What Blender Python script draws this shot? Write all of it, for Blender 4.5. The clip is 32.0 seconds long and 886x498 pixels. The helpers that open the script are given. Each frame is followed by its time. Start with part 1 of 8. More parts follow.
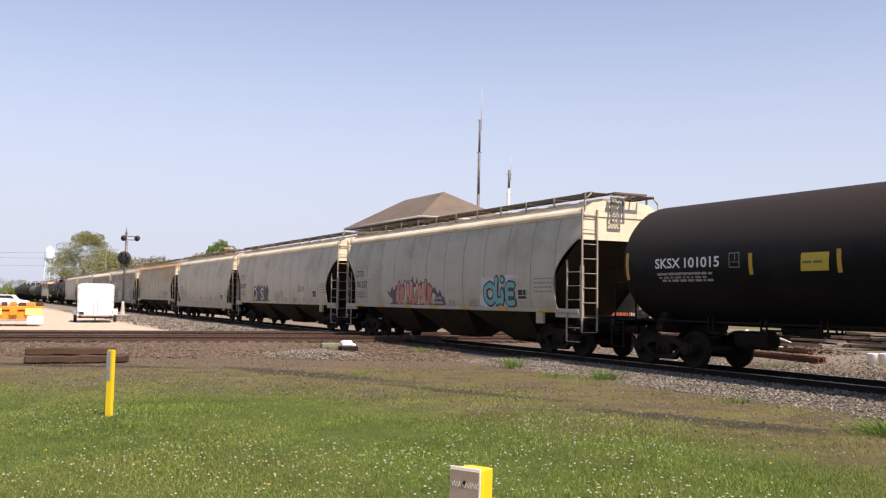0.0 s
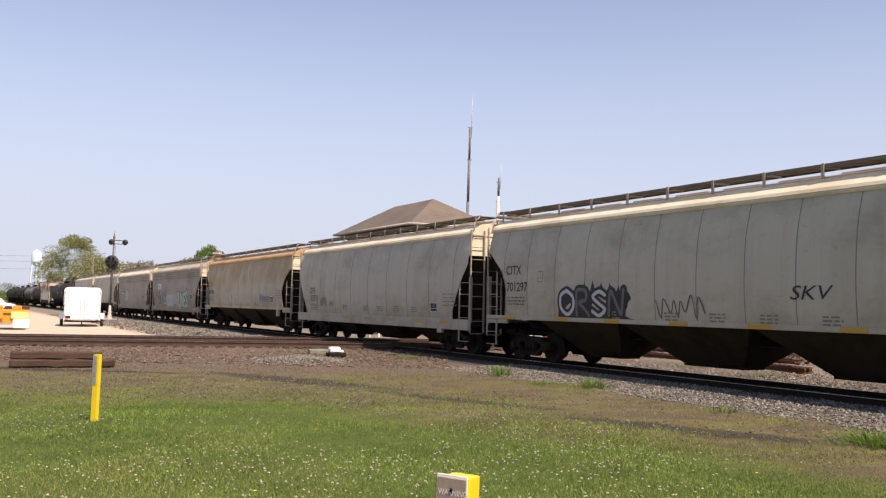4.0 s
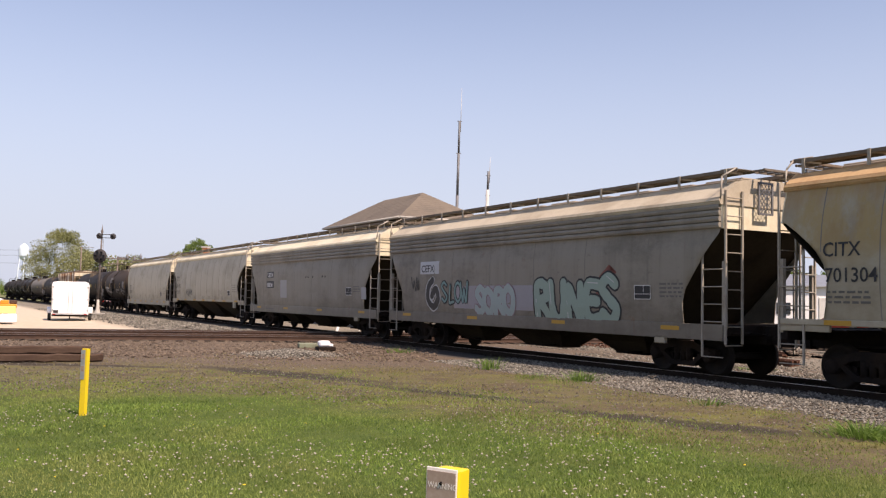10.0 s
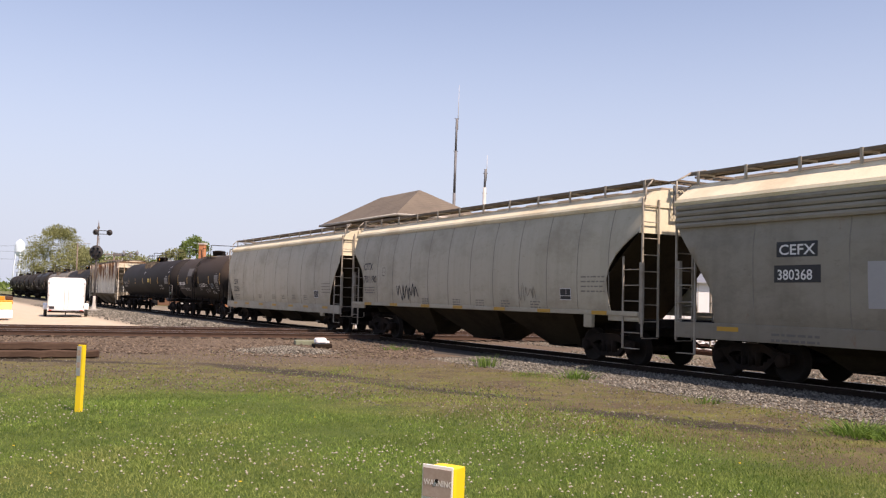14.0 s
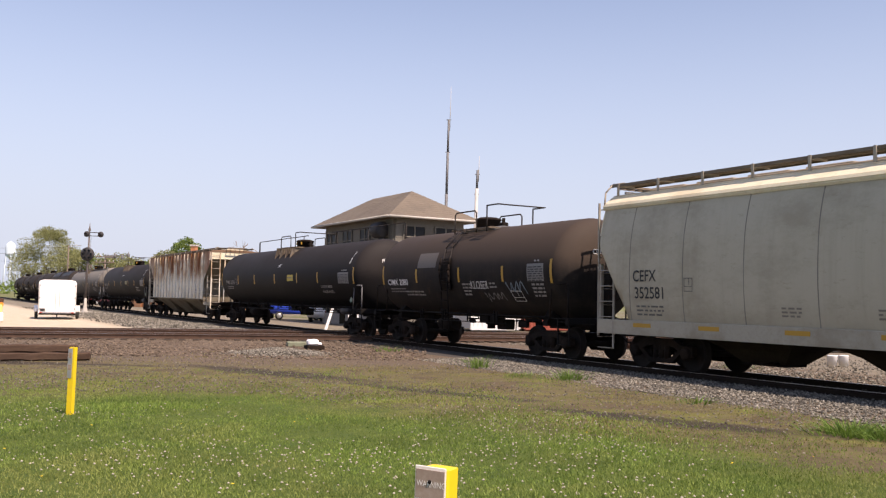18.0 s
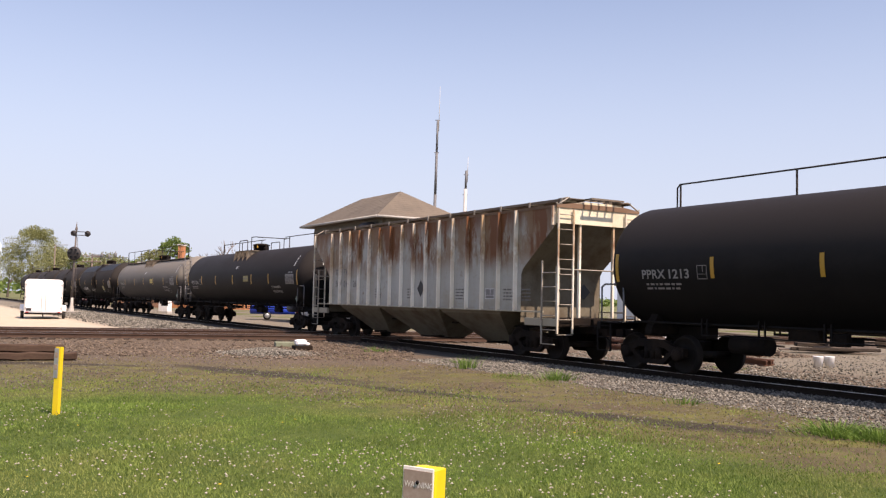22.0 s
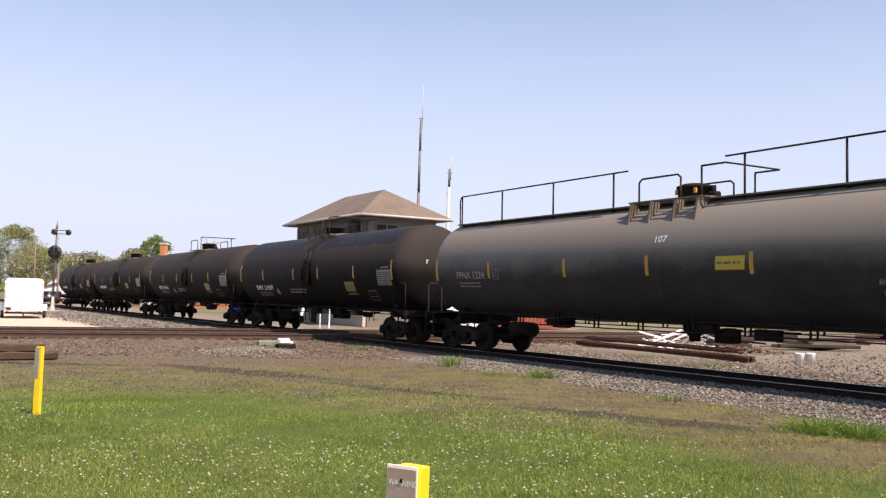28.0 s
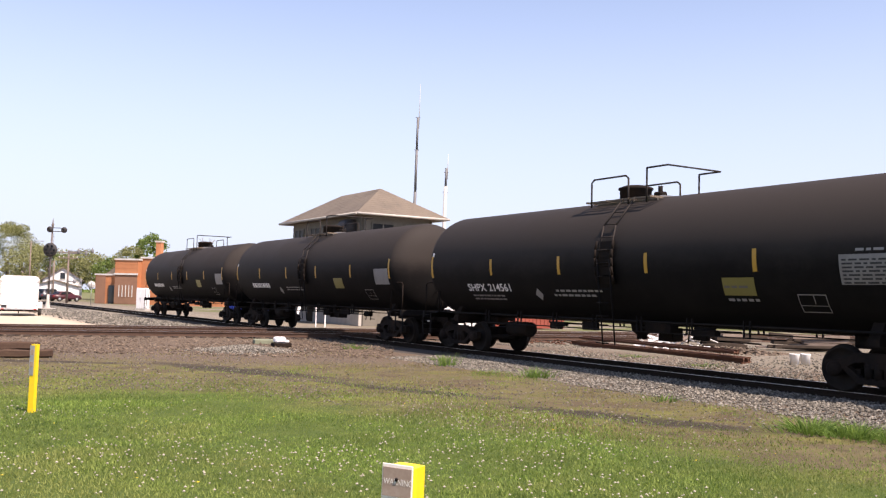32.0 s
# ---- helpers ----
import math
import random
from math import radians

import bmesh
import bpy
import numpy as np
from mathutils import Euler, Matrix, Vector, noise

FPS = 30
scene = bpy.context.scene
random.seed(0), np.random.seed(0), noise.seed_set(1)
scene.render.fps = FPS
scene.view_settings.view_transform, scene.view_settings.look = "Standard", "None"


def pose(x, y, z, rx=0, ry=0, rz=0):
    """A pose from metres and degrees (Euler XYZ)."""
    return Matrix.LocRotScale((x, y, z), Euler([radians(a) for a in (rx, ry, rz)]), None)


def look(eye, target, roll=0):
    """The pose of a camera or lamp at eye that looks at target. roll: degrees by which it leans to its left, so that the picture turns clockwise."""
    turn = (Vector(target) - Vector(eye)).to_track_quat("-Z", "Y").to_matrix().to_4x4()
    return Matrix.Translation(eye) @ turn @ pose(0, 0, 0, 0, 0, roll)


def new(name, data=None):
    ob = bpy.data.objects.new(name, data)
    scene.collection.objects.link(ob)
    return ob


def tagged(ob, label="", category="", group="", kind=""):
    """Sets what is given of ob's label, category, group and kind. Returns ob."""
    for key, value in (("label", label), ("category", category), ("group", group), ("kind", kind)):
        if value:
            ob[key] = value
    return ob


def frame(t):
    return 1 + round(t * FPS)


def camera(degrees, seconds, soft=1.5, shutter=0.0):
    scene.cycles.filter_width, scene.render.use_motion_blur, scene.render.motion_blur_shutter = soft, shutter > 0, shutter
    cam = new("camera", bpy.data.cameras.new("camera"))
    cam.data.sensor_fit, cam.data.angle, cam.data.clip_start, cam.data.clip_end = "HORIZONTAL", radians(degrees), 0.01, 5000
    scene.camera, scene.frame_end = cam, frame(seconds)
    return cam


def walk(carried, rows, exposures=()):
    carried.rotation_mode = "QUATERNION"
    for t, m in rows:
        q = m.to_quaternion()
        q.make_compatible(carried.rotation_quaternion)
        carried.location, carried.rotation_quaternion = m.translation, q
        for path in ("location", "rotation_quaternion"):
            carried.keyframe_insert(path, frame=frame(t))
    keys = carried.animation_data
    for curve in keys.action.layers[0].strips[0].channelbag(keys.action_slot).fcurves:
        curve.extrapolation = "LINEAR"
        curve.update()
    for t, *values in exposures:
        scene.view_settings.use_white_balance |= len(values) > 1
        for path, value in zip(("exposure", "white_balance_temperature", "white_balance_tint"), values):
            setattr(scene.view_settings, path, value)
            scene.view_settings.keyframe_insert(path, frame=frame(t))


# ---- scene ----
cam = camera(52.09, 32.0, soft=1.25)
EYE = 1.82          # height of the tripod head over the grass
RAIL = 0.16         # top of rail over the grass
RIDE = 0.04         # how high the bodies ride over their trucks
THETA = 0.48543        # the railway line's turn to the left of the first view
SIDE = 15.463         # from the camera to the car sides, square to the line
LINE = SIDE + 1.60  # to the centre of the line
ALONG = Vector((-math.sin(THETA), math.cos(THETA), 0))
ACROSS = Vector((math.cos(THETA), math.sin(THETA), 0))
CAR_TURN = math.degrees(THETA) - 90

# seconds, pan to the right, tilt up, lean (degrees): a slow pan on a tripod
HEAD = (
    (0, -0.002, 3.169, 0.692),
    (0.5, 0.081, 3.275, 0.763),
    (1, 0.155, 3.428, 0.931),
    (1.5, 0.210, 3.532, 1.140),
    (2, 0.249, 3.594, 1.064),
    (2.5, 0.340, 3.582, 0.942),
    (3, 0.505, 3.572, 0.940),
    (3.5, 0.618, 3.628, 1.141),
    (5.5, 0.729, 3.630, 1.244),
    (6, 0.766, 3.371, 1.223),
    (6.5, 0.854, 3.256, 1.280),
    (7, 0.961, 3.300, 1.118),
    (7.5, 1.069, 3.448, 1.071),
    (8, 1.113, 3.524, 1.118),
    (8.5, 1.134, 3.436, 1.210),
    (9, 1.199, 3.346, 1.143),
    (9.5, 1.267, 3.254, 1.051),
    (10, 1.358, 3.241, 1.107),
    (10.5, 1.403, 3.260, 1.025),
    (11, 1.358, 3.240, 1.093),
    (11.5, 1.381, 3.182, 1.099),
    (12, 1.411, 3.137, 0.991),
    (12.5, 1.521, 3.052, 1.053),
    (13, 1.594, 2.969, 1.129),
    (13.5, 1.555, 2.981, 1.086),
    (14, 1.565, 3.089, 1.309),
    (14.5, 1.644, 3.160, 1.427),
    (16.5, 1.735, 2.997, 1.223),
    (17, 1.827, 2.959, 1.246),
    (17.5, 2.057, 3.041, 1.104),
    (18, 2.051, 3.170, 1.147),
    (18.5, 1.902, 3.268, 1.142),
    (19, 1.773, 3.183, 1.151),
    (19.5, 1.845, 3.095, 1.152),
    (20, 2.095, 2.944, 1.141),
    (20.5, 2.225, 2.719, 1.116),
    (21, 2.395, 2.807, 1.256),
    (21.5, 2.655, 3.032, 1.357),
    (22, 2.774, 3.211, 1.279),
    (22.5, 2.925, 3.442, 1.422),
    (23, 3.049, 3.547, 1.308),
    (23.5, 3.155, 3.618, 1.112),
    (24, 3.290, 3.563, 0.863),
    (24.5, 3.371, 3.534, 1.178),
    (25, 3.350, 3.436, 1.172),
    (25.5, 3.398, 3.369, 1.144),
    (27.5, 3.836, 3.205, 1.204),
    (28, 3.819, 3.116, 1.137),
    (28.5, 3.772, 2.988, 1.113),
    (29, 3.794, 2.840, 1.164),
    (29.5, 3.978, 2.773, 1.282),
    (30, 4.021, 2.876, 1.374),
    (30.5, 4.038, 2.923, 1.451),
    (31, 4.065, 2.876, 1.455),
    (31.5, 4.015, 2.812, 1.294),
    (32, 4.056, 3.080, 1.384),
)


def head_pose(pan, tilt, lean):
    p, t = radians(pan), radians(tilt)
    eye = Vector((0, 0, EYE))
    return look(eye, eye + Vector((math.sin(p) * math.cos(t), math.cos(p) * math.cos(t), math.sin(t))), lean)


EXPOSURES = tuple((t, e - 0.07, k, 27) for t, e, k in ((0, 0.62, 7500), (6, 0.57, 7500), (13, 0.59, 7500), (19, 0.64, 7500), (25, 0.71, 7450), (29, 0.83, 7350), (32, 0.95, 7250)))
walk(cam, [(t, head_pose(a, b, c)) for t, a, b, c in HEAD], EXPOSURES)

# how far the train has rolled, metres, time by time
ROLLED = ((0, 0.00), (2, 16.18), (4, 32.36), (6, 48.64), (8, 65.13), (10, 81.77), (12, 98.52), (14, 115.49), (16, 132.81), (18, 150.43), (20, 168.27), (22, 186.28), (24, 204.41), (26, 222.69), (28, 241.25), (30, 260.07), (31, 269.52), (32, 278.74))


def rolled(t):
    for (t0, s0), (t1, s1) in zip(ROLLED, ROLLED[1:]):
        if t <= t1:
            return s0 + (s1 - s0) * (t - t0) / (t1 - t0)
    return ROLLED[-1][1]


def on_line(along, across=0.0, z=0.0):
    """A place by metres along the line (to the far end) and beyond its centre."""
    p = ALONG * along + ACROSS * (LINE + across)
    return Vector((p.x, p.y, z))

# ---- daylight ----
SUN_AZ, SUN_EL = (0.6336, -0.7737), 54.0
world = bpy.data.worlds.new("world")
scene.world = world
world.use_nodes = True
wn = world.node_tree.nodes
sky = wn.new("ShaderNodeTexSky")
sky.sky_type = "NISHITA"
sky.sun_disc = False
sky.sun_elevation = radians(SUN_EL)
sky.sun_rotation = math.atan2(SUN_AZ[0], SUN_AZ[1])
sky.air_density, sky.dust_density, sky.ozone_density = 1.0, 0.5, 1.6
wn["Background"].inputs[1].default_value = 0.125
# pale haze that thickens evenly towards the horizon, all round
haze_at = wn.new("ShaderNodeTexCoord")
haze_up = wn.new("ShaderNodeSeparateXYZ")
haze_fade = wn.new("ShaderNodeMapRange")
haze_fade.interpolation_type = "SMOOTHSTEP"
for socket, value in zip(haze_fade.inputs[1:5], (0.44, -0.02, 0.0, 0.94)):
    socket.default_value = value
haze = wn.new("ShaderNodeMix")
haze.data_type = "RGBA"
haze.inputs[7].default_value = (2.90, 3.80, 4.95, 1)
for a, b in ((haze_at.outputs["Generated"], haze_up.inputs[0]), (haze_up.outputs[2], haze_fade.inputs[0]), (haze_fade.outputs[0], haze.inputs[0]),
             (sky.outputs[0], haze.inputs[6]), (haze.outputs[2], wn["Background"].inputs[0])):
    world.node_tree.links.new(a, b)
sun_data = bpy.data.lights.new("sun", "SUN")
sun_data.energy, sun_data.angle, sun_data.color = 4.5, radians(0.55), (1.0, 0.95, 0.85)
sun = new("sun", sun_data)
_h = math.cos(radians(SUN_EL)) / math.hypot(*SUN_AZ)
sun.matrix_world = look((60 * SUN_AZ[0] * _h, 60 * SUN_AZ[1] * _h, 60 * math.sin(radians(SUN_EL))), (0, 0, 0))

# ---- materials ----
def nodes_of(name):
    m = bpy.data.materials.new(name)
    m.use_nodes = True
    nt = m.node_tree
    return m, nt, nt.nodes["Principled BSDF"]


def ramp(nt, fac, stops):
    r = nt.nodes.new("ShaderNodeValToRGB")
    el = r.color_ramp.elements
    while len(el) < len(stops):
        el.new(0.5)
    for e, (p, c) in zip(el, stops):
        e.position, e.color = p, (*c, 1)
    nt.links.new(fac, r.inputs[0])
    return r.outputs[0]


def noise_of(nt, scale, detail=4.0, rough=0.6, stretch=(1, 1, 1), coord="Object", offset=(0, 0, 0)):
    tc = nt.nodes.new("ShaderNodeTexCoord")
    mp = nt.nodes.new("ShaderNodeMapping")
    mp.inputs["Scale"].default_value = stretch
    mp.inputs["Location"].default_value = offset
    n = nt.nodes.new("ShaderNodeTexNoise")
    n.inputs["Scale"].default_value, n.inputs["Detail"].default_value, n.inputs["Roughness"].default_value = scale, detail, rough
    nt.links.new(tc.outputs[coord], mp.inputs[0])
    nt.links.new(mp.outputs[0], n.inputs[0])
    return n.outputs[0]


def blend(nt, fac, a, b, mode="MIX"):
    m = nt.nodes.new("ShaderNodeMix")
    m.data_type, m.blend_type = "RGBA", mode
    for sock, v in ((m.inputs[0], fac), (m.inputs[6], a), (m.inputs[7], b)):
        if isinstance(v, bpy.types.NodeSocket):
            nt.links.new(v, sock)
        elif isinstance(v, (int, float)):
            sock.default_value = v
        else:
            sock.default_value = (*v, 1)
    return m.outputs[2]


def maths(nt, op, a, b=0.0, c=0.0, clamp=False):
    m = nt.nodes.new("ShaderNodeMath")
    m.operation, m.use_clamp = op, clamp
    for sock, v in zip(m.inputs, (a, b, c)):
        if isinstance(v, bpy.types.NodeSocket):
            nt.links.new(v, sock)
        else:
            sock.default_value = v
    return m.outputs[0]


def bumped(nt, bsdf, height, strength, dist=0.01):
    b = nt.nodes.new("ShaderNodeBump")
    b.inputs["Strength"].default_value, b.inputs["Distance"].default_value = strength, dist
    nt.links.new(height, b.inputs["Height"])
    nt.links.new(b.outputs[0], bsdf.inputs["Normal"])


def step(nt, value, lo, hi):
    m = nt.nodes.new("ShaderNodeMapRange")
    m.interpolation_type = "SMOOTHSTEP"
    m.inputs[1].default_value, m.inputs[2].default_value = lo, hi
    nt.links.new(value, m.inputs[0])
    return m.outputs[0]


def object_axis(nt, axis, coord="Object"):
    tc = nt.nodes.new("ShaderNodeTexCoord")
    s = nt.nodes.new("ShaderNodeSeparateXYZ")
    nt.links.new(tc.outputs[coord], s.inputs[0])
    return s.outputs[axis]


def worn(name, base, dirt, rough=0.6, metal=0.0, coarse=0.6, fine=14.0, amount=0.5, bump=0.15, stretch=(1, 1, 1), bump_dist=0.004, shine=0.3):
    """A painted or raw surface with stains and grain at two scales."""
    m, nt, b = nodes_of(name)
    big = step(nt, noise_of(nt, coarse, 6, 0.65, stretch), 0.42, 0.72)
    small = noise_of(nt, fine, 5, 0.7)
    col = blend(nt, maths(nt, "MULTIPLY", big, amount), base, dirt)
    col = blend(nt, maths(nt, "MULTIPLY", step(nt, small, 0.45, 0.75), amount * 0.5), col, dirt)
    nt.links.new(col, b.inputs["Base Color"])
    b.inputs["Metallic"].default_value, b.inputs["Specular IOR Level"].default_value = metal, shine
    nt.links.new(maths(nt, "MULTIPLY_ADD", small, 0.25, rough - 0.12), b.inputs["Roughness"])
    bumped(nt, b, small, bump, bump_dist)
    return m


def car_paint(name, base, grime, rust, rust_top=0.0, rust_all=0.12, rough=0.55, sill_grime=0.5, sunlit_dust=None, shine=0.25, ochre=None):
    """Old railway paint: rain streaks down the sides, grime at the sill, rust creeping from the roof edge."""
    m, nt, b = nodes_of(name)
    streak = noise_of(nt, 1.0, 6, 0.65, (2.6, 2.6, 0.16))
    cloud = noise_of(nt, 0.45, 7, 0.72, (0.7, 0.7, 1.2))
    fine = noise_of(nt, 22, 4, 0.7)
    z = object_axis(nt, 2)
    col = blend(nt, maths(nt, "MULTIPLY", step(nt, streak, 0.42, 0.78), 0.36), base, grime)
    col = blend(nt, maths(nt, "MULTIPLY", step(nt, cloud, 0.44, 0.68), 0.6), col, grime)
    scuff = step(nt, noise_of(nt, 5.0, 8, 0.75, (0.6, 0.6, 1.4), offset=(2, 5, 3)), 0.56, 0.70)
    col = blend(nt, maths(nt, "MULTIPLY", scuff, 0.42), col, grime)
    low = step(nt, maths(nt, "MULTIPLY_ADD", cloud, -1.6, z), 1.1, 0.2)
    col = blend(nt, maths(nt, "MULTIPLY", low, sill_grime), col, grime)
    spots = step(nt, noise_of(nt, 1.6, 9, 0.78, (1, 1, 0.55), offset=(7, 3, 1)), 0.60, 0.70)
    col = blend(nt, maths(nt, "MULTIPLY", spots, rust_all), col, rust)
    if rust_top:
        edge = step(nt, maths(nt, "ADD", z, maths(nt, "MULTIPLY", streak, 1.5)), 4.0, 5.2)
        col = blend(nt, maths(nt, "MULTIPLY", edge, rust_top), col, rust)
    if ochre:
        stain = step(nt, noise_of(nt, 0.8, 6, 0.7, (1.3, 1.3, 0.7), offset=(3, 8, 5)), 0.42, 0.58)
        high = maths(nt, "MULTIPLY", stain, step(nt, maths(nt, "ADD", z, cloud), 2.7, 3.7))
        col = blend(nt, maths(nt, "MULTIPLY", high, 0.8), col, ochre)
        red = step(nt, noise_of(nt, 0.55, 7, 0.7, (1.6, 1.6, 0.45), offset=(1, 2, 9)), 0.50, 0.60)
        col = blend(nt, maths(nt, "MULTIPLY", maths(nt, "MULTIPLY", red, rust_all * 1.6), step(nt, z, 2.3, 3.5), clamp=True), col, (0.17, 0.062, 0.022))
    # lighter with height: settled dust plus grazing sunlight put into the colour
    if sunlit_dust:
        upper_light = step(nt, maths(nt, "ADD", z, maths(nt, "MULTIPLY", cloud, 1.0)), 2.7, 3.6)
        col = blend(nt, maths(nt, "MULTIPLY", upper_light, 0.85), col, sunlit_dust)
    nt.links.new(col, b.inputs["Base Color"])
    b.inputs["Specular IOR Level"].default_value = shine
    nt.links.new(maths(nt, "MULTIPLY_ADD", cloud, 0.3, rough - 0.15), b.inputs["Roughness"])
    bumped(nt, b, maths(nt, "ADD", fine, maths(nt, "MULTIPLY", cloud, 3.0)), 0.2, 0.004)
    return m


def plain(name, base, rough=0.5, metal=0.0):
    m, nt, b = nodes_of(name)
    n = noise_of(nt, 9, 4, 0.7)
    nt.links.new(blend(nt, maths(nt, "MULTIPLY", n, 0.35), base, tuple(c * 0.6 for c in base)), b.inputs["Base Color"])
    b.inputs["Roughness"].default_value, b.inputs["Metallic"].default_value = rough, metal
    return m


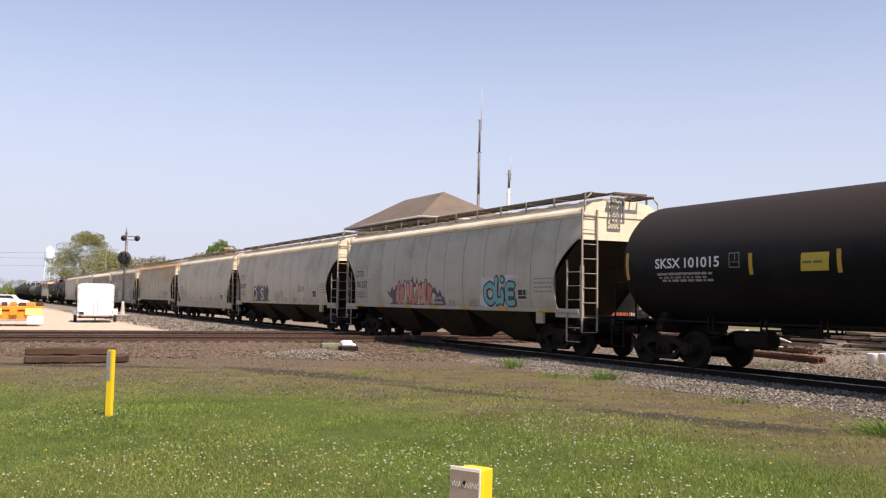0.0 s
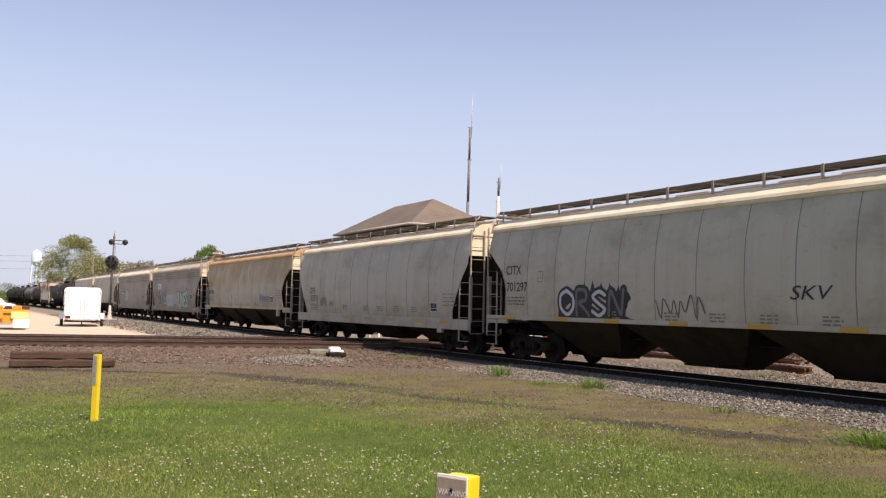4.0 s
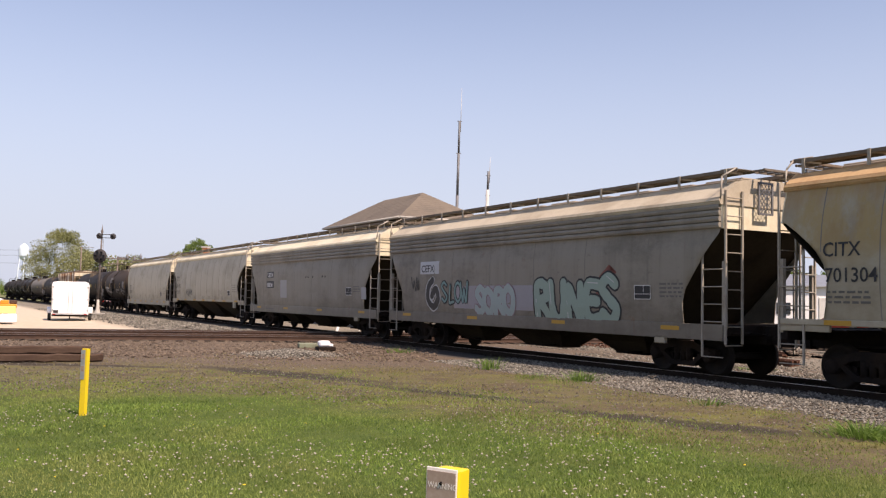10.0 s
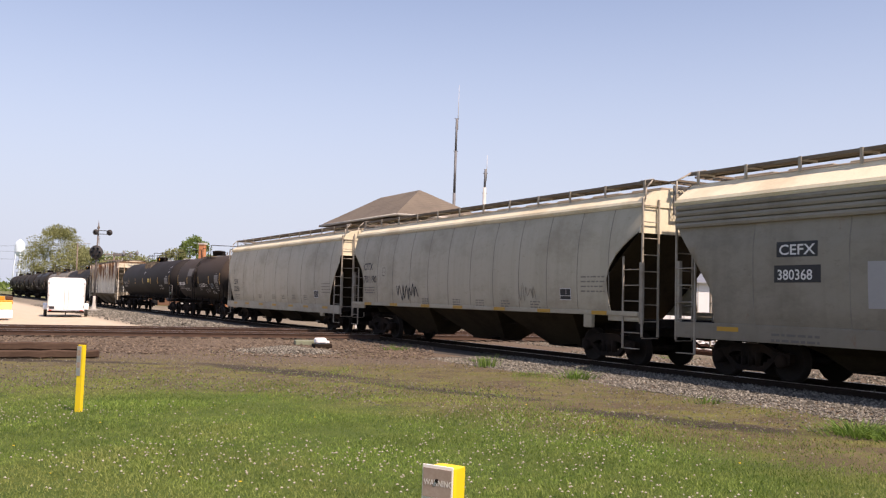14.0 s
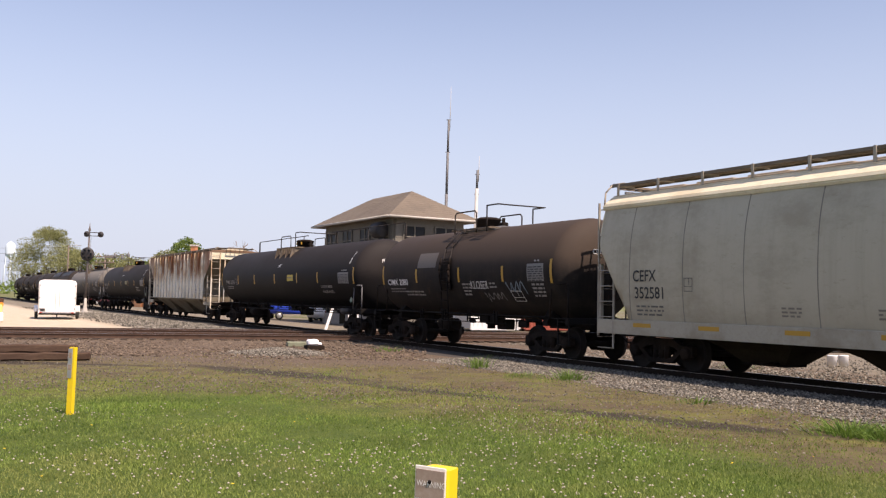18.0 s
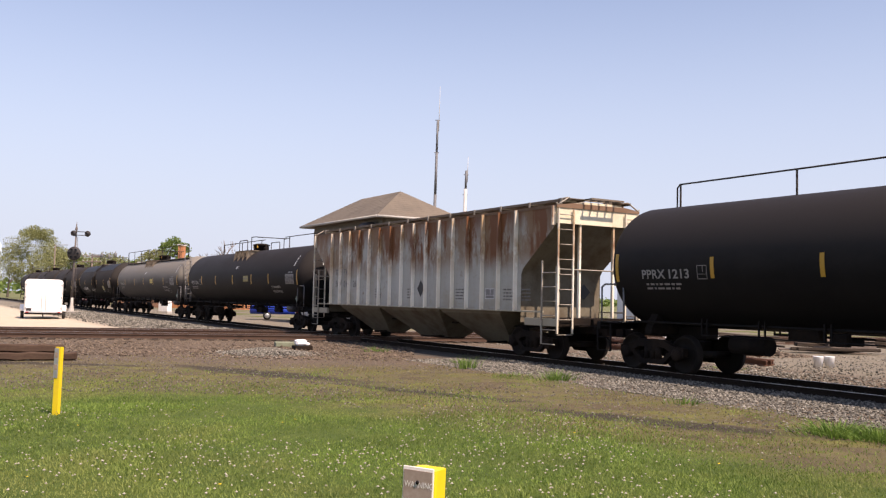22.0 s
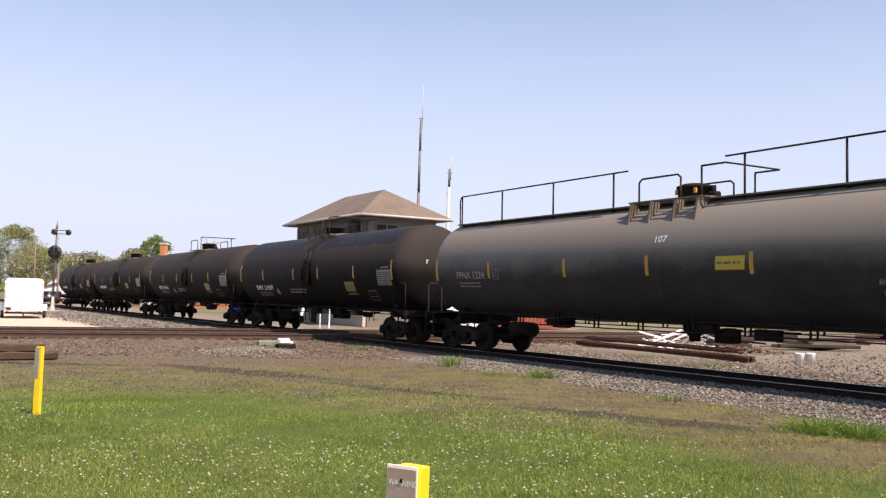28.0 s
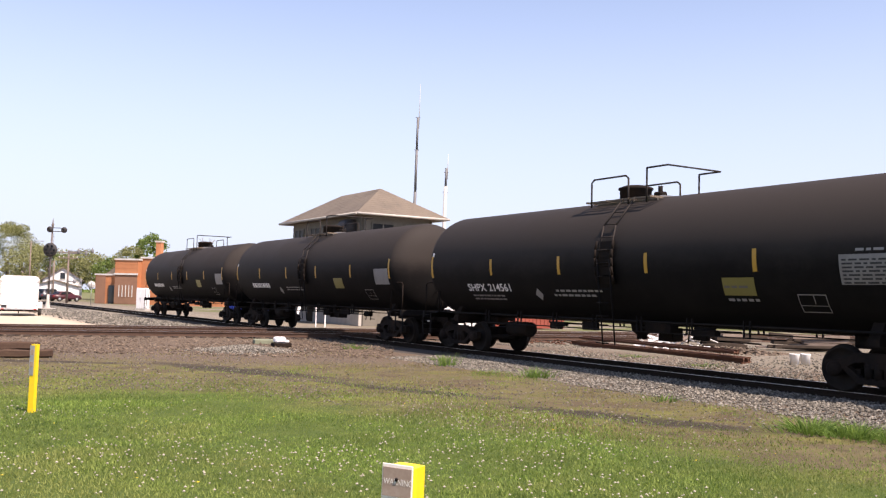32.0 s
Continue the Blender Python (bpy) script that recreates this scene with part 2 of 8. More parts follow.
RUST = (0.20, 0.075, 0.028)
M = {
    "grey_a": car_paint("pale_grey_hopper_paint", (0.455, 0.415, 0.318), (0.275, 0.237, 0.166), RUST, 0.0, 0.15),
    "grey_b": car_paint("beige_grey_hopper_paint", (0.470, 0.430, 0.330), (0.285, 0.245, 0.172), RUST, 0.0, 0.12),
    "grey_rust": car_paint("rust_streaked_grey_hopper_paint", (0.385, 0.350, 0.262), (0.24, 0.20, 0.13), (0.36, 0.20, 0.06), 0.85, 0.12, ochre=(0.37, 0.26, 0.105)),
    "grey_dark": car_paint("weathered_grey_hopper_paint", (0.265, 0.238, 0.192), (0.11, 0.093, 0.07), RUST, 0.0, 0.45),
    "grey_mid": car_paint("dusty_grey_hopper_paint", (0.275, 0.250, 0.200), (0.15, 0.13, 0.097), RUST, 0.0, 0.4),
    "rusty_white": car_paint("rusty_white_hopper_paint", (0.42, 0.42, 0.375), (0.28, 0.235, 0.16), (0.15, 0.055, 0.022), 0.95, 0.9, ochre=(0.215, 0.115, 0.05)),
    "seam": worn("grimy_weld_seam", (0.19, 0.17, 0.14), (0.28, 0.26, 0.22), 0.7, 0, 1.2, 14, 0.7),
    "old_timber": worn("dark_red_brown_old_timber", (0.060, 0.036, 0.024), (0.11, 0.07, 0.047), 0.9, 0, 2.0, 16, 0.7, 0.6, (1, 6, 6)),
    "rib_cream": car_paint("cream_rib_paint", (0.84, 0.80, 0.68), (0.62, 0.52, 0.36), (0.19, 0.075, 0.03), 0.36, 0.6, ochre=(0.42, 0.25, 0.11)),
    "rust_roof": worn("orange_rusted_roof_edge", (0.50, 0.33, 0.17), (0.34, 0.17, 0.07), 0.7, 0, 0.9, 14, 0.7),
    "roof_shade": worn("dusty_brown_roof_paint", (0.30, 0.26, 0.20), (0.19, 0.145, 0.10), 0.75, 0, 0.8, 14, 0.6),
    "old_rust": worn("brown_rusted_roof", (0.20, 0.125, 0.08), (0.12, 0.06, 0.03), 0.8, 0, 0.9, 14, 0.7),
    "scrap_rust": worn("red_brown_scrap_rust", (0.115, 0.052, 0.030), (0.06, 0.034, 0.024), 0.85, 0, 2.0, 20, 0.6),
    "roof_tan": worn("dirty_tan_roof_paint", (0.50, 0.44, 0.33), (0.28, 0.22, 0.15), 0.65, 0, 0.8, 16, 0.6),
    "sill_white": worn("chalky_white_sill_paint", (0.40, 0.365, 0.285), (0.23, 0.185, 0.12), 0.65, 0, 0.9, 14, 0.6),
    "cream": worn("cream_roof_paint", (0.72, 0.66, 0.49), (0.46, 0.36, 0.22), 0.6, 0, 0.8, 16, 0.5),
    # tanks: lower shade and upper sunlight are put into base and dust colours
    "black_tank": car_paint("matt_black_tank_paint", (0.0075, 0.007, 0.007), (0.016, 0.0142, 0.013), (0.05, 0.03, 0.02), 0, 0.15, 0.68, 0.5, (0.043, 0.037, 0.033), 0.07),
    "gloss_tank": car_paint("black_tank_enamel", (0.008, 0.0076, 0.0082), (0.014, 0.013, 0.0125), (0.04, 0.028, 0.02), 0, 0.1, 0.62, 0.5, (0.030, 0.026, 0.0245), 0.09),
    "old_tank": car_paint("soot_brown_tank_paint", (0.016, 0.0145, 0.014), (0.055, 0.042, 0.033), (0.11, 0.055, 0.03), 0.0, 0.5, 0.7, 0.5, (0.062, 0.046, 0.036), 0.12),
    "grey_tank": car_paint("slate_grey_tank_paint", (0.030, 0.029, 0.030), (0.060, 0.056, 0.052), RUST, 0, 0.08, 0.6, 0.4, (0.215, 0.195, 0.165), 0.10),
    "under": worn("brown_brake_dust_steel", (0.012, 0.010, 0.009), (0.036, 0.023, 0.015), 0.85, 0.0, 1.2, 18, 0.7, shine=0.1),
    # dusty bay paints, with the shade under the cars put into the colour
    "bay": worn("dusty_bay_paint_shaded", (0.042, 0.032, 0.019), (0.014, 0.010, 0.007), 0.8, 0, 0.9, 14, 0.7, shine=0.1),
    "pale_bay": worn("dirty_white_bay_paint_shaded", (0.17, 0.15, 0.11), (0.08, 0.052, 0.032), 0.8, 0, 0.9, 14, 0.7, shine=0.1),
    "wheel": worn("worn_wheel_steel", (0.016, 0.013, 0.011), (0.036, 0.024, 0.016), 0.75, 0.1, 2.0, 20, 0.6, shine=0.15),
    "tread": worn("bright_rolling_steel", (0.45, 0.43, 0.41), (0.2, 0.16, 0.13), 0.35, 0.9, 3.0, 30, 0.4),
    "rung": worn("dirty_white_ladder_paint", (0.34, 0.31, 0.255), (0.15, 0.09, 0.05), 0.6, 0, 2.0, 20, 0.5),
    "grating": worn("dark_rusty_walkway_steel", (0.17, 0.14, 0.105), (0.11, 0.07, 0.045), 0.8, 0.0, 3.0, 20, 0.6),
    "white": plain("white_stencil_paint", (0.72, 0.72, 0.70), 0.6),
    "black": plain("black_stencil_paint", (0.02, 0.02, 0.022), 0.6),
    "yellow": plain("yellow_reflector_tape", (0.50, 0.27, 0.022), 0.5),
    "rail": worn("rust_brown_rail_steel", (0.085, 0.050, 0.034), (0.045, 0.028, 0.020), 0.8, 0.1, 3.0, 25, 0.6),
    # main line rail: the train's shadow is put into its colour
    "shaded_rail": worn("shade_darkened_rail_steel", (0.026, 0.018, 0.013), (0.015, 0.011, 0.009), 0.85, 0.0, 3.0, 25, 0.6, shine=0.1),
    "tie": worn("creosoted_timber", (0.036, 0.026, 0.019), (0.085, 0.064, 0.045), 0.85, 0, 2.0, 14, 0.7, 0.5, (1, 6, 6)),
    "shingle": worn("brown_asphalt_shingle", (0.165, 0.135, 0.103), (0.115, 0.097, 0.077), 0.9, 0, 0.5, 6, 0.8, 0.4),
    "tower_wall": worn("weathered_cream_boarding", (0.175, 0.16, 0.132), (0.10, 0.088, 0.07), 0.75, 0, 0.8, 9, 0.6, 0.3),
    "trim": worn("pale_weathered_trim", (0.55, 0.54, 0.50), (0.36, 0.33, 0.29), 0.7, 0, 1.5, 12, 0.5),
    "glass": plain("dark_window_glass", (0.02, 0.025, 0.03), 0.08),
    "dim_glass": worn("dusty_dark_glass", (0.018, 0.02, 0.022), (0.035, 0.034, 0.032), 0.45, 0, 2.0, 14, 0.5, 0.03, shine=0.15),
    "galv": worn("galvanised_steel", (0.42, 0.43, 0.43), (0.26, 0.25, 0.23), 0.45, 0.7, 1.5, 18, 0.5),
    "mast_grey": worn("dull_grey_mast_paint", (0.17, 0.172, 0.175), (0.07, 0.065, 0.06), 0.6, 0.2, 1.5, 18, 0.5),
    "mast_pale": worn("chalky_mast_paint", (0.50, 0.49, 0.46), (0.30, 0.28, 0.25), 0.65, 0, 1.5, 18, 0.5),
    "mast_iron": worn("rusty_grey_mast_iron", (0.15, 0.13, 0.118), (0.06, 0.045, 0.038), 0.7, 0, 3.0, 16, 0.7),
    "signal": worn("black_signal_enamel", (0.03, 0.03, 0.032), (0.08, 0.06, 0.05), 0.6, 0, 2.5, 20, 0.5),
    "concrete": worn("weathered_concrete", (0.46, 0.43, 0.38), (0.30, 0.28, 0.24), 0.85, 0, 1.2, 14, 0.5, 0.3),
    "van": worn("clean_white_trailer_skin", (0.84, 0.84, 0.83), (0.68, 0.67, 0.64), 0.4, 0, 0.9, 12, 0.3, 0.05),
    "rubber": worn("dusty_rubber", (0.03, 0.03, 0.03), (0.08, 0.075, 0.065), 0.85, 0, 2.0, 20, 0.5),
    "red": plain("red_lens", (0.55, 0.03, 0.02), 0.25),
    "post": worn("yellow_plastic_post", (0.78, 0.56, 0.02), (0.55, 0.40, 0.06), 0.5, 0, 6.0, 30, 0.35, 0.1),
    "plate": worn("faded_sign_plate", (0.78, 0.73, 0.66), (0.55, 0.49, 0.42), 0.6, 0, 6.0, 40, 0.6, 0.1),
    "brown_print": worn("faded_brown_print", (0.30, 0.22, 0.17), (0.44, 0.37, 0.31), 0.65, 0, 20.0, 60, 0.5, 0.05),
    "orange": worn("orange_machine_enamel", (0.72, 0.27, 0.03), (0.45, 0.19, 0.04), 0.5, 0, 1.5, 14, 0.4),
    "brick": worn("orange_red_brick", (0.44, 0.185, 0.085), (0.34, 0.135, 0.065), 0.85, 0, 0.5, 9, 0.5, 0.3),
    "house": worn("white_house_siding", (0.72, 0.72, 0.71), (0.55, 0.54, 0.52), 0.7, 0, 0.5, 9, 0.4),
    "bark": worn("grey_brown_bark", (0.13, 0.105, 0.08), (0.07, 0.055, 0.045), 0.95, 0, 1.5, 12, 0.6, 0.6),
}


def leaf_mat(name, a, b, patchy=None):
    m, nt, bs = nodes_of(name)
    g = nt.nodes.new("ShaderNodeNewGeometry")
    col = ramp(nt, g.outputs["Random Per Island"], [(0.0, a), (1.0, b)])
    if patchy:
        p = step(nt, noise_of(nt, 0.55, 5, 0.6), 0.40, 0.62)
        q = step(nt, noise_of(nt, 0.25, 4, 0.6, offset=(9, 4, 2)), 0.50, 0.66)
        col = blend(nt, maths(nt, "MULTIPLY", p, 0.8), col, blend(nt, 1.0, col, patchy, "MULTIPLY"))
        col = blend(nt, maths(nt, "MULTIPLY", q, 0.62), col, (0.27, 0.26, 0.085))
    nt.links.new(col, bs.inputs["Base Color"])
    bs.inputs["Roughness"].default_value = 0.75
    bs.inputs["Subsurface Weight"].default_value = 0.0
    t = nt.nodes.new("ShaderNodeBsdfTranslucent")
    nt.links.new(ramp(nt, g.outputs["Random Per Island"], [(0.0, tuple(c * 1.2 for c in a)), (1.0, tuple(c * 1.2 for c in b))]), t.inputs[0])
    mix = nt.nodes.new("ShaderNodeMixShader")
    mix.inputs[0].default_value = 0.35
    out = nt.nodes["Material Output"]
    nt.links.new(bs.outputs[0], mix.inputs[1])
    nt.links.new(t.outputs[0], mix.inputs[2])
    nt.links.new(mix.outputs[0], out.inputs[0])
    return m


M["leaf_olive"] = leaf_mat("young_olive_leaves", (0.155, 0.165, 0.060), (0.29, 0.30, 0.125))
M["leaf_green"] = leaf_mat("fresh_green_leaves", (0.09, 0.145, 0.03), (0.18, 0.25, 0.06))
M["twig"] = worn("bare_twigs", (0.20, 0.16, 0.13), (0.12, 0.09, 0.075), 0.95, 0, 2, 12, 0.5)
M["blade"] = leaf_mat("lawn_blades", (0.100, 0.186, 0.028), (0.262, 0.356, 0.072), (0.58, 0.52, 0.60))
M["dry_blade"] = leaf_mat("dry_olive_blades", (0.125, 0.12, 0.032), (0.28, 0.245, 0.095))
M["weed"] = leaf_mat("tall_weed_blades", (0.07, 0.14, 0.022), (0.16, 0.255, 0.045))


RUTS = ((-3.1, 21.7, 0.79, -0.61, 3.6, 0.6), (4.1, 14.0, 0.80, -0.60, 2.6, 0.5), (0.6, 18.0, 0.76, -0.65, 2.6, 0.35), (-9.5, 23.6, 0.99, -0.12, 3.5, 0.4))


def ground_mat():
    """Lawn, worn verge, ballast grit and a pale gravel yard, by where they lie."""
    m, nt, b = nodes_of("lawn_verge_and_yard")
    x, y = object_axis(nt, 0), object_axis(nt, 1)
    big = noise_of(nt, 0.22, 6, 0.65)
    mid = noise_of(nt, 1.3, 6, 0.7)
    fine = noise_of(nt, 26, 6, 0.75)
    lat = maths(nt, "ADD", maths(nt, "MULTIPLY", x, ACROSS.x), maths(nt, "MULTIPLY", y, ACROSS.y))
    lawn = ramp(nt, mid, [(0.3, (0.050, 0.090, 0.016)), (0.7, (0.105, 0.140, 0.030))])
    verge = ramp(nt, mid, [(0.30, (0.058, 0.046, 0.028)), (0.42, (0.112, 0.092, 0.050)), (0.50, (0.150, 0.127, 0.066)), (0.58, (0.124, 0.120, 0.041)), (0.70, (0.082, 0.107, 0.023))])
    bare = step(nt, noise_of(nt, 0.75, 6, 0.68, (1.0, 1.5, 1.0), offset=(4, 1, 0)), 0.47, 0.60)
    verge = blend(nt, maths(nt, "MULTIPLY", bare, 0.75), verge, ramp(nt, fine, [(0.35, (0.060, 0.043, 0.030)), (0.65, (0.150, 0.112, 0.076))]))
    moss = step(nt, noise_of(nt, 0.6, 6, 0.68, (0.8, 1.8, 1.0), offset=(1, 7, 0)), 0.52, 0.63)
    verge = blend(nt, maths(nt, "MULTIPLY", moss, 0.7), verge, (0.165, 0.165, 0.042))
    cinder = ramp(nt, fine, [(0.35, (0.075, 0.054, 0.038)), (0.65, (0.20, 0.155, 0.112))])
    yard = ramp(nt, mid, [(0.3, (0.50, 0.42, 0.31)), (0.7, (0.62, 0.54, 0.42))])
    far = ramp(nt, big, [(0.35, (0.10, 0.14, 0.04)), (0.65, (0.22, 0.20, 0.11))])
    wob = maths(nt, "MULTIPLY_ADD", big, 5.0, maths(nt, "MULTIPLY", mid, 3.0))
    # the lawn ends at a slanting line; its edge frays
    edge = maths(nt, "ADD", maths(nt, "ADD", maths(nt, "MAXIMUM", maths(nt, "ADD", x, 2.5), 0.0), y), wob)
    col = blend(nt, step(nt, edge, 19.6, 22.6), lawn, verge)
    col = blend(nt, step(nt, maths(nt, "ADD", y, wob), 26.5, 29.5), col, cinder)
    near_line = step(nt, maths(nt, "ADD", lat, maths(nt, "MULTIPLY", mid, 1.2)), 12.7, 13.9)
    col = blend(nt, near_line, col, cinder)
    # old wheel ruts, dark with oil and cinders
    for cx, cy, ux, uy, ln, wd in RUTS:
        dx, dy = maths(nt, "SUBTRACT", x, cx), maths(nt, "SUBTRACT", y, cy)
        s1 = maths(nt, "DIVIDE", maths(nt, "ADD", maths(nt, "MULTIPLY", dx, ux), maths(nt, "MULTIPLY", dy, uy)), ln)
        s2 = maths(nt, "DIVIDE", maths(nt, "SUBTRACT", maths(nt, "MULTIPLY", dy, ux), maths(nt, "MULTIPLY", dx, uy)), wd)
        rr = maths(nt, "ADD", maths(nt, "MULTIPLY", s1, s1), maths(nt, "MULTIPLY", s2, s2))
        rut = step(nt, maths(nt, "ADD", rr, maths(nt, "MULTIPLY_ADD", mid, 2.4, maths(nt, "MULTIPLY", fine, 1.2))), 3.1, 2.0)
        col = blend(nt, maths(nt, "MULTIPLY", rut, 0.85), col, (0.042, 0.034, 0.029))
    # the gravel yard beyond the crossing tracks, this side of the line
    in_yard = maths(nt, "MULTIPLY", step(nt, maths(nt, "ADD", y, mid), 43.2, 44.4), step(nt, lat, 13.4, 12.2))
    col = blend(nt, in_yard, col, yard)
    by_line = maths(nt, "MULTIPLY", step(nt, maths(nt, "ADD", y, mid), 43.2, 44.4), step(nt, maths(nt, "MULTIPLY_ADD", mid, 2.0, lat), 9.6, 11.8))
    col = blend(nt, by_line, col, ramp(nt, fine, [(0.35, (0.13, 0.11, 0.082)), (0.65, (0.33, 0.295, 0.235))]))
    col = blend(nt, step(nt, lat, 21.5, 23.5), col, blend(nt, step(nt, mid, 0.35, 0.65), ramp(nt, fine, [(0.35, (0.11, 0.092, 0.068)), (0.65, (0.30, 0.265, 0.205))]), (0.20, 0.175, 0.13)))
    # rough grass beyond the line, farther off
    weeds = maths(nt, "MULTIPLY", step(nt, big, 0.46, 0.58), maths(nt, "MULTIPLY", step(nt, lat, 24, 27), step(nt, y, 44, 60)))
    col = blend(nt, weeds, col, ramp(nt, mid, [(0.3, (0.07, 0.095, 0.022)), (0.7, (0.15, 0.16, 0.05))]))
    away = step(nt, y, 150, 210)
    col = blend(nt, away, col, far)
    col = blend(nt, maths(nt, "MULTIPLY", fine, 0.5), col, blend(nt, 1.0, col, (0.55, 0.52, 0.48), "MULTIPLY"))
    nt.links.new(col, b.inputs["Base Color"])
    b.inputs["Roughness"].default_value = 0.95
    b.inputs["Specular IOR Level"].default_value = 0.2
    bumped(nt, b, maths(nt, "ADD", fine, mid), 0.6, 0.03)
    return m


M["ground"] = ground_mat()


def grit_mat(name, dark, pale):
    m, nt, b = nodes_of(name)
    g = nt.nodes.new("ShaderNodeNewGeometry")
    f = noise_of(nt, 34, 4, 0.7)
    col = ramp(nt, g.outputs["Random Per Island"], [(0.0, dark), (0.75, tuple((p + q) / 2 for p, q in zip(dark, pale))), (1.0, pale)])
    nt.links.new(blend(nt, maths(nt, "MULTIPLY", f, 0.5), col, blend(nt, 1.0, col, (0.5, 0.47, 0.44), "MULTIPLY")), b.inputs["Base Color"])
    b.inputs["Roughness"].default_value = 0.9
    bumped(nt, b, f, 0.5, 0.01)
    return m


M["stones"] = grit_mat("grey_crushed_ballast", (0.060, 0.055, 0.044), (0.33, 0.308, 0.255))
# oily stones, darkened further to carry the shade beneath the train
M["oily_shaded_stones"] = grit_mat("oily_shade_darkened_ballast", (0.028, 0.023, 0.018), (0.10, 0.085, 0.068))
M["brown_stones"] = grit_mat("brown_cinder_ballast", (0.08, 0.058, 0.040), (0.23, 0.175, 0.125))

# ---- mesh helpers ----
def box(bm, c, s, rot=None, bevel=0.0):
    """A block round c, of size s; rot: a 3x3 or None."""
    vs = []
    for dx in (-0.5, 0.5):
        for dy in (-0.5, 0.5):
            for dz in (-0.5, 0.5):
                v = Vector((dx * s[0], dy * s[1], dz * s[2]))
                vs.append(bm.verts.new((rot @ v if rot else v) + Vector(c)))
    fs = [bm.faces.new([vs[i] for i in q]) for q in ((0, 1, 3, 2), (4, 6, 7, 5), (0, 4, 5, 1), (2, 3, 7, 6), (0, 2, 6, 4), (1, 5, 7, 3))]
    if bevel:
        bmesh.ops.bevel(bm, geom=list({e for f in fs for e in f.edges}), offset=bevel, segments=1, affect="EDGES")
    return bm


def tube(bm, a, b, r, seg=6, r2=None, caps=True):
    """A round bar from a to b."""
    a, b = Vector(a), Vector(b)
    w = (b - a).normalized()
    u = w.orthogonal().normalized()
    v = w.cross(u)
    r2 = r if r2 is None else r2
    ra = [bm.verts.new(a + (u * math.cos(k) + v * math.sin(k)) * r) for k in [2 * math.pi * i / seg for i in range(seg)]]
    rb = [bm.verts.new(b + (u * math.cos(k) + v * math.sin(k)) * r2) for k in [2 * math.pi * i / seg for i in range(seg)]]
    for i in range(seg):
        bm.faces.new((ra[i], ra[(i + 1) % seg], rb[(i + 1) % seg], rb[i])).smooth = seg > 5
    if caps:
        bm.faces.new(ra[::-1])
        bm.faces.new(rb)
    return bm


def pipe(bm, pts, r, seg=6):
    for a, b in zip(pts, pts[1:]):
        tube(bm, a, b, r, seg)
    return bm


def slab(bm, outline, axis, lo, hi):
    """A flat piece: an outline of (u, v) pairs, thick from lo to hi along the axis (0, 1 or 2)."""
    def at(u, v, w):
        p = [u, v]
        p.insert(axis, w)
        return bm.verts.new(p)
    a = [at(u, v, lo) for u, v in outline]
    b = [at(u, v, hi) for u, v in outline]
    n = len(a)
    bm.faces.new(a[::-1])
    bm.faces.new(b)
    for i in range(n):
        bm.faces.new((a[i], a[(i + 1) % n], b[(i + 1) % n], b[i]))
    bmesh.ops.recalc_face_normals(bm, faces=bm.faces)
    return bm


def lathe(bm, profile, origin, axis, seg=24, smooth=True):
    """Turns (along, radius) pairs round a line through origin."""
    axis = Vector(axis).normalized()
    u = axis.orthogonal().normalized()
    v = axis.cross(u)
    rings = []
    for s, r in profile:
        c = Vector(origin) + axis * s
        if r < 1e-5:
            rings.append([bm.verts.new(c)])
        else:
            rings.append([bm.verts.new(c + (u * math.cos(2 * math.pi * i / seg) + v * math.sin(2 * math.pi * i / seg)) * r) for i in range(seg)])
    for p, q in zip(rings, rings[1:]):
        for i in range(seg):
            j = (i + 1) % seg
            if len(p) == 1 and len(q) == 1:
                continue
            if len(p) == 1:
                f = bm.faces.new((p[0], q[i], q[j]))
            elif len(q) == 1:
                f = bm.faces.new((p[i], q[0], p[j]))
            else:
                f = bm.faces.new((p[i], q[i], q[j], p[j]))
            f.smooth = smooth
    bmesh.ops.recalc_face_normals(bm, faces=bm.faces)
    return bm


def mesh_of(name, bm, material):
    me = bpy.data.meshes.new(name)
    bm.to_mesh(me)
    bm.free()
    me.materials.append(material)
    return me


def part(name, bm, material, parent, label="", at=None):
    """One mesh object under a thing or a part."""
    ob = new(name, bm if isinstance(bm, bpy.types.Mesh) else mesh_of(name, bm, material))
    ob.parent = parent
    if at is not None:
        ob.matrix_basis = at
    return tagged(ob, label)


def thing(name, label, category, at=None, group="", kind="", mesh=None):
    ob = new(name, mesh)
    if at is not None:
        ob.matrix_basis = at
    return tagged(ob, label, category, group, kind)


def lettering(name, text, size, material, parent, at, squeeze=1.0, spacing=1.0):
    """Stencilled writing as a flat mesh."""
    cu = bpy.data.curves.new(name, "FONT")
    cu.body, cu.size, cu.align_x, cu.space_character = text, size, "LEFT", spacing
    tmp = bpy.data.objects.new(name, cu)
    scene.collection.objects.link(tmp)
    me = bpy.data.meshes.new_from_object(tmp.evaluated_get(bpy.context.evaluated_depsgraph_get()))
    bpy.data.objects.remove(tmp)
    me.transform(Matrix.Diagonal((squeeze, 1, 1, 1)))
    me.materials.clear()
    me.materials.append(material)
    return part(name, me, material, parent, "", at)


def flat_mesh(name, verts, faces, material):
    me = bpy.data.meshes.new(name)
    me.from_pydata(verts, [], faces)
    me.materials.append(material)
    return me

# ---- ground and tracks ----
def ground_height(x, y):
    return 0.035 * noise.noise(Vector((x * 0.35, y * 0.35, 0.0))) + 0.05 * noise.noise(Vector((x * 0.07, y * 0.07, 3.0)))


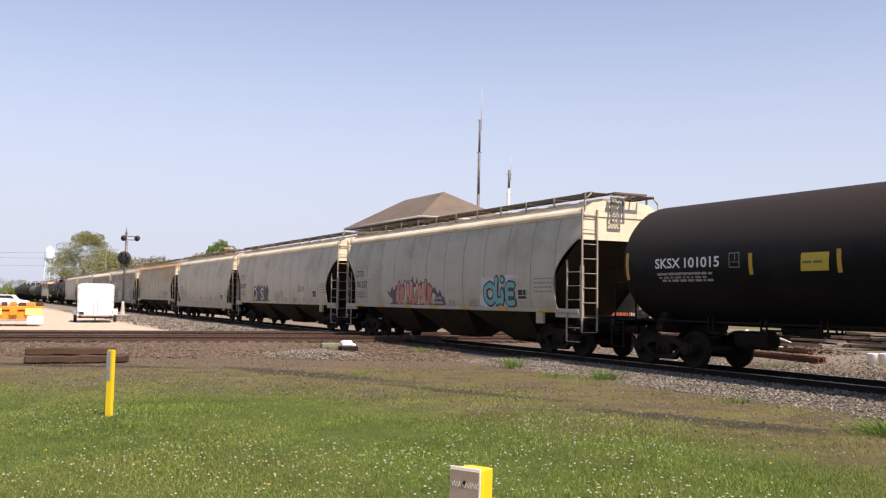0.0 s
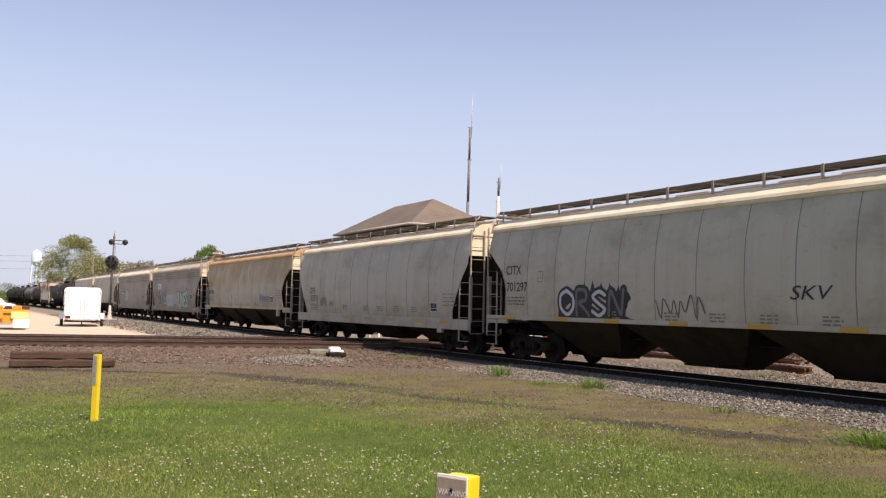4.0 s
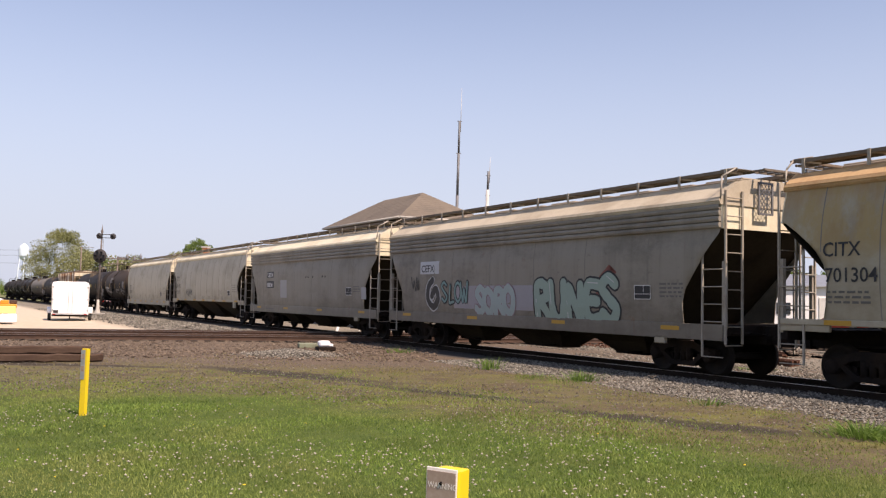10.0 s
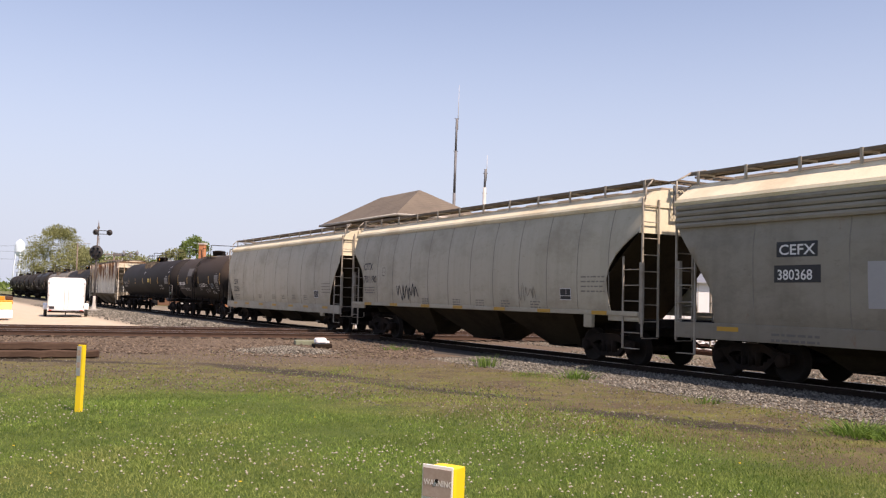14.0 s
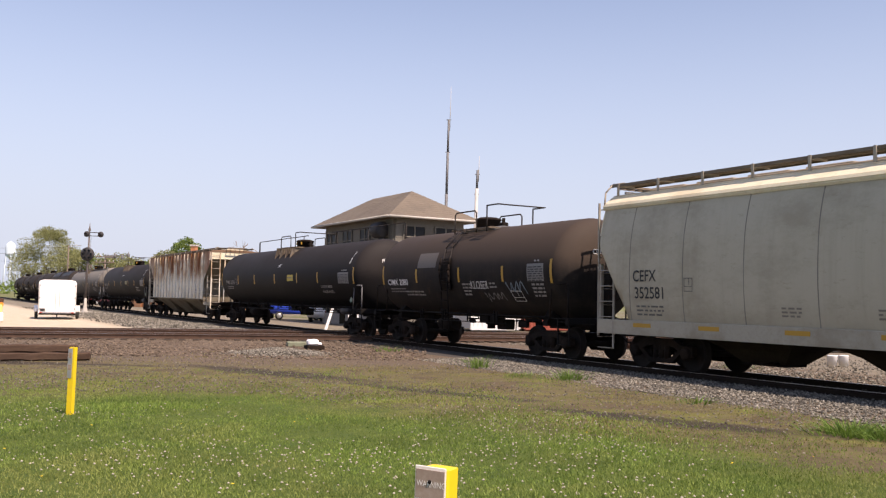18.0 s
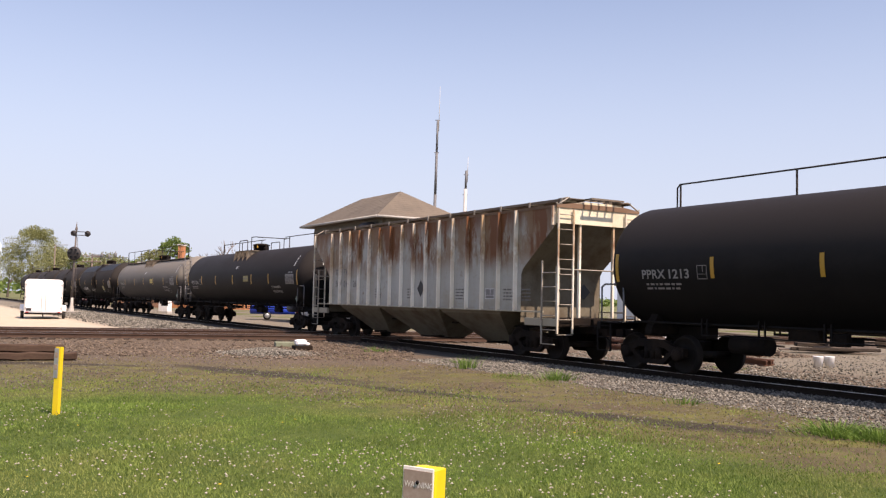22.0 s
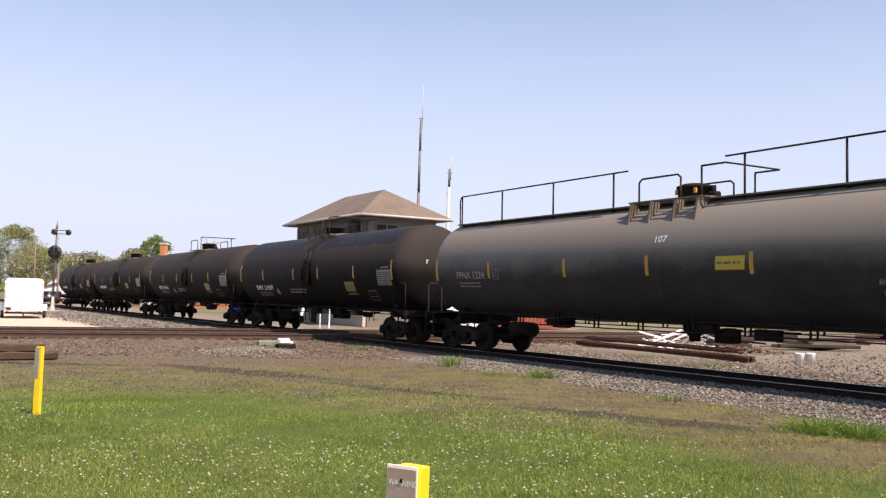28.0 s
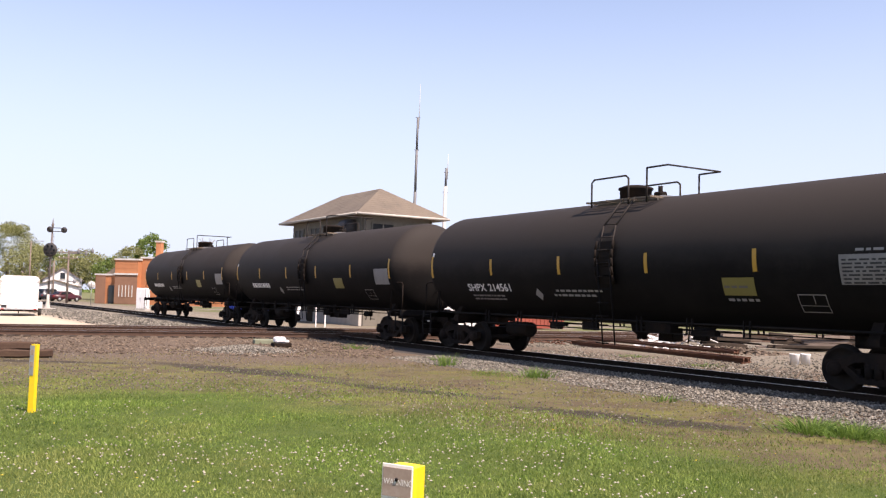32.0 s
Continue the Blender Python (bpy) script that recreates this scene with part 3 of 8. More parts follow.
def build_ground():
    xs = [-2600, -1200, -600, -320, -180, -110, -70, -48] + [-36 + 1.0 * i for i in range(73)] + [48, 70, 110, 180, 320, 600, 1200, 2600]
    ys = [-900, -300, -100, -40, -15, -5] + [0.75 * i for i in range(80)] + [66, 75, 90, 115, 150, 210, 320, 520, 900, 1600, 3200]
    verts = [(x, y, ground_height(x, y) if abs(x) < 60 and -10 < y < 90 else 0.0) for y in ys for x in xs]
    w = len(xs)
    faces = [(j * w + i, j * w + i + 1, (j + 1) * w + i + 1, (j + 1) * w + i) for j in range(len(ys) - 1) for i in range(w - 1)]
    me = flat_mesh("ground", verts, faces, M["ground"])
    me.polygons.foreach_set("use_smooth", [True] * len(me.polygons))
    return thing("ground", "lawn, worn earth verge and pale gravel yard", "ground", kind="structure", mesh=me)


build_ground()

RAIL_SECTION = ((-0.069, -0.172), (0.069, -0.172), (0.069, -0.157), (0.012, -0.138), (0.012, -0.048), (0.036, -0.038), (0.036, -0.006), (0.028, 0.0),
                (-0.028, 0.0), (-0.036, -0.006), (-0.036, -0.038), (-0.012, -0.048), (-0.012, -0.138), (-0.069, -0.157))
TIE_MESH = mesh_of("tie", box(bmesh.new(), (0, 0, 0), (0.23, 2.6, 0.18), bevel=0.015), M["tie"])


def bed_mesh(length0, length1, half_top, half_foot, top, foot, material, step_len=2.0):
    n = int((length1 - length0) / step_len)
    verts, faces = [], []
    prof = ((-half_foot, foot), (-(half_top + half_foot) / 2, (top + foot) / 2 + 0.03), (-half_top, top), (half_top, top), ((half_top + half_foot) / 2, (top + foot) / 2 + 0.03), (half_foot, foot))
    for i in range(n + 1):
        x = length0 + (length1 - length0) * i / n
        for k, (y, z) in enumerate(prof):
            verts.append((x, y + 0.18 * noise.noise(Vector((x * 0.6, k, 2.0))) * (k in (0, 1, 4, 5)), z + 0.02 * noise.noise(Vector((x, k, 5.0)))))
    for i in range(n):
        for k in range(5):
            a = i * 6 + k
            faces.append((a, a + 6, a + 7, a + 1))
    return flat_mesh("ballast_bed", verts, faces, material)


def stones_mesh(name, count, place, material, lo=0.02, hi=0.05, seed=1):
    """Loose stones, each a skewed lump."""
    rnd = np.random.RandomState(seed)
    base = np.array([(1, 0, 0), (-1, 0, 0), (0, 1, 0), (0, -1, 0), (0, 0, 1), (0, 0, -1)], float)
    tri = np.array([(0, 2, 4), (2, 1, 4), (1, 3, 4), (3, 0, 4), (2, 0, 5), (1, 2, 5), (3, 1, 5), (0, 3, 5)])
    pts = place(rnd, count)
    v = base[None] * rnd.uniform(lo, hi, (count, 1, 1)) * rnd.uniform(0.55, 1.25, (count, 6, 1)) + rnd.uniform(-0.3, 0.3, (count, 6, 3)) * lo
    ang = rnd.uniform(0, 2 * np.pi, count)
    c, s = np.cos(ang)[:, None], np.sin(ang)[:, None]
    v = np.stack([v[..., 0] * c - v[..., 1] * s, v[..., 0] * s + v[..., 1] * c, v[..., 2] * 0.75], -1) + pts[:, None, :]
    f = tri[None] + (np.arange(count) * 6)[:, None, None]
    return flat_mesh(name, v.reshape(-1, 3).tolist(), f.reshape(-1, 3).tolist(), material)


def railway(name, label, at, lo, hi, tie_lo, tie_hi, spacing=0.53, steel="rail"):
    t = thing(name, label, "railway track", at, kind="structure")
    for side in (-1, 1):
        bm = bmesh.new()
        slab(bm, [(y + side * 0.754, z) for y, z in RAIL_SECTION], 0, lo, hi)
        part("rail", bm, M[steel], t, "rust-brown steel rail")
        bm = bmesh.new()
        box(bm, ((lo + hi) / 2, side * 0.754, 0.0015), (hi - lo, 0.045, 0.005))
        part("running_surface", bm, M["tread"], t, "polished top of the rail")
    rnd = random.Random(len(name))
    k = 0
    x = tie_lo
    while x < tie_hi:
        part("tie", TIE_MESH, None, t, "", pose(x, rnd.uniform(-0.05, 0.05), -0.262 + rnd.uniform(-0.012, 0.006), 0, 0, rnd.uniform(-1.2, 1.2)))
        x += spacing
    return t


LINE_POSE = Matrix.Translation(on_line(0, 0, RAIL)) @ pose(0, 0, 0, 0, 0, CAR_TURN + 180)
main_line = railway("main_line_track", "rust-brown steel rails on dark timber ties in grey ballast", LINE_POSE, -300, 420, -16, 70, steel="shaded_rail")
part("ballast_bed", bed_mesh(-120, 420, 1.75, 2.75, -0.155, -0.19, M["oily_shaded_stones"]), None, main_line, "crushed stone ballast bed coloured dark for shade")

# two tracks cross the line; they run square to the view
CROSS_TURN = 13.0
for dist, label in ((36.6, "nearer crossing track of rusty rails on dark ties"), (41.2, "farther crossing track of rusty rails on dark ties")):
    railway("crossing_track", label, Matrix.Translation((-10, dist, RAIL + 0.08)) @ pose(0, 0, 0, 0, 0, CROSS_TURN), -90, 70, -16, 22)

# ---- the train ----
TRAIN = []
def smooth01(t):
    t = min(1.0, max(0.0, t))
    return t * t * (3 - 2 * t)


def wheelset_meshes():
    bm = bmesh.new()
    for s in (-1, 1):
        lathe(bm, [(s * 0.70, 0.0), (s * 0.70, 0.20), (s * 0.69, 0.40), (s * 0.685, 0.485), (s * 0.715, 0.485), (s * 0.722, 0.458), (s * 0.82, 0.45), (s * 0.825, 0.40), (s * 0.775, 0.37), (s * 0.765, 0.17), (s * 0.80, 0.13), (s * 0.80, 0.0)], (0, 0, 0), (0, 1, 0), 28)
        for k in range(5):
            a = 2 * math.pi * k / 5
            box(bm, (0.27 * math.cos(a), s * 0.772, 0.27 * math.sin(a)), (0.05, 0.012, 0.05))
    tube(bm, (0, -0.78, 0), (0, 0.78, 0), 0.085, 12)
    wheels = mesh_of("wheelset", bm, M["wheel"])
    bm = bmesh.new()
    for s in (-1, 1):
        lathe(bm, [(s * 0.7215, 0.4605), (s * 0.8215, 0.4525), (s * 0.8265, 0.43), (s * 0.8215, 0.40)], (0, 0, 0), (0, 1, 0), 28)
    return wheels, mesh_of("tread", bm, M["tread"])


WHEELSET, TREAD = wheelset_meshes()


def side_frame_mesh(s):
    """A cast truck side with its spring nest and two bearing boxes."""
    bm = bmesh.new()
    y0, y1 = (0.90, 1.06) if s > 0 else (-1.06, -0.90)
    slab(bm, [(-1.10, 0.42), (-1.10, 0.62), (-0.72, 0.66), (-0.40, 0.80), (0.40, 0.80), (0.72, 0.66), (1.10, 0.62), (1.10, 0.42), (0.98, 0.36), (0.78, 0.36), (0.70, 0.48), (0.46, 0.60), (0.30, 0.62), (-0.30, 0.62), (-0.46, 0.60), (-0.70, 0.48), (-0.78, 0.36), (-0.98, 0.36)], 1, y0, y1)
    slab(bm, [(-0.76, 0.50), (-0.40, 0.20), (0.40, 0.20), (0.76, 0.50), (0.64, 0.54), (0.34, 0.32), (-0.34, 0.32), (-0.64, 0.54)], 1, y0 + 0.01, y1 - 0.01)
    ym = (y0 + y1) / 2
    for x in (-0.2, 0, 0.2):
        tube(bm, (x, ym, 0.30), (x, ym, 0.62), 0.085, 8)
    for x in (-0.89, 0.89):
        lathe(bm, [(0, 0.15), (0.16, 0.15), (0.19, 0.11), (0.19, 0.0)], (x, s * 0.95, 0.458), (0, s, 0), 14)
    return mesh_of("side_frame", bm, M["under"])


SIDE_FRAMES = [side_frame_mesh(-1), side_frame_mesh(1)]


def add_truck(car, x, caps=None):
    bm = bmesh.new()
    box(bm, (0, 0, 0.62), (0.36, 2.1, 0.26), bevel=0.03)
    tube(bm, (0, 0, 0.74), (0, 0, 0.90), 0.2, 12)
    for sx in (-1, 1):
        box(bm, (sx * 0.45, 0, 0.42), (0.10, 1.9, 0.14))
        for sy in (-1, 1):
            box(bm, (sx * 0.415, sy * 0.76, 0.46), (0.05, 0.11, 0.30))
    tr = part("truck", mesh_of("bolster", bm, M["under"]), None, car, "brown dusty cast steel truck", pose(x, 0, -RIDE))
    for me in SIDE_FRAMES:
        part("side_frame", me, None, tr)
    for sx in (-0.89, 0.89):
        w = part("wheelset", WHEELSET, None, tr, "", pose(sx, 0, 0.458))
        w["axle"] = sx
    return tr


def coupler_mesh(s):
    bm = bmesh.new()
    box(bm, (s * 0.25, 0, 0.84), (0.7, 0.16, 0.17), bevel=0.02)
    slab(bm, [(s * 0.55, -0.15), (s * 0.80, -0.17), (s * 0.88, -0.05), (s * 0.74, 0.0), (s * 0.88, 0.12), (s * 0.80, 0.17), (s * 0.55, 0.15)], 2, 0.70, 0.98)
    pipe(bm, [(s * 0.1, 0.3, 0.75), (s * 0.45, 0.32, 0.50), (s * 0.80, 0.22, 0.52)], 0.025)
    pipe(bm, [(s * 0.3, -0.12, 0.95), (s * 0.22, -0.7, 1.0), (s * 0.22, -1.3, 0.98)], 0.018)
    return mesh_of("coupler", bm, M["under"])


COUPLERS = {-1: coupler_mesh(-1), 1: coupler_mesh(1)}


RUNG_ACROSS = mesh_of("rung", tube(bmesh.new(), (0, -0.27, 0), (0, 0.27, 0), 0.014), M["rung"])
RUNG_ALONG = mesh_of("rung", tube(bmesh.new(), (-0.32, 0, 0), (0.32, 0, 0), 0.014), M["rung"])


def hopper_half(z, style):
    """Half the car's width at height z."""
    if style == "ribbed":
        return 1.50
    pts = [(1.12, 1.49), (1.5, 1.555), (2.0, 1.595), (2.4, 1.60), (2.9, 1.58), (3.25, 1.548), (3.55, 1.495), (3.85, 1.42), (4.12, 1.338)]
    if style == "band":
        pts = [(1.12, 1.52), (1.5, 1.57), (2.2, 1.60), (2.9, 1.60), (3.35, 1.53), (3.9, 1.56), (4.2, 1.56)]
    for (z0, w0), (z1, w1) in zip(pts, pts[1:]):
        if z <= z1:
            return w0 + (w1 - w0) * (z - z0) / (z1 - z0)
    return pts[-1][1]


def hopper_end(z, half, style, straight=False):
    """How far along the car the side sheet reaches at height z: an arc bites into its end."""
    if style == "ribbed":
        return half - 0.08 - min(1.62, max(0.0, 3.80 - z) * 1.27)
    pts = ((1.12, 0.95), (1.6, 1.10), (2.2, 1.17), (2.5, 1.08), (2.8, 0.86), (3.1, 0.50), (3.3, 0.20), (3.42, 0.0))
    if straight and style == "round":
        pts = ((1.12, 1.12), (1.5, 1.02), (2.6, 0.34), (2.95, 0.08), (3.1, 0.0))
    if style == "band":
        pts = ((1.12, 1.16), (1.7, 1.16), (2.0, 1.06), (2.8, 0.46), (3.2, 0.12), (3.34, 0.0))
    for (z0, w0), (z1, w1) in zip(pts, pts[1:]):
        if z <= z1:
            return half - 0.06 - (w0 + (w1 - w0) * (z - z0) / (z1 - z0))
    return half - 0.06


def build_hopper(paint, half, style, label, marks=None, letters=None, sill_deep=False, seed=0, group="covered hoppers"):
    rnd = random.Random(seed)
    car = thing("covered_hopper_wagon", label, "hopper wagon", group=group)
    eave = {"round": 4.12, "band": 3.98, "ribbed": 4.36}[style]
    rise = {"round": 0.0, "band": 0.16, "ribbed": -0.36}[style]
    # seams between the welded side courses
    if style == "ribbed":
        seams = []
    elif style == "band":
        seams = [-half + 2 * half * k / 7 for k in range(1, 7)]
    elif sill_deep:
        seams = [-7.25 + 1.84 * k for k in range(9)]
    else:
        seams = [sg * (0.72 + 1.43 * k) for k in range(5) for sg in (-1, 1)] + [-7.75, 7.75]
    seams = [x + rnd.uniform(-0.03, 0.03) for x in sorted(seams)]
    edges = [-half] + seams + [half] if seams else [-half + 2 * half * k / 12 for k in range(13)]
    low_edge = 1.34 if style == "ribbed" else 1.36 if style == "round" and not sill_deep else 1.12
    zs = [low_edge + (eave - low_edge) * i / 20 for i in range(21)]
    # the sheets pillow out a little between their seams
    stations = []
    for a, b in zip(edges, edges[1:]):
        dent = rnd.uniform(0.013, 0.021) if seams else 0.0
        stations += [(a + (b - a) * k / 6, dent * math.sin(math.pi * k / 6) ** 0.8 if k else 0.0) for k in range(6)]
    stations.append((half, 0.0))
    for s in (-1, 1):
        bm = bmesh.new()
        grid = []
        for xx, puff in stations:
            row = []
            for z in zs:
                e = hopper_end(z, half, style, sill_deep)
                row.append(bm.verts.new((max(-e, min(e, xx)), s * (hopper_half(z, style) + puff), z)))
            grid.append(row)
        for g0, g1 in zip(grid, grid[1:]):
            for j in range(len(zs) - 1):
                q = [g0[j], g1[j], g1[j + 1], g0[j + 1]]
                if (q[0].co - q[1].co).length < 1e-4 and (q[2].co - q[3].co).length < 1e-4:
                    continue
                f = bm.faces.new(q if s < 0 else q[::-1])
                f.smooth = True
        bmesh.ops.delete(bm, geom=[v for v in bm.verts if not v.link_faces], context="VERTS")
        bmesh.ops.remove_doubles(bm, verts=bm.verts, dist=0.0005)
        part("side_sheet", bm, paint, car)
        if style != "ribbed":
            # weld seams between the side courses
            for x in seams:
                zz = [z for z in zs if hopper_end(z, half, style, sill_deep) > abs(x) + 0.03]
                if len(zz) < 3:
                    continue
                bm = bmesh.new()
                a = [[bm.verts.new((x + dx, s * (hopper_half(z, style) + dy), z)) for dx, dy in ((-0.018, -0.004), (-0.007, 0.006), (0.007, 0.006), (0.018, -0.004))] for z in zz]
                for p0, p1 in zip(a, a[1:]):
                    for i in range(3):
                        q = (p0[i], p0[i + 1], p1[i + 1], p1[i])
                        bm.faces.new(q if s < 0 else q[::-1])
                part("weld_seam", bm, M["seam"], car)
        if style == "ribbed":
            for x in [sg * (0.45 + 0.9 * k) for k in range(8) for sg in (-1, 1)] + [-8.56, 8.56]:
                z0 = low_edge
                while hopper_end(z0, half, style) < abs(x) and z0 < 4.0:
                    z0 += 0.05
                bm = bmesh.new()
                slab(bm, [(x - 0.055, s * 1.50), (x - 0.03, s * 1.605), (x + 0.03, s * 1.605), (x + 0.055, s * 1.50)], 2, z0, 4.32)
                part("side_rib", bm, M["rib_cream"], car, "cream rib with rust streaks")
        if style == "band":
            for z in (3.46, 3.60, 3.74, 3.88):
                bm = bmesh.new()
                slab(bm, [(s * 1.50, z - 0.066), (s * 1.62, z - 0.056), (s * 1.635, z), (s * 1.62, z + 0.056), (s * 1.50, z + 0.066)], 0, -half + 0.05, half - 0.05)
                part("fluted_band", bm, paint, car, "fluted upper side band")
        # sill
        bm = bmesh.new()
        if sill_deep:
            box(bm, (0, s * 1.53, 1.02), (2 * half, 0.07, 0.34), bevel=0.01)
            box(bm, (0, s * 1.49, 0.84), (2 * half, 0.14, 0.03))
        elif style == "ribbed":
            box(bm, (0, s * 1.53, 1.345), (2 * half - 1.2, 0.10, 0.045), bevel=0.006)
            for e in (-1, 1):
                box(bm, (e * (half - 0.75), s * 1.46, 1.06), (1.5, 0.10, 0.22), bevel=0.01)
        else:
            box(bm, (0, s * 1.545, 1.325), (2 * half - 0.1, 0.06, 0.12), bevel=0.01)
            for e in (-1, 1):
                box(bm, (e * (half - 0.62), s * 1.50, 1.20), (1.2, 0.08, 0.14), bevel=0.01)
        part("side_sill", bm, M["sill_white"] if sill_deep and style == "round" else paint if sill_deep else M["grey_b"], car)
        n_strips = {"round": 7, "band": 4, "ribbed": 0}[style]
        for k in range(n_strips):
            x = -half * 0.82 + half * 1.64 * k / (n_strips - 1) + rnd.uniform(-0.2, 0.2)
            bm = bmesh.new()
            box(bm, (x, s * (1.568 if sill_deep else 1.579), 1.07 if sill_deep else 1.325), (0.62, 0.008, 0.10))
            part("reflector", bm, M["yellow"], car, "yellow reflector strip")
    # roof: sloping edge strips and a gently arched top
    bm = bmesh.new()
    w = hopper_half(eave, style)
    crest = eave + rise
    brow = 1.02
    prof = [(w + 0.05, eave - 0.06), (w + 0.08, eave - 0.01), (w + 0.035, eave + 0.11), (brow, crest + 0.36), (0.45, crest + 0.44)]
    prof = prof + [(-y, z) for y, z in reversed(prof)]
    if style == "ribbed":
        prof = [(-w - 0.03, eave - 0.08), (-w - 0.03, eave - 0.01), (-1.0, eave + 0.06), (1.0, eave + 0.06), (w + 0.03, eave - 0.01), (w + 0.03, eave - 0.08)]
    slab(bm, prof, 0, -half, half)
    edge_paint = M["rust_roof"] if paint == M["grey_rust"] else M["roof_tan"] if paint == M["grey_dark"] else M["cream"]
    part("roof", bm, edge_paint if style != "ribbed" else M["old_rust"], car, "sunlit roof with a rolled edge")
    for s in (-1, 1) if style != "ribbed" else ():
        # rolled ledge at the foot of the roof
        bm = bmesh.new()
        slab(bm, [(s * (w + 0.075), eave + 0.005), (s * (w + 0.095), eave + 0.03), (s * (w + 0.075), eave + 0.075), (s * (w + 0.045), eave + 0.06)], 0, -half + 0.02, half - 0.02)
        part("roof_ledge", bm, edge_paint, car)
    # hatch trough down the middle
    bm = bmesh.new()
    box(bm, (0, 0, crest + 0.48), (2 * half - 1.2, 0.62, 0.10), bevel=0.02)
    for k in range(10):
        x = -half + 1.2 + (2 * half - 2.4) * k / 9
        box(bm, (x, 0, crest + 0.54), (1.2, 0.56, 0.06), bevel=0.02)
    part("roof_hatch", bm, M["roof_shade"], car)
    # wide grating walkways on brackets
    deck = crest + 0.62 if style != "ribbed" else eave + 0.19
    for s in (-1, 1):
        bm = bmesh.new()
        inner = 0.60
        for k in range(11):
            box(bm, (0, s * (inner + 0.05 * k), deck), (2 * half + 0.1, 0.040, 0.02))
        x = -half
        while x < half:
            box(bm, (x, s * (inner + 0.25), deck - 0.012), (0.03, 0.52, 0.02))
            x += 0.16
        walk_part = part("walkway", bm, M["grating"], car, "dark rusty roof walkway grating")
        for y in (inner - 0.03, inner + 0.53):
            bm = bmesh.new()
            box(bm, (0, s * y, deck - 0.015), (2 * half + 0.1, 0.012, 0.075))
            part("edge_angle", bm, M["grating"], walk_part)
        n = 12
        for k in range(n):
            bm = bmesh.new()
            x = -half + 0.3 + (2 * half - 0.6) * k / (n - 1)
            foot = deck - 0.20 if style == "ribbed" else deck - 0.30
            box(bm, (x, s * (inner + 0.55), (deck + 0.03 + foot) / 2), (0.07, 0.03, deck + 0.03 - foot))
            box(bm, (x + 0.03, s * (inner + 0.28), deck - 0.045), (0.012, 0.5, 0.05))
            part("walkway_bracket", bm, M["rung"], car)
    # ends: top plate, slope sheet, platform, ladders
    for e in (-1, 1):
        bm = bmesh.new()
        ztop = 3.38 if style != "ribbed" else 3.84
        lift = 0.36 if style != "ribbed" else 0.42
        out = [(-hopper_half(ztop, style), ztop)] + [(-hopper_half(z, style), z) for z in (3.6, 3.85, eave) if z > ztop]
        out += [(-brow, crest + lift - 0.01), (-0.45, crest + lift + 0.07), (0.45, crest + lift + 0.07), (brow, crest + lift - 0.01)] + [(hopper_half(z, style), z) for z in (eave, 3.85, 3.6, ztop) if z >= ztop]
        slab(bm, out, 0, e * (half - 0.03), e * (half - 0.07))
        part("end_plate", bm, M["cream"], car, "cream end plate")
        bm = bmesh.new()
        rows = []
        for z in [1.02 + (ztop - 1.02) * i / 12 for i in range(13)]:
            x = e * (hopper_end(z, half, style) - 0.012) if style == "ribbed" else e * (half - 0.06 - 2.5 * (1 - max(0.0, z - 1.02) / (ztop - 1.02)))
            rows.append([bm.verts.new((x, y * (hopper_half(max(z, 1.12), style) - 0.006), z)) for y in (-1, -0.5, 0, 0.5, 1)])
        for a, b in zip(rows, rows[1:]):
            for i in range(4):
                bm.faces.new((a[i], a[i + 1], b[i + 1], b[i])).smooth = True
        # dark bay colour stands in for shade inside the car end
        part("slope_sheet", bm, M["bay"] if style != "ribbed" else M["pale_bay"], car, "dusty slope sheet coloured dark for shade")
        bm = bmesh.new()
        box(bm, (e * (half - 0.1), 0, 1.06), (0.16, 3.0, 0.26), bevel=0.015)
        box(bm, (e * (half - 0.75), 0, 1.16), (1.3, 2.5, 0.03))
        box(bm, (e * (half - 0.9), 0, 0.95), (2.0, 0.5, 0.42))
        part("end_platform", bm, M["under"], car)
        for s in (-1, 1):
            bm = bmesh.new()
            box(bm, (e * (half - 0.02), s * 1.46, 1.86), (0.09, 0.09, 1.55))
            part("corner_post", bm, M["rung"], car)
            bm = bmesh.new()
            for y in (0.97, 1.50):
                box(bm, (e * (half + 0.04), s * y, 2.5), (0.045, 0.045, 3.5))
            lad = part("end_ladder", bm, M["rung"] if style != "ribbed" else M["rib_cream"], car, "dirty white end ladder")
            for z in [0.72 + 0.42 * i for i in range(9)]:
                part("rung", RUNG_ACROSS, None, lad, "", pose(e * (half + 0.05), s * 1.24, z))
            bm = bmesh.new()
            top = 2.6 if style == "ribbed" else 2.75
            box(bm, (e * (half - 0.62), s * 1.55, 1.62), (0.04, 0.04, 2.35))
            lad = part("side_ladder", bm, M["rung"], car, "dirty white side ladder")
            for z in [0.45 + 0.40 * i for i in range(7)]:
                if z < top:
                    part("rung", RUNG_ALONG, None, lad, "", pose(e * (half - 0.32), s * 1.54, z))
            bm = bmesh.new()
            pipe(bm, [(e * (half - 0.02), s * (w + 0.04), eave + 0.05), (e * (half - 0.02), s * (w + 0.0), deck - 0.2), (e * (half - 0.02), s * (inner + 0.5), deck + 0.03), (e * (half - 0.5), s * (inner + 0.5), deck + 0.03)], 0.022)
            part("roof_grab_rail", bm, M["rung"], car)
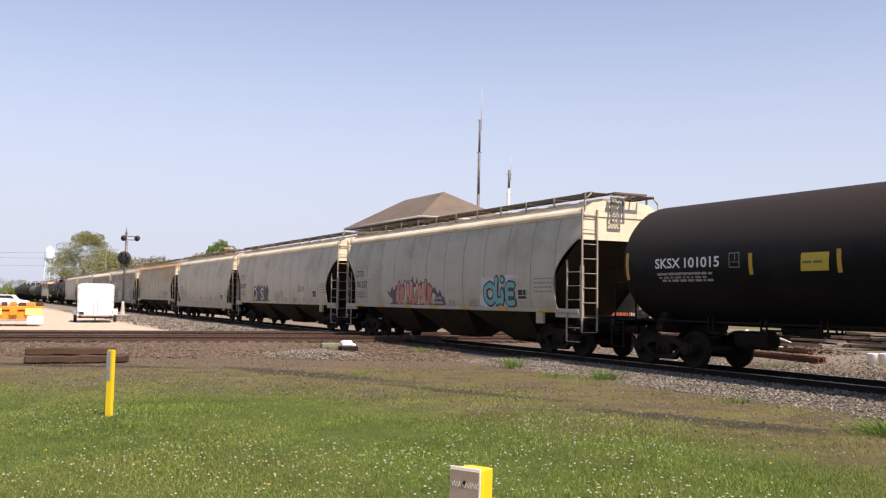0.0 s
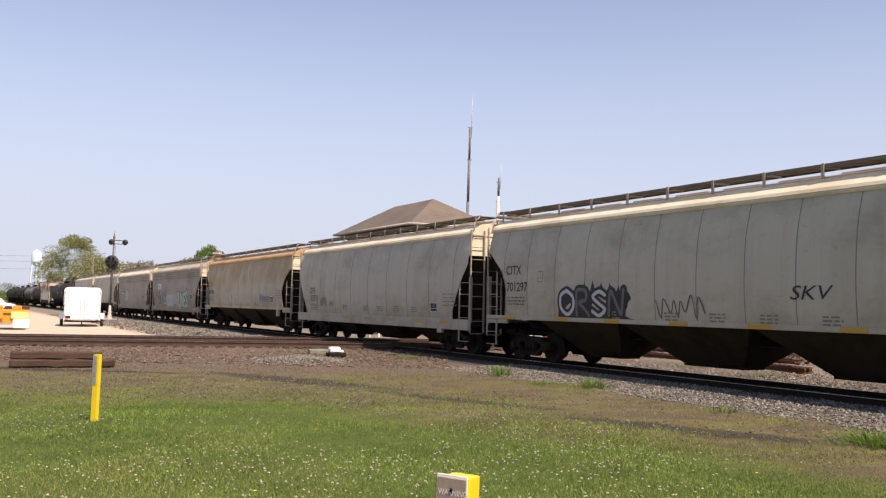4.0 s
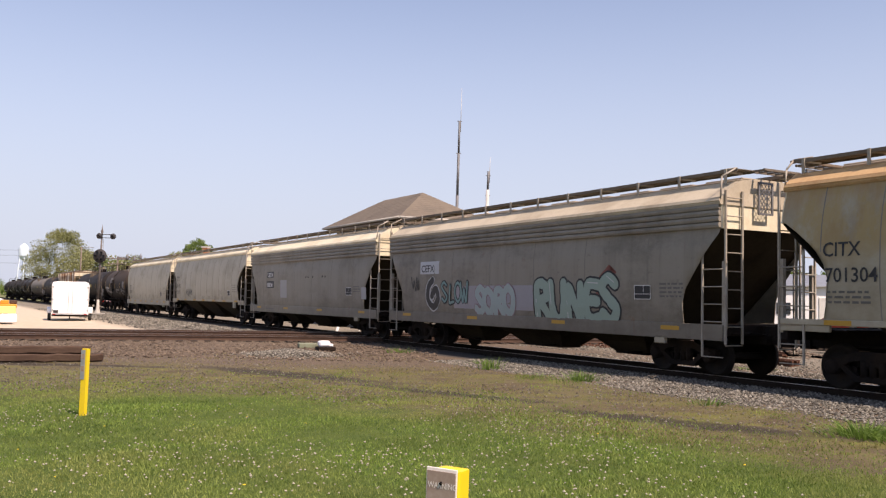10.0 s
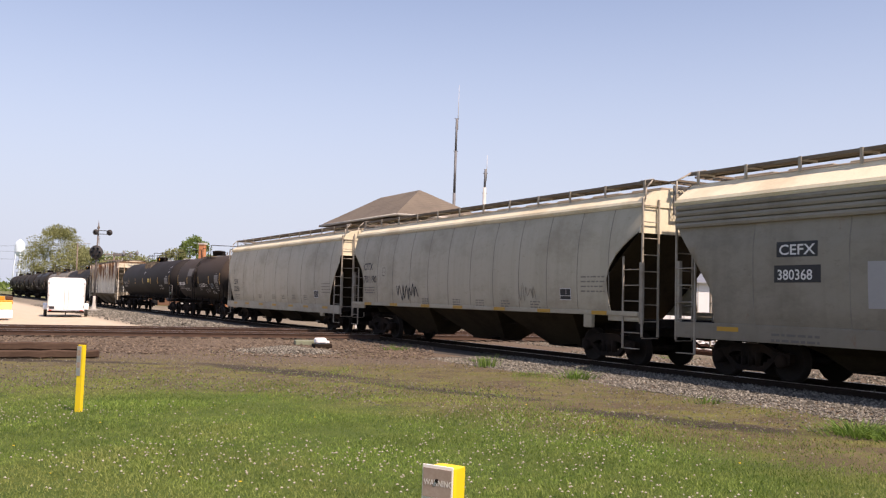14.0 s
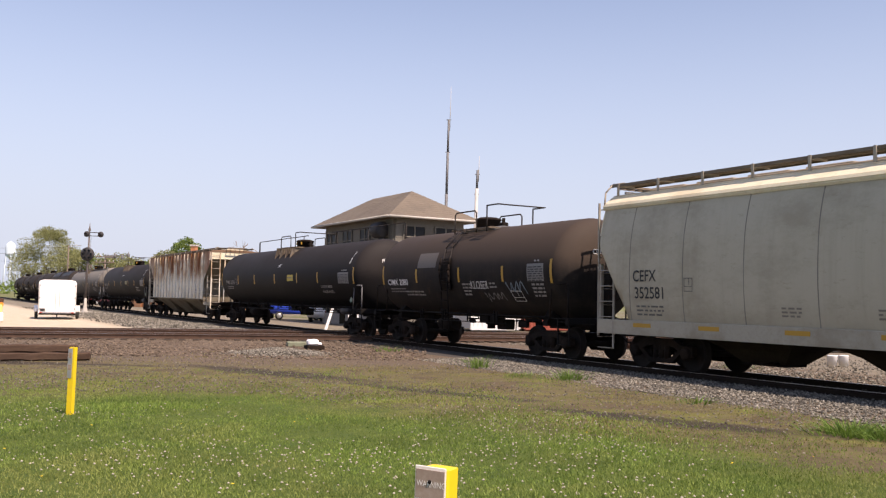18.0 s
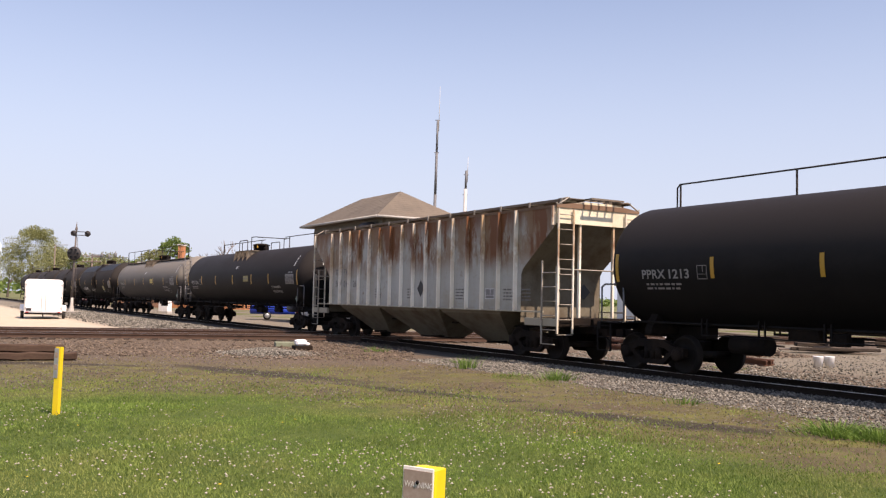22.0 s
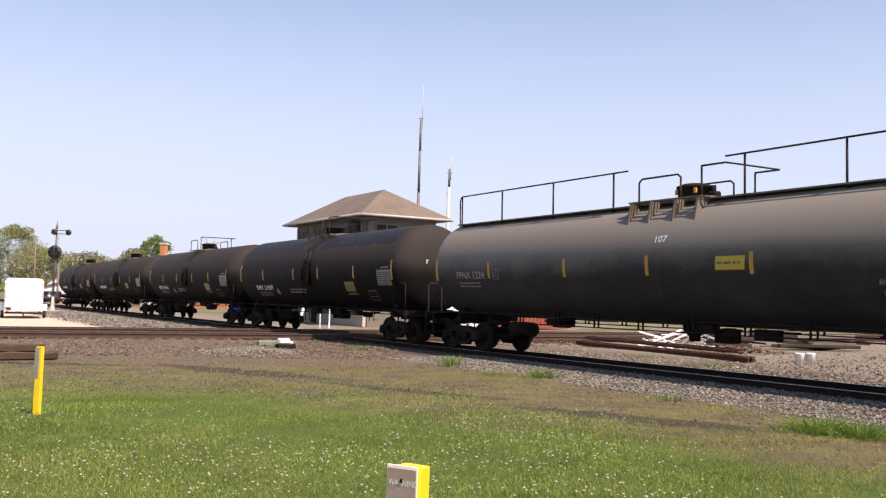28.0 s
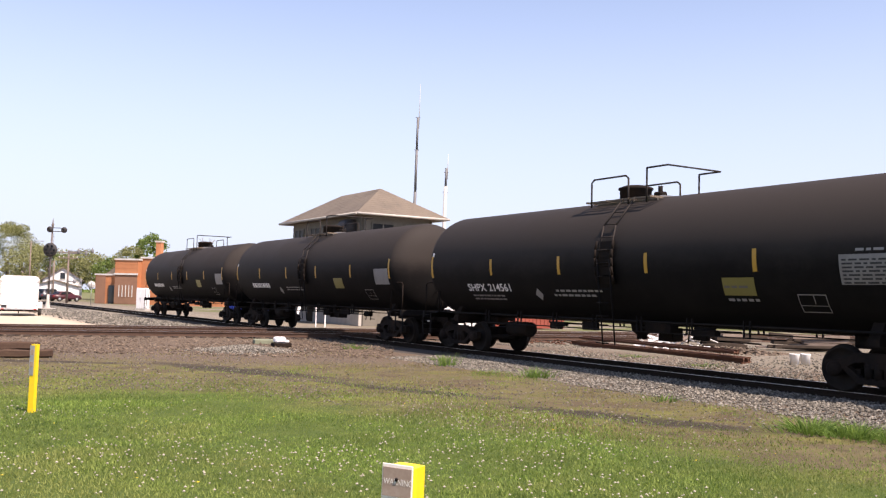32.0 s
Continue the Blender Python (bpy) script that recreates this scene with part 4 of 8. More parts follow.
        if style == "ribbed":
            # upright end posts under the top plate, with a grab rail between them
            for y in (-0.62, 0.62):
                bm = bmesh.new()
                box(bm, (e * (half - 0.12), y, 2.52), (0.09, 0.07, 2.66), bevel=0.008)
                part("end_post", bm, M["rib_cream"], car, "dirty cream end post")
            bm = bmesh.new()
            pipe(bm, [(e * (half - 0.04), -1.46, 2.55), (e * (half - 0.04), 1.46, 2.55)], 0.02)
            part("end_grab_rail", bm, M["rung"], car)
            bm = bmesh.new()
            x, y, z = e * (half - 1.685), 0.85, 1.95
            box(bm, (0, 0, 0), (0.012, 0.34, 0.34))
            bmesh.ops.rotate(bm, verts=bm.verts, cent=(0, 0, 0), matrix=Matrix.Rotation(math.pi / 4, 3, "X"))
            bmesh.ops.translate(bm, verts=bm.verts, vec=(x, y, z))
            part("diamond_mark", bm, M["black"], car, "black diamond mark")
        bm = bmesh.new()
        ym, zm = -0.30, eave + 0.14
        for k in range(-4, 5):
            for sl in (-1, 1):
                y0, y1 = max(-0.2, min(0.2, k * 0.11 - 0.25)), max(-0.2, min(0.2, k * 0.11 + 0.25))
                if y1 - y0 > 0.05:
                    tube(bm, (e * (half + 0.12), ym + y0, zm + sl * (y0 - k * 0.11) * 1.3), (e * (half + 0.12), ym + y1, zm + sl * (y1 - k * 0.11) * 1.3), 0.008, 4)
        for dy in (-0.22, 0.22):
            box(bm, (e * (half + 0.12), ym + dy, zm), (0.04, 0.05, 0.72))
        for dz in (-0.36, 0.36):
            box(bm, (e * (half + 0.12), ym, zm + dz), (0.04, 0.48, 0.05))
        if style != "ribbed":
            part("end_step_mesh", bm, M["mast_grey"], car, "grey steel lattice guard")
        else:
            bm.free()
        bm = bmesh.new()
        for dy in (-0.55, -0.28, 0.0, 0.28, 0.55):
            box(bm, (e * (half + 0.12), dy, deck), (0.5, 0.05, 0.04))
        for dx in (-0.1, 0.34):
            box(bm, (e * (half + dx), 0, deck), (0.05, 1.2, 0.05))
        part("end_walkway", bm, M["grating"], car, "dark walkway across the end")
        part("coupler", COUPLERS[e], None, car, "", pose(e * (half - 0.2), 0, 0))
    # underneath: centre sill, three bays with outlets
    bm = bmesh.new()
    box(bm, (0, 0, 0.98), (2 * half - 1, 0.36, 0.26))
    for s in (-1, 1):
        pipe(bm, [(-half + 1, s * 0.6, 0.85), (half - 1, s * 0.6, 0.85)], 0.03)
    part("centre_sill", bm, M["under"], car)
    bogie = half - 1.80
    slope = ((0.0, 1.46, low_edge), (0.10, 1.42, low_edge - 0.12), (0.85, 0.70, 0.62), (1.30, 0.32, 0.27))
    for c in (-1, 0, 1):
        bm = bmesh.new()
        rings = []
        for inset, y1, z1 in slope:
            inner = 2.25 - inset if c == 0 else 2.25 + inset
            outer = bogie - 1.0 - inset * 0.8
            lo, hi = (-inner, inner) if c == 0 else sorted((c * inner, c * outer))
            rings.append([bm.verts.new((x1, sy * y1, z1)) for x1, sy in ((lo, -1), (hi, -1), (hi, 1), (lo, 1))])
        for r0, r1 in zip(rings, rings[1:]):
            for i in range(4):
                bm.faces.new((r0[i], r0[(i + 1) % 4], r1[(i + 1) % 4], r1[i]))
        bm.faces.new(rings[-1][::-1])
        bmesh.ops.recalc_face_normals(bm, faces=bm.faces)
        bay = part("hopper_bay", bm, M["bay"] if style != "ribbed" else M["pale_bay"], car, "dusty discharge bay coloured dark for shade")
        bm = bmesh.new()
        mid, wide = (lo + hi) / 2, hi - lo
        box(bm, (mid, 0, 0.30), (wide + 0.1, 0.72, 0.10), bevel=0.01)
        tube(bm, (mid + wide * 0.4, -0.4, 0.33), (mid + wide * 0.4, -0.95, 0.33), 0.035)
        part("outlet_gate", bm, M["under"], bay)
    bm = bmesh.new()
    tube(bm, (half - 2.9, 0.6, 0.75), (half - 2.0, 0.6, 0.75), 0.18, 10)
    part("air_reservoir", bm, M["under"], car)
    if style != "ribbed":
        bm = bmesh.new()
        box(bm, (half - 2.05, -1.50, low_edge - 0.26), (0.36, 0.12, 0.36), bevel=0.02)
        part("control_box", bm, M["grey_b"], car, "small grey control box on the sill")
    for e in (-1, 1):
        add_truck(car, e * bogie)
    return car


def round_at(dz, radius):
    return math.sqrt(max(0.05, radius * radius - dz * dz))


def build_tank(paint, half, radius, centre, label, stripes=(-4.87, -1.6, 1.62, 4.88), seed=0, walk_rail="", ladder_at=0.4, dome_at=0.0):
    """A tank wagon; half: to where its round heads begin."""
    rnd = random.Random(seed)
    car = thing("tank_wagon", label, "tank wagon", group="tank wagons")
    bm = bmesh.new()
    prof = []
    hd = 0.62
    for i in range(9):
        a = math.pi / 2 * i / 8
        prof.append((-half - hd * math.cos(a), radius * math.sin(a) ** 0.72 if i else 0.0))
    for i in range(8, -1, -1):
        a = math.pi / 2 * i / 8
        prof.append((half + hd * math.cos(a), radius * math.sin(a) ** 0.72 if i else 0.0))
    lathe(bm, prof, (0, 0, centre), (1, 0, 0), 64)
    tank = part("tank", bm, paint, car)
    end = half + hd + 0.22

    def skin(x, z, out=0.006):
        dz = z - centre
        return -math.sqrt(max(0.01, radius * radius - dz * dz)) - out

    # stub sills, bolsters, end platforms, hand rails
    for e in (-1, 1):
        bm = bmesh.new()
        box(bm, (e * (end - 1.3), 0, 0.98), (2.6, 0.42, 0.36))
        slab(bm, [(-1.15, 0.90), (-1.15, 1.02), (-0.9, 1.45), (0.9, 1.45), (1.15, 1.02), (1.15, 0.90)], 0, e * (half - 0.87), e * (half - 0.63))
        part("stub_sill", bm, M["under"], car)
        bm = bmesh.new()
        box(bm, (e * (end - 0.12), 0, 1.06), (0.14, 3.0, 0.20), bevel=0.015)
        box(bm, (e * (end - 0.5), 0, 1.14), (0.75, 2.9, 0.03))
        part("end_platform", bm, M["black_tank"], car)
        for s in (-1, 1):
            bm = bmesh.new()
            pipe(bm, [(e * (end - 0.15), s * 1.42, 1.15), (e * (end - 0.15), s * 1.42, 2.05), (e * (end - 0.25), s * 1.40, 2.12), (e * (end - 0.95), s * 1.40, 2.12), (e * (end - 1.0), s * 1.42, 1.15)], 0.024)
            part("hand_rail", bm, M["mast_grey"] if walk_rail else M["under"], car)
            bm = bmesh.new()
            for z in (0.42, 0.75, 1.05):
                tube(bm, (e * (end - 0.05), s * 1.46, z), (e * (end - 0.55), s * 1.46, z), 0.014)
            for x in (0.05, 0.55):
                box(bm, (e * (end - x), s * 1.46, 0.76), (0.04, 0.04, 0.72))
            part("step_ladder", bm, M["black_tank"], car)
        bm = bmesh.new()
        tube(bm, (e * (end - 0.1), 0.2, 1.1), (e * (end - 0.1), 0.2, 1.95), 0.03)
        lathe(bm, [(0, 0.25), (0.02, 0.27), (0.04, 0.25)], (e * (end - 0.05), 0.2, 1.95), (1, 0, 0), 16)
        part("brake_wheel", bm, M["under"], car)
        part("coupler", COUPLERS[e], None, car, "", pose(e * (end - 0.1), 0, 0))
        add_truck(car, e * (half - 0.75))
    # running pipes with hangers along the belly
    for s in (-1, 1):
        bm = bmesh.new()
        pipe(bm, [(-half + 0.3, s * 1.2, centre - radius + 0.12), (half - 0.3, s * 1.2, centre - radius + 0.12)], 0.03)
        pipe(bm, [(-half + 2.6, s * 1.25, centre - radius - 0.13), (half - 2.6, s * 1.25, centre - radius - 0.13)], 0.016)
        x = -half + 2.6
        while x < half - 2.5:
            for dx in (0.0, 0.16):
                box(bm, (x + dx, s * 1.24, centre - radius + 0.05), (0.035, 0.035, 0.38))
            x += 1.62
        part("side_pipe", bm, M["black_tank"], car)
    bm = bmesh.new()
    tube(bm, (-half + 2.9, -0.5, 0.74), (-half + 3.9, -0.5, 0.74), 0.22, 14)
    part("air_reservoir", bm, M["under"], car)
    bm = bmesh.new()
    box(bm, (1.2, -0.2, centre - radius - 0.2), (0.5, 0.4, 0.34), bevel=0.03)
    part("brake_valve", bm, M["under"], car)
    for k in range(7):
        bm = bmesh.new()
        x, l = rnd.uniform(-half * 0.6, half * 0.6), rnd.uniform(0.25, 0.9)
        box(bm, (x, rnd.uniform(-0.9, -0.2), centre - radius - rnd.uniform(0.02, 0.16)), (l, rnd.uniform(0.06, 0.3), rnd.uniform(0.08, 0.3)), bevel=0.02)
        tube(bm, (x - l, -0.5, centre - radius - 0.05), (x + l, -0.5, centre - radius - 0.05), 0.025)
        part("brake_gear", bm, M["under"], car)
    bm = bmesh.new()
    lathe(bm, [(0, 0.3), (-0.2, 0.26), (-0.3, 0.14), (-0.42, 0.14), (-0.42, 0)], (0, 0, centre - radius + 0.04), (0, 0, 1), 14)
    part("bottom_outlet", bm, M["under"], car)
    # yellow stripes
    for s in (-1, 1):
        xs = [-half, half] + list(stripes)
        for i, x in enumerate(xs):
            bm = bmesh.new()
            zh = (centre - 0.42, centre + 0.28) if i < 2 else (centre - 0.36, centre + 0.12)
            pts = [(zh[0] + (zh[1] - zh[0]) * k / 4) for k in range(5)]
            for z0, z1 in zip(pts, pts[1:]):
                bm.faces.new([bm.verts.new(v) for v in ((x - 0.055, -s * skin(x, z0), z0), (x + 0.055, -s * skin(x, z0), z0), (x + 0.055, -s * skin(x, z1), z1), (x - 0.055, -s * skin(x, z1), z1))])
            part("stripe", bm, M["yellow"], car, "yellow reflective stripe")
    top = centre + radius
    below = set(car.children)
    # manway, fittings, platform with rails
    bm = bmesh.new()
    lathe(bm, [(0, 0.0), (-0.06, 0.42), (0.30, 0.42), (0.31, 0.46), (0.36, 0.46), (0.42, 0.3), (0.44, 0)], (0.0 if walk_rail else -0.3, 0, top - 0.02), (0, 0, 1), 20)
    box(bm, (0.5, 0.1, top + 0.08), (0.3, 0.25, 0.22), bevel=0.04)
    tube(bm, (0.5, 0.1, top + 0.1), (0.5, 0.1, top + 0.34), 0.06, 10)
    manway = part("manway", bm, M["under"], car, "dark round manway with lid")
    if walk_rail:
        for dx in (-0.30, 0.30):
            bm = bmesh.new()
            box(bm, (dx, -0.33, top + 0.20), (0.10, 0.06, 0.14), bevel=0.015)
            part("valve_tag", bm, M["yellow"], manway, "yellow valve tag")
    for s in (-1, 1):
        bm = bmesh.new()
        for dy in (0.0, 0.09, 0.18, 0.27, 0.36, 0.45, 0.54) if walk_rail else (0.0, 0.09, 0.18, 0.27, 0.36):
            box(bm, (0, s * (0.55 + dy), top - 0.06), (2.4, 0.03, 0.035))
        for x in (-1.18, -0.4, 0.4, 1.18):
            box(bm, (x, s * 0.73, top - 0.06), (0.04, 0.44, 0.05))
        part("top_platform", bm, M["grating"], car, "steel grating platform on the tank top")
        for x in (-1.1, -0.4, 0.4, 1.1) if walk_rail else ():
            bm = bmesh.new()
            slab(bm, [(s * 0.55, top - 0.08), (s * 1.12, top - 0.08), (s * 1.24, top - 0.62), (s * 1.12, top - 0.50), (s * 0.86, top - 0.26)], 0, x - 0.03, x + 0.03)
            part("platform_bracket", bm, M["grating"], car)
    for s in (-1, 1):
        bm = bmesh.new()
        pipe(bm, [(-1.0, s * 0.93, top - 0.2), (-1.0, s * 0.93, top + 0.46), (-0.9, s * 0.93, top + 0.54), (0.3, s * 0.93, top + 0.54), (0.4, s * 0.93, top + 0.46), (0.4, s * 0.93, top - 0.2)], 0.024)
        part("platform_rail", bm, M["black_tank"], car)
        bm = bmesh.new()
        tube(bm, (1.05, s * 0.93, top - 0.2), (1.05, s * 0.93, top + 0.66), 0.024)
        part("rail_post", bm, M["black_tank"], car)
    bm = bmesh.new()
    pipe(bm, [(1.05, -0.93, top + 0.66), (1.75, -0.93, top + 0.66), (1.85, -0.8, top + 0.64), (1.85, 0.8, top + 0.64), (1.75, 0.93, top + 0.66), (1.05, 0.93, top + 0.66)], 0.024)
    part("end_rail", bm, M["black_tank"], car)
    if walk_rail:
        y = -0.75 if walk_rail == "plank" else 0.80
        if walk_rail == "plank":
            bm = bmesh.new()
            box(bm, (0, y + 0.12, top - 0.10), (2 * half - 0.2, 0.40, 0.035))
            part("walkway", bm, M["grating"], car, "dark walkway plank along the tank top")
        rail_h = 0.84 if walk_rail == "plank" else 0.74
        posts = [half - 0.25, half * 0.74, half * 0.48, half * 0.22] if walk_rail == "plank" else [half + 0.12, half * 0.62, half * 0.24]
        for s in (-1, 1):
            for x in posts:
                bm = bmesh.new()
                tube(bm, (s * x, y, top - 0.34), (s * x, y, top + rail_h), 0.026)
                part("rail_post", bm, M["black_tank"], car)
            bm = bmesh.new()
            pipe(bm, [(s * (posts[0] + 0.12), y, top - 0.34), (s * (posts[0] + 0.12), y, top + rail_h - 0.09), (s * (posts[0] + 0.02), y, top + rail_h), (s * 1.6, y, top + rail_h)], 0.022)
            part("walkway_rail", bm, M["black_tank"], car)
    # side ladder up to the platform
    for s in (-1, 1) if ladder_at < 20 else ():
        bm = bmesh.new()
        for dx in (-0.22, 0.22):
            pipe(bm, [(dx + ladder_at, s * 1.52, 0.55), (dx + ladder_at, s * (radius + 0.12), centre), (dx + ladder_at, s * (radius * 0.87 + 0.12), centre + radius * 0.52), (dx + ladder_at, s * 0.9, top - 0.04)], 0.02)
        for k in range(11):
            z = 0.6 + k * 0.33
            dz = z - centre
            y = radius + 0.1 if dz < 0 else math.sqrt(max(0.3, radius * radius - dz * dz)) + 0.1
            tube(bm, (ladder_at - 0.22, s * y, z), (ladder_at + 0.22, s * y, z), 0.014)
        lad = part("side_ladder", bm, M["black_tank"], car)
        # shield plates behind the lower ladder
        bm = bmesh.new()
        zz = [centre - 0.62 + 1.08 * k / 5 for k in range(6)]
        for x in (-0.30, 0.30):
            pipe(bm, [(ladder_at + x, s * (round_at(z - centre, radius) + 0.13), z) for z in zz], 0.03)
        for z0, z1 in zip(zz, zz[1:]):
            y0, y1 = s * (round_at(z0 - centre, radius) + 0.05), s * (round_at(z1 - centre, radius) + 0.05)
            slab(bm, [(y0, z0 + 0.01), (y1, z1 - 0.01), (y1 + s * 0.03, z1 - 0.01), (y0 + s * 0.03, z0 + 0.01)], 0, ladder_at - 0.28, ladder_at + 0.28)
        part("ladder_shield", bm, M["under"], lad)
    # pale spill plate round the manway
    if not walk_rail:
        bm = bmesh.new()
        slab(bm, [(-0.62, top - 0.14), (-0.35, top - 0.025), (0.35, top - 0.025), (0.62, top - 0.14), (0.62, top - 0.08), (0.35, top + 0.02), (-0.35, top + 0.02), (-0.62, top - 0.08)], 0, -1.1, 1.1)
        part("spill_plate", bm, M["mast_grey"], car, "pale steel spill plate on the tank top")
    if dome_at:
        for ob in [c for c in car.children if c not in below]:
            for piece in (ob, *ob.children):
                piece.data.transform(Matrix.Translation((dome_at, 0, 0)))
    if walk_rail:
        # pale air reservoirs beside the stub sills, and a curved ladder on the round end
        for s in (-1, 1):
            bm = bmesh.new()
            lathe(bm, [(0, 0), (0.03, 0.12), (0.10, 0.18), (0.80, 0.18), (0.87, 0.12), (0.90, 0)], (end - 2.9, s * 1.05, 1.05), (1, 0, 0), 14)
            part("air_reservoir", bm, M["signal"], car, "dusty grey air reservoir")
    if walk_rail == "plank":
        bm = bmesh.new()
        arc = [(half + hd * math.cos(a) ** 0.9 + 0.14, centre + radius * math.sin(a)) for a in [math.pi / 2 * k / 9 - 0.25 for k in range(10)]]
        for y in (-1.15, -0.75):
            pipe(bm, [(x, y, z * 1.0) for x, z in [(arc[0][0], 1.15)] + arc if z < top - 0.25] + [(half + 0.1, y, top + 0.02)], 0.022)
        for k in range(9):
            z = 1.35 + 0.31 * k
            dz = min(0.98, max(-0.2, (z - centre) / radius))
            tube(bm, (half + hd * math.sqrt(1 - dz * dz) + 0.14, -1.15, z), (half + hd * math.sqrt(1 - dz * dz) + 0.14, -0.75, z), 0.014)
        part("end_ladder", bm, M["mast_grey"], car, "dull grey ladder over the round end")
    return car


def roll(car, at):
    TRAIN.append((car, at))
    return car


PRESSURE_STRIPES = (-6.3, -3.45, -0.25, 2.9, 5.5)
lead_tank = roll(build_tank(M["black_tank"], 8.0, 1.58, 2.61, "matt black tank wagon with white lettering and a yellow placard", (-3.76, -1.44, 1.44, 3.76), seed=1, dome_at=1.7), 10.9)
hop_a = roll(build_hopper(M["grey_a"], 8.92, "round", "pale grey covered hopper wagon with red and teal spray tags", seed=2), 29.95)
hop_b = roll(build_hopper(M["grey_b"], 8.85, "round", "pale grey covered hopper wagon with a black and white spray tag", seed=3), 49.0)
hop_c = roll(build_hopper(M["grey_b"], 8.5, "round", "pale grey covered hopper wagon with a deep white sill", sill_deep=True, seed=4), 67.55)
hop_d = roll(build_hopper(M["grey_rust"], 8.8, "round", "grey covered hopper wagon with orange rust streaks below its roof", seed=5), 86.2)
hop_e = roll(build_hopper(M["grey_dark"], 8.58, "band", "weathered grey covered hopper wagon covered in pale spray tags", sill_deep=True, seed=6), 105.15)
hop_f = roll(build_hopper(M["grey_mid"], 8.35, "band", "weathered grey covered hopper wagon with grooved upper sides", sill_deep=True, seed=7), 123.3)
hop_g = roll(build_hopper(M["grey_a"], 8.92, "round", "pale grey covered hopper wagon with a dark scribbled tag", seed=8), 141.85)
hop_h = roll(build_hopper(M["grey_b"], 8.52, "round", "pale grey covered hopper wagon with a plain deep sill", sill_deep=True, seed=9), 160.65)
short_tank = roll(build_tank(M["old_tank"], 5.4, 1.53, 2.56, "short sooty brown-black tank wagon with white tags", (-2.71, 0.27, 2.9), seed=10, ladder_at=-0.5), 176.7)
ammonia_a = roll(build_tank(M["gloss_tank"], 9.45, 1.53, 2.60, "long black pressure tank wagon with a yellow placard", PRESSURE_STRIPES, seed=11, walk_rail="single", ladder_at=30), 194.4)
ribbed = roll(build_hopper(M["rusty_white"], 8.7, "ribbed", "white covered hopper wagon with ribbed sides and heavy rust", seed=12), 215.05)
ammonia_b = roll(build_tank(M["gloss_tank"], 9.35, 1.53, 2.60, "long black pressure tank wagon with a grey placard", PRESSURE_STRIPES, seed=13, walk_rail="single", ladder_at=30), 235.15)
ammonia_c = roll(build_tank(M["grey_tank"], 9.75, 1.55, 2.62, "long grey pressure tank wagon with lower sides coloured dark for shade", (-6.76, -3.2, -0.1, 2.98, 6.07), seed=14, walk_rail="plank", ladder_at=30), 257.05)
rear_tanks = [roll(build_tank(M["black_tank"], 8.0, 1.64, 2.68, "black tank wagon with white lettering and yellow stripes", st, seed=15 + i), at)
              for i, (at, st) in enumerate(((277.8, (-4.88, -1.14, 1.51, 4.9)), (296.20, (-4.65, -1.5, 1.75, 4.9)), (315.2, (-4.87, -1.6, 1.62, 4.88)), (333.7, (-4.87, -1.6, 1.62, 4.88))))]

# ---- marker posts by the lawn ----
def marker_post(at, height, turn, label, tall_plate=True):
    t = thing("marker_post", label, "marker post", Matrix.Translation(at) @ pose(0, 0, 0, 0, 1.2, turn), group="marker posts")
    bm = bmesh.new()
    slab(bm, [(-0.050, -0.045), (0.050, -0.045), (0.056, -0.03), (0.056, 0.035), (0.045, 0.045), (-0.045, 0.045), (-0.056, 0.035), (-0.056, -0.03)], 2, -0.1, height)
    part("post", bm, M["post"], t, "bright yellow plastic post")
    bm = bmesh.new()
    box(bm, (-0.012, -0.052, height - 0.17), (0.128, 0.006, 0.36), bevel=0.002)
    plate = part("sign_plate", bm, M["plate"], t, "faded grey and brown warning plate")
    bm = bmesh.new()
    box(bm, (-0.012, -0.0565, height - 0.055), (0.118, 0.003, 0.105))
    part("plate_band", bm, M["brown_print"], plate, "faded brown band")
    lettering("warning_word", "WARNING", 0.032, M["plate"], plate, pose(-0.066, -0.0592, height - 0.064, 90), 0.78)
    bm = bmesh.new()
    box(bm, (0.0, -0.0565, height - 0.20), (0.05, 0.003, 0.12))
    part("plate_symbol", bm, M["black"], plate, "black symbol")
    bm = bmesh.new()
    lathe(bm, [(0, 0.008), (0.006, 0.006), (0.007, 0)], (-0.012, -0.057, height - 0.045), (0, -1, 0), 8)
    part("bolt", bm, M["under"], plate)
    return t


def slim_post(at, height, turn):
    t = thing("marker_post", "slim yellow marker post with a grey plate, standing in mown grass", "marker post", Matrix.Translation(at) @ pose(0, 0, 0, 0, 1.0, turn), group="marker posts")
    bm = bmesh.new()
    slab(bm, [(-0.045, -0.03), (0.045, -0.03), (0.05, 0.03), (-0.05, 0.03)], 2, -0.1, height)
    part("post", bm, M["post"], t, "bright yellow plastic post")
    bm = bmesh.new()
    box(bm, (-0.022, -0.034, height - 0.24), (0.075, 0.006, 0.44), bevel=0.002)
    part("sign_plate", bm, M["galv"], t, "dull grey plate")
    for z in (0.12, 0.3):
        bm = bmesh.new()
        box(bm, (-0.022, -0.0385, height - z), (0.05, 0.003, 0.08))
        part("plate_print", bm, M["brown_print"], t, "brown print")
    return t


marker_post((0.107, 3.42, 0), 1.195, -30, "stout yellow marker post with a faded warning plate")
slim_post((-5.04, 13.87, 0), 0.99, -18)


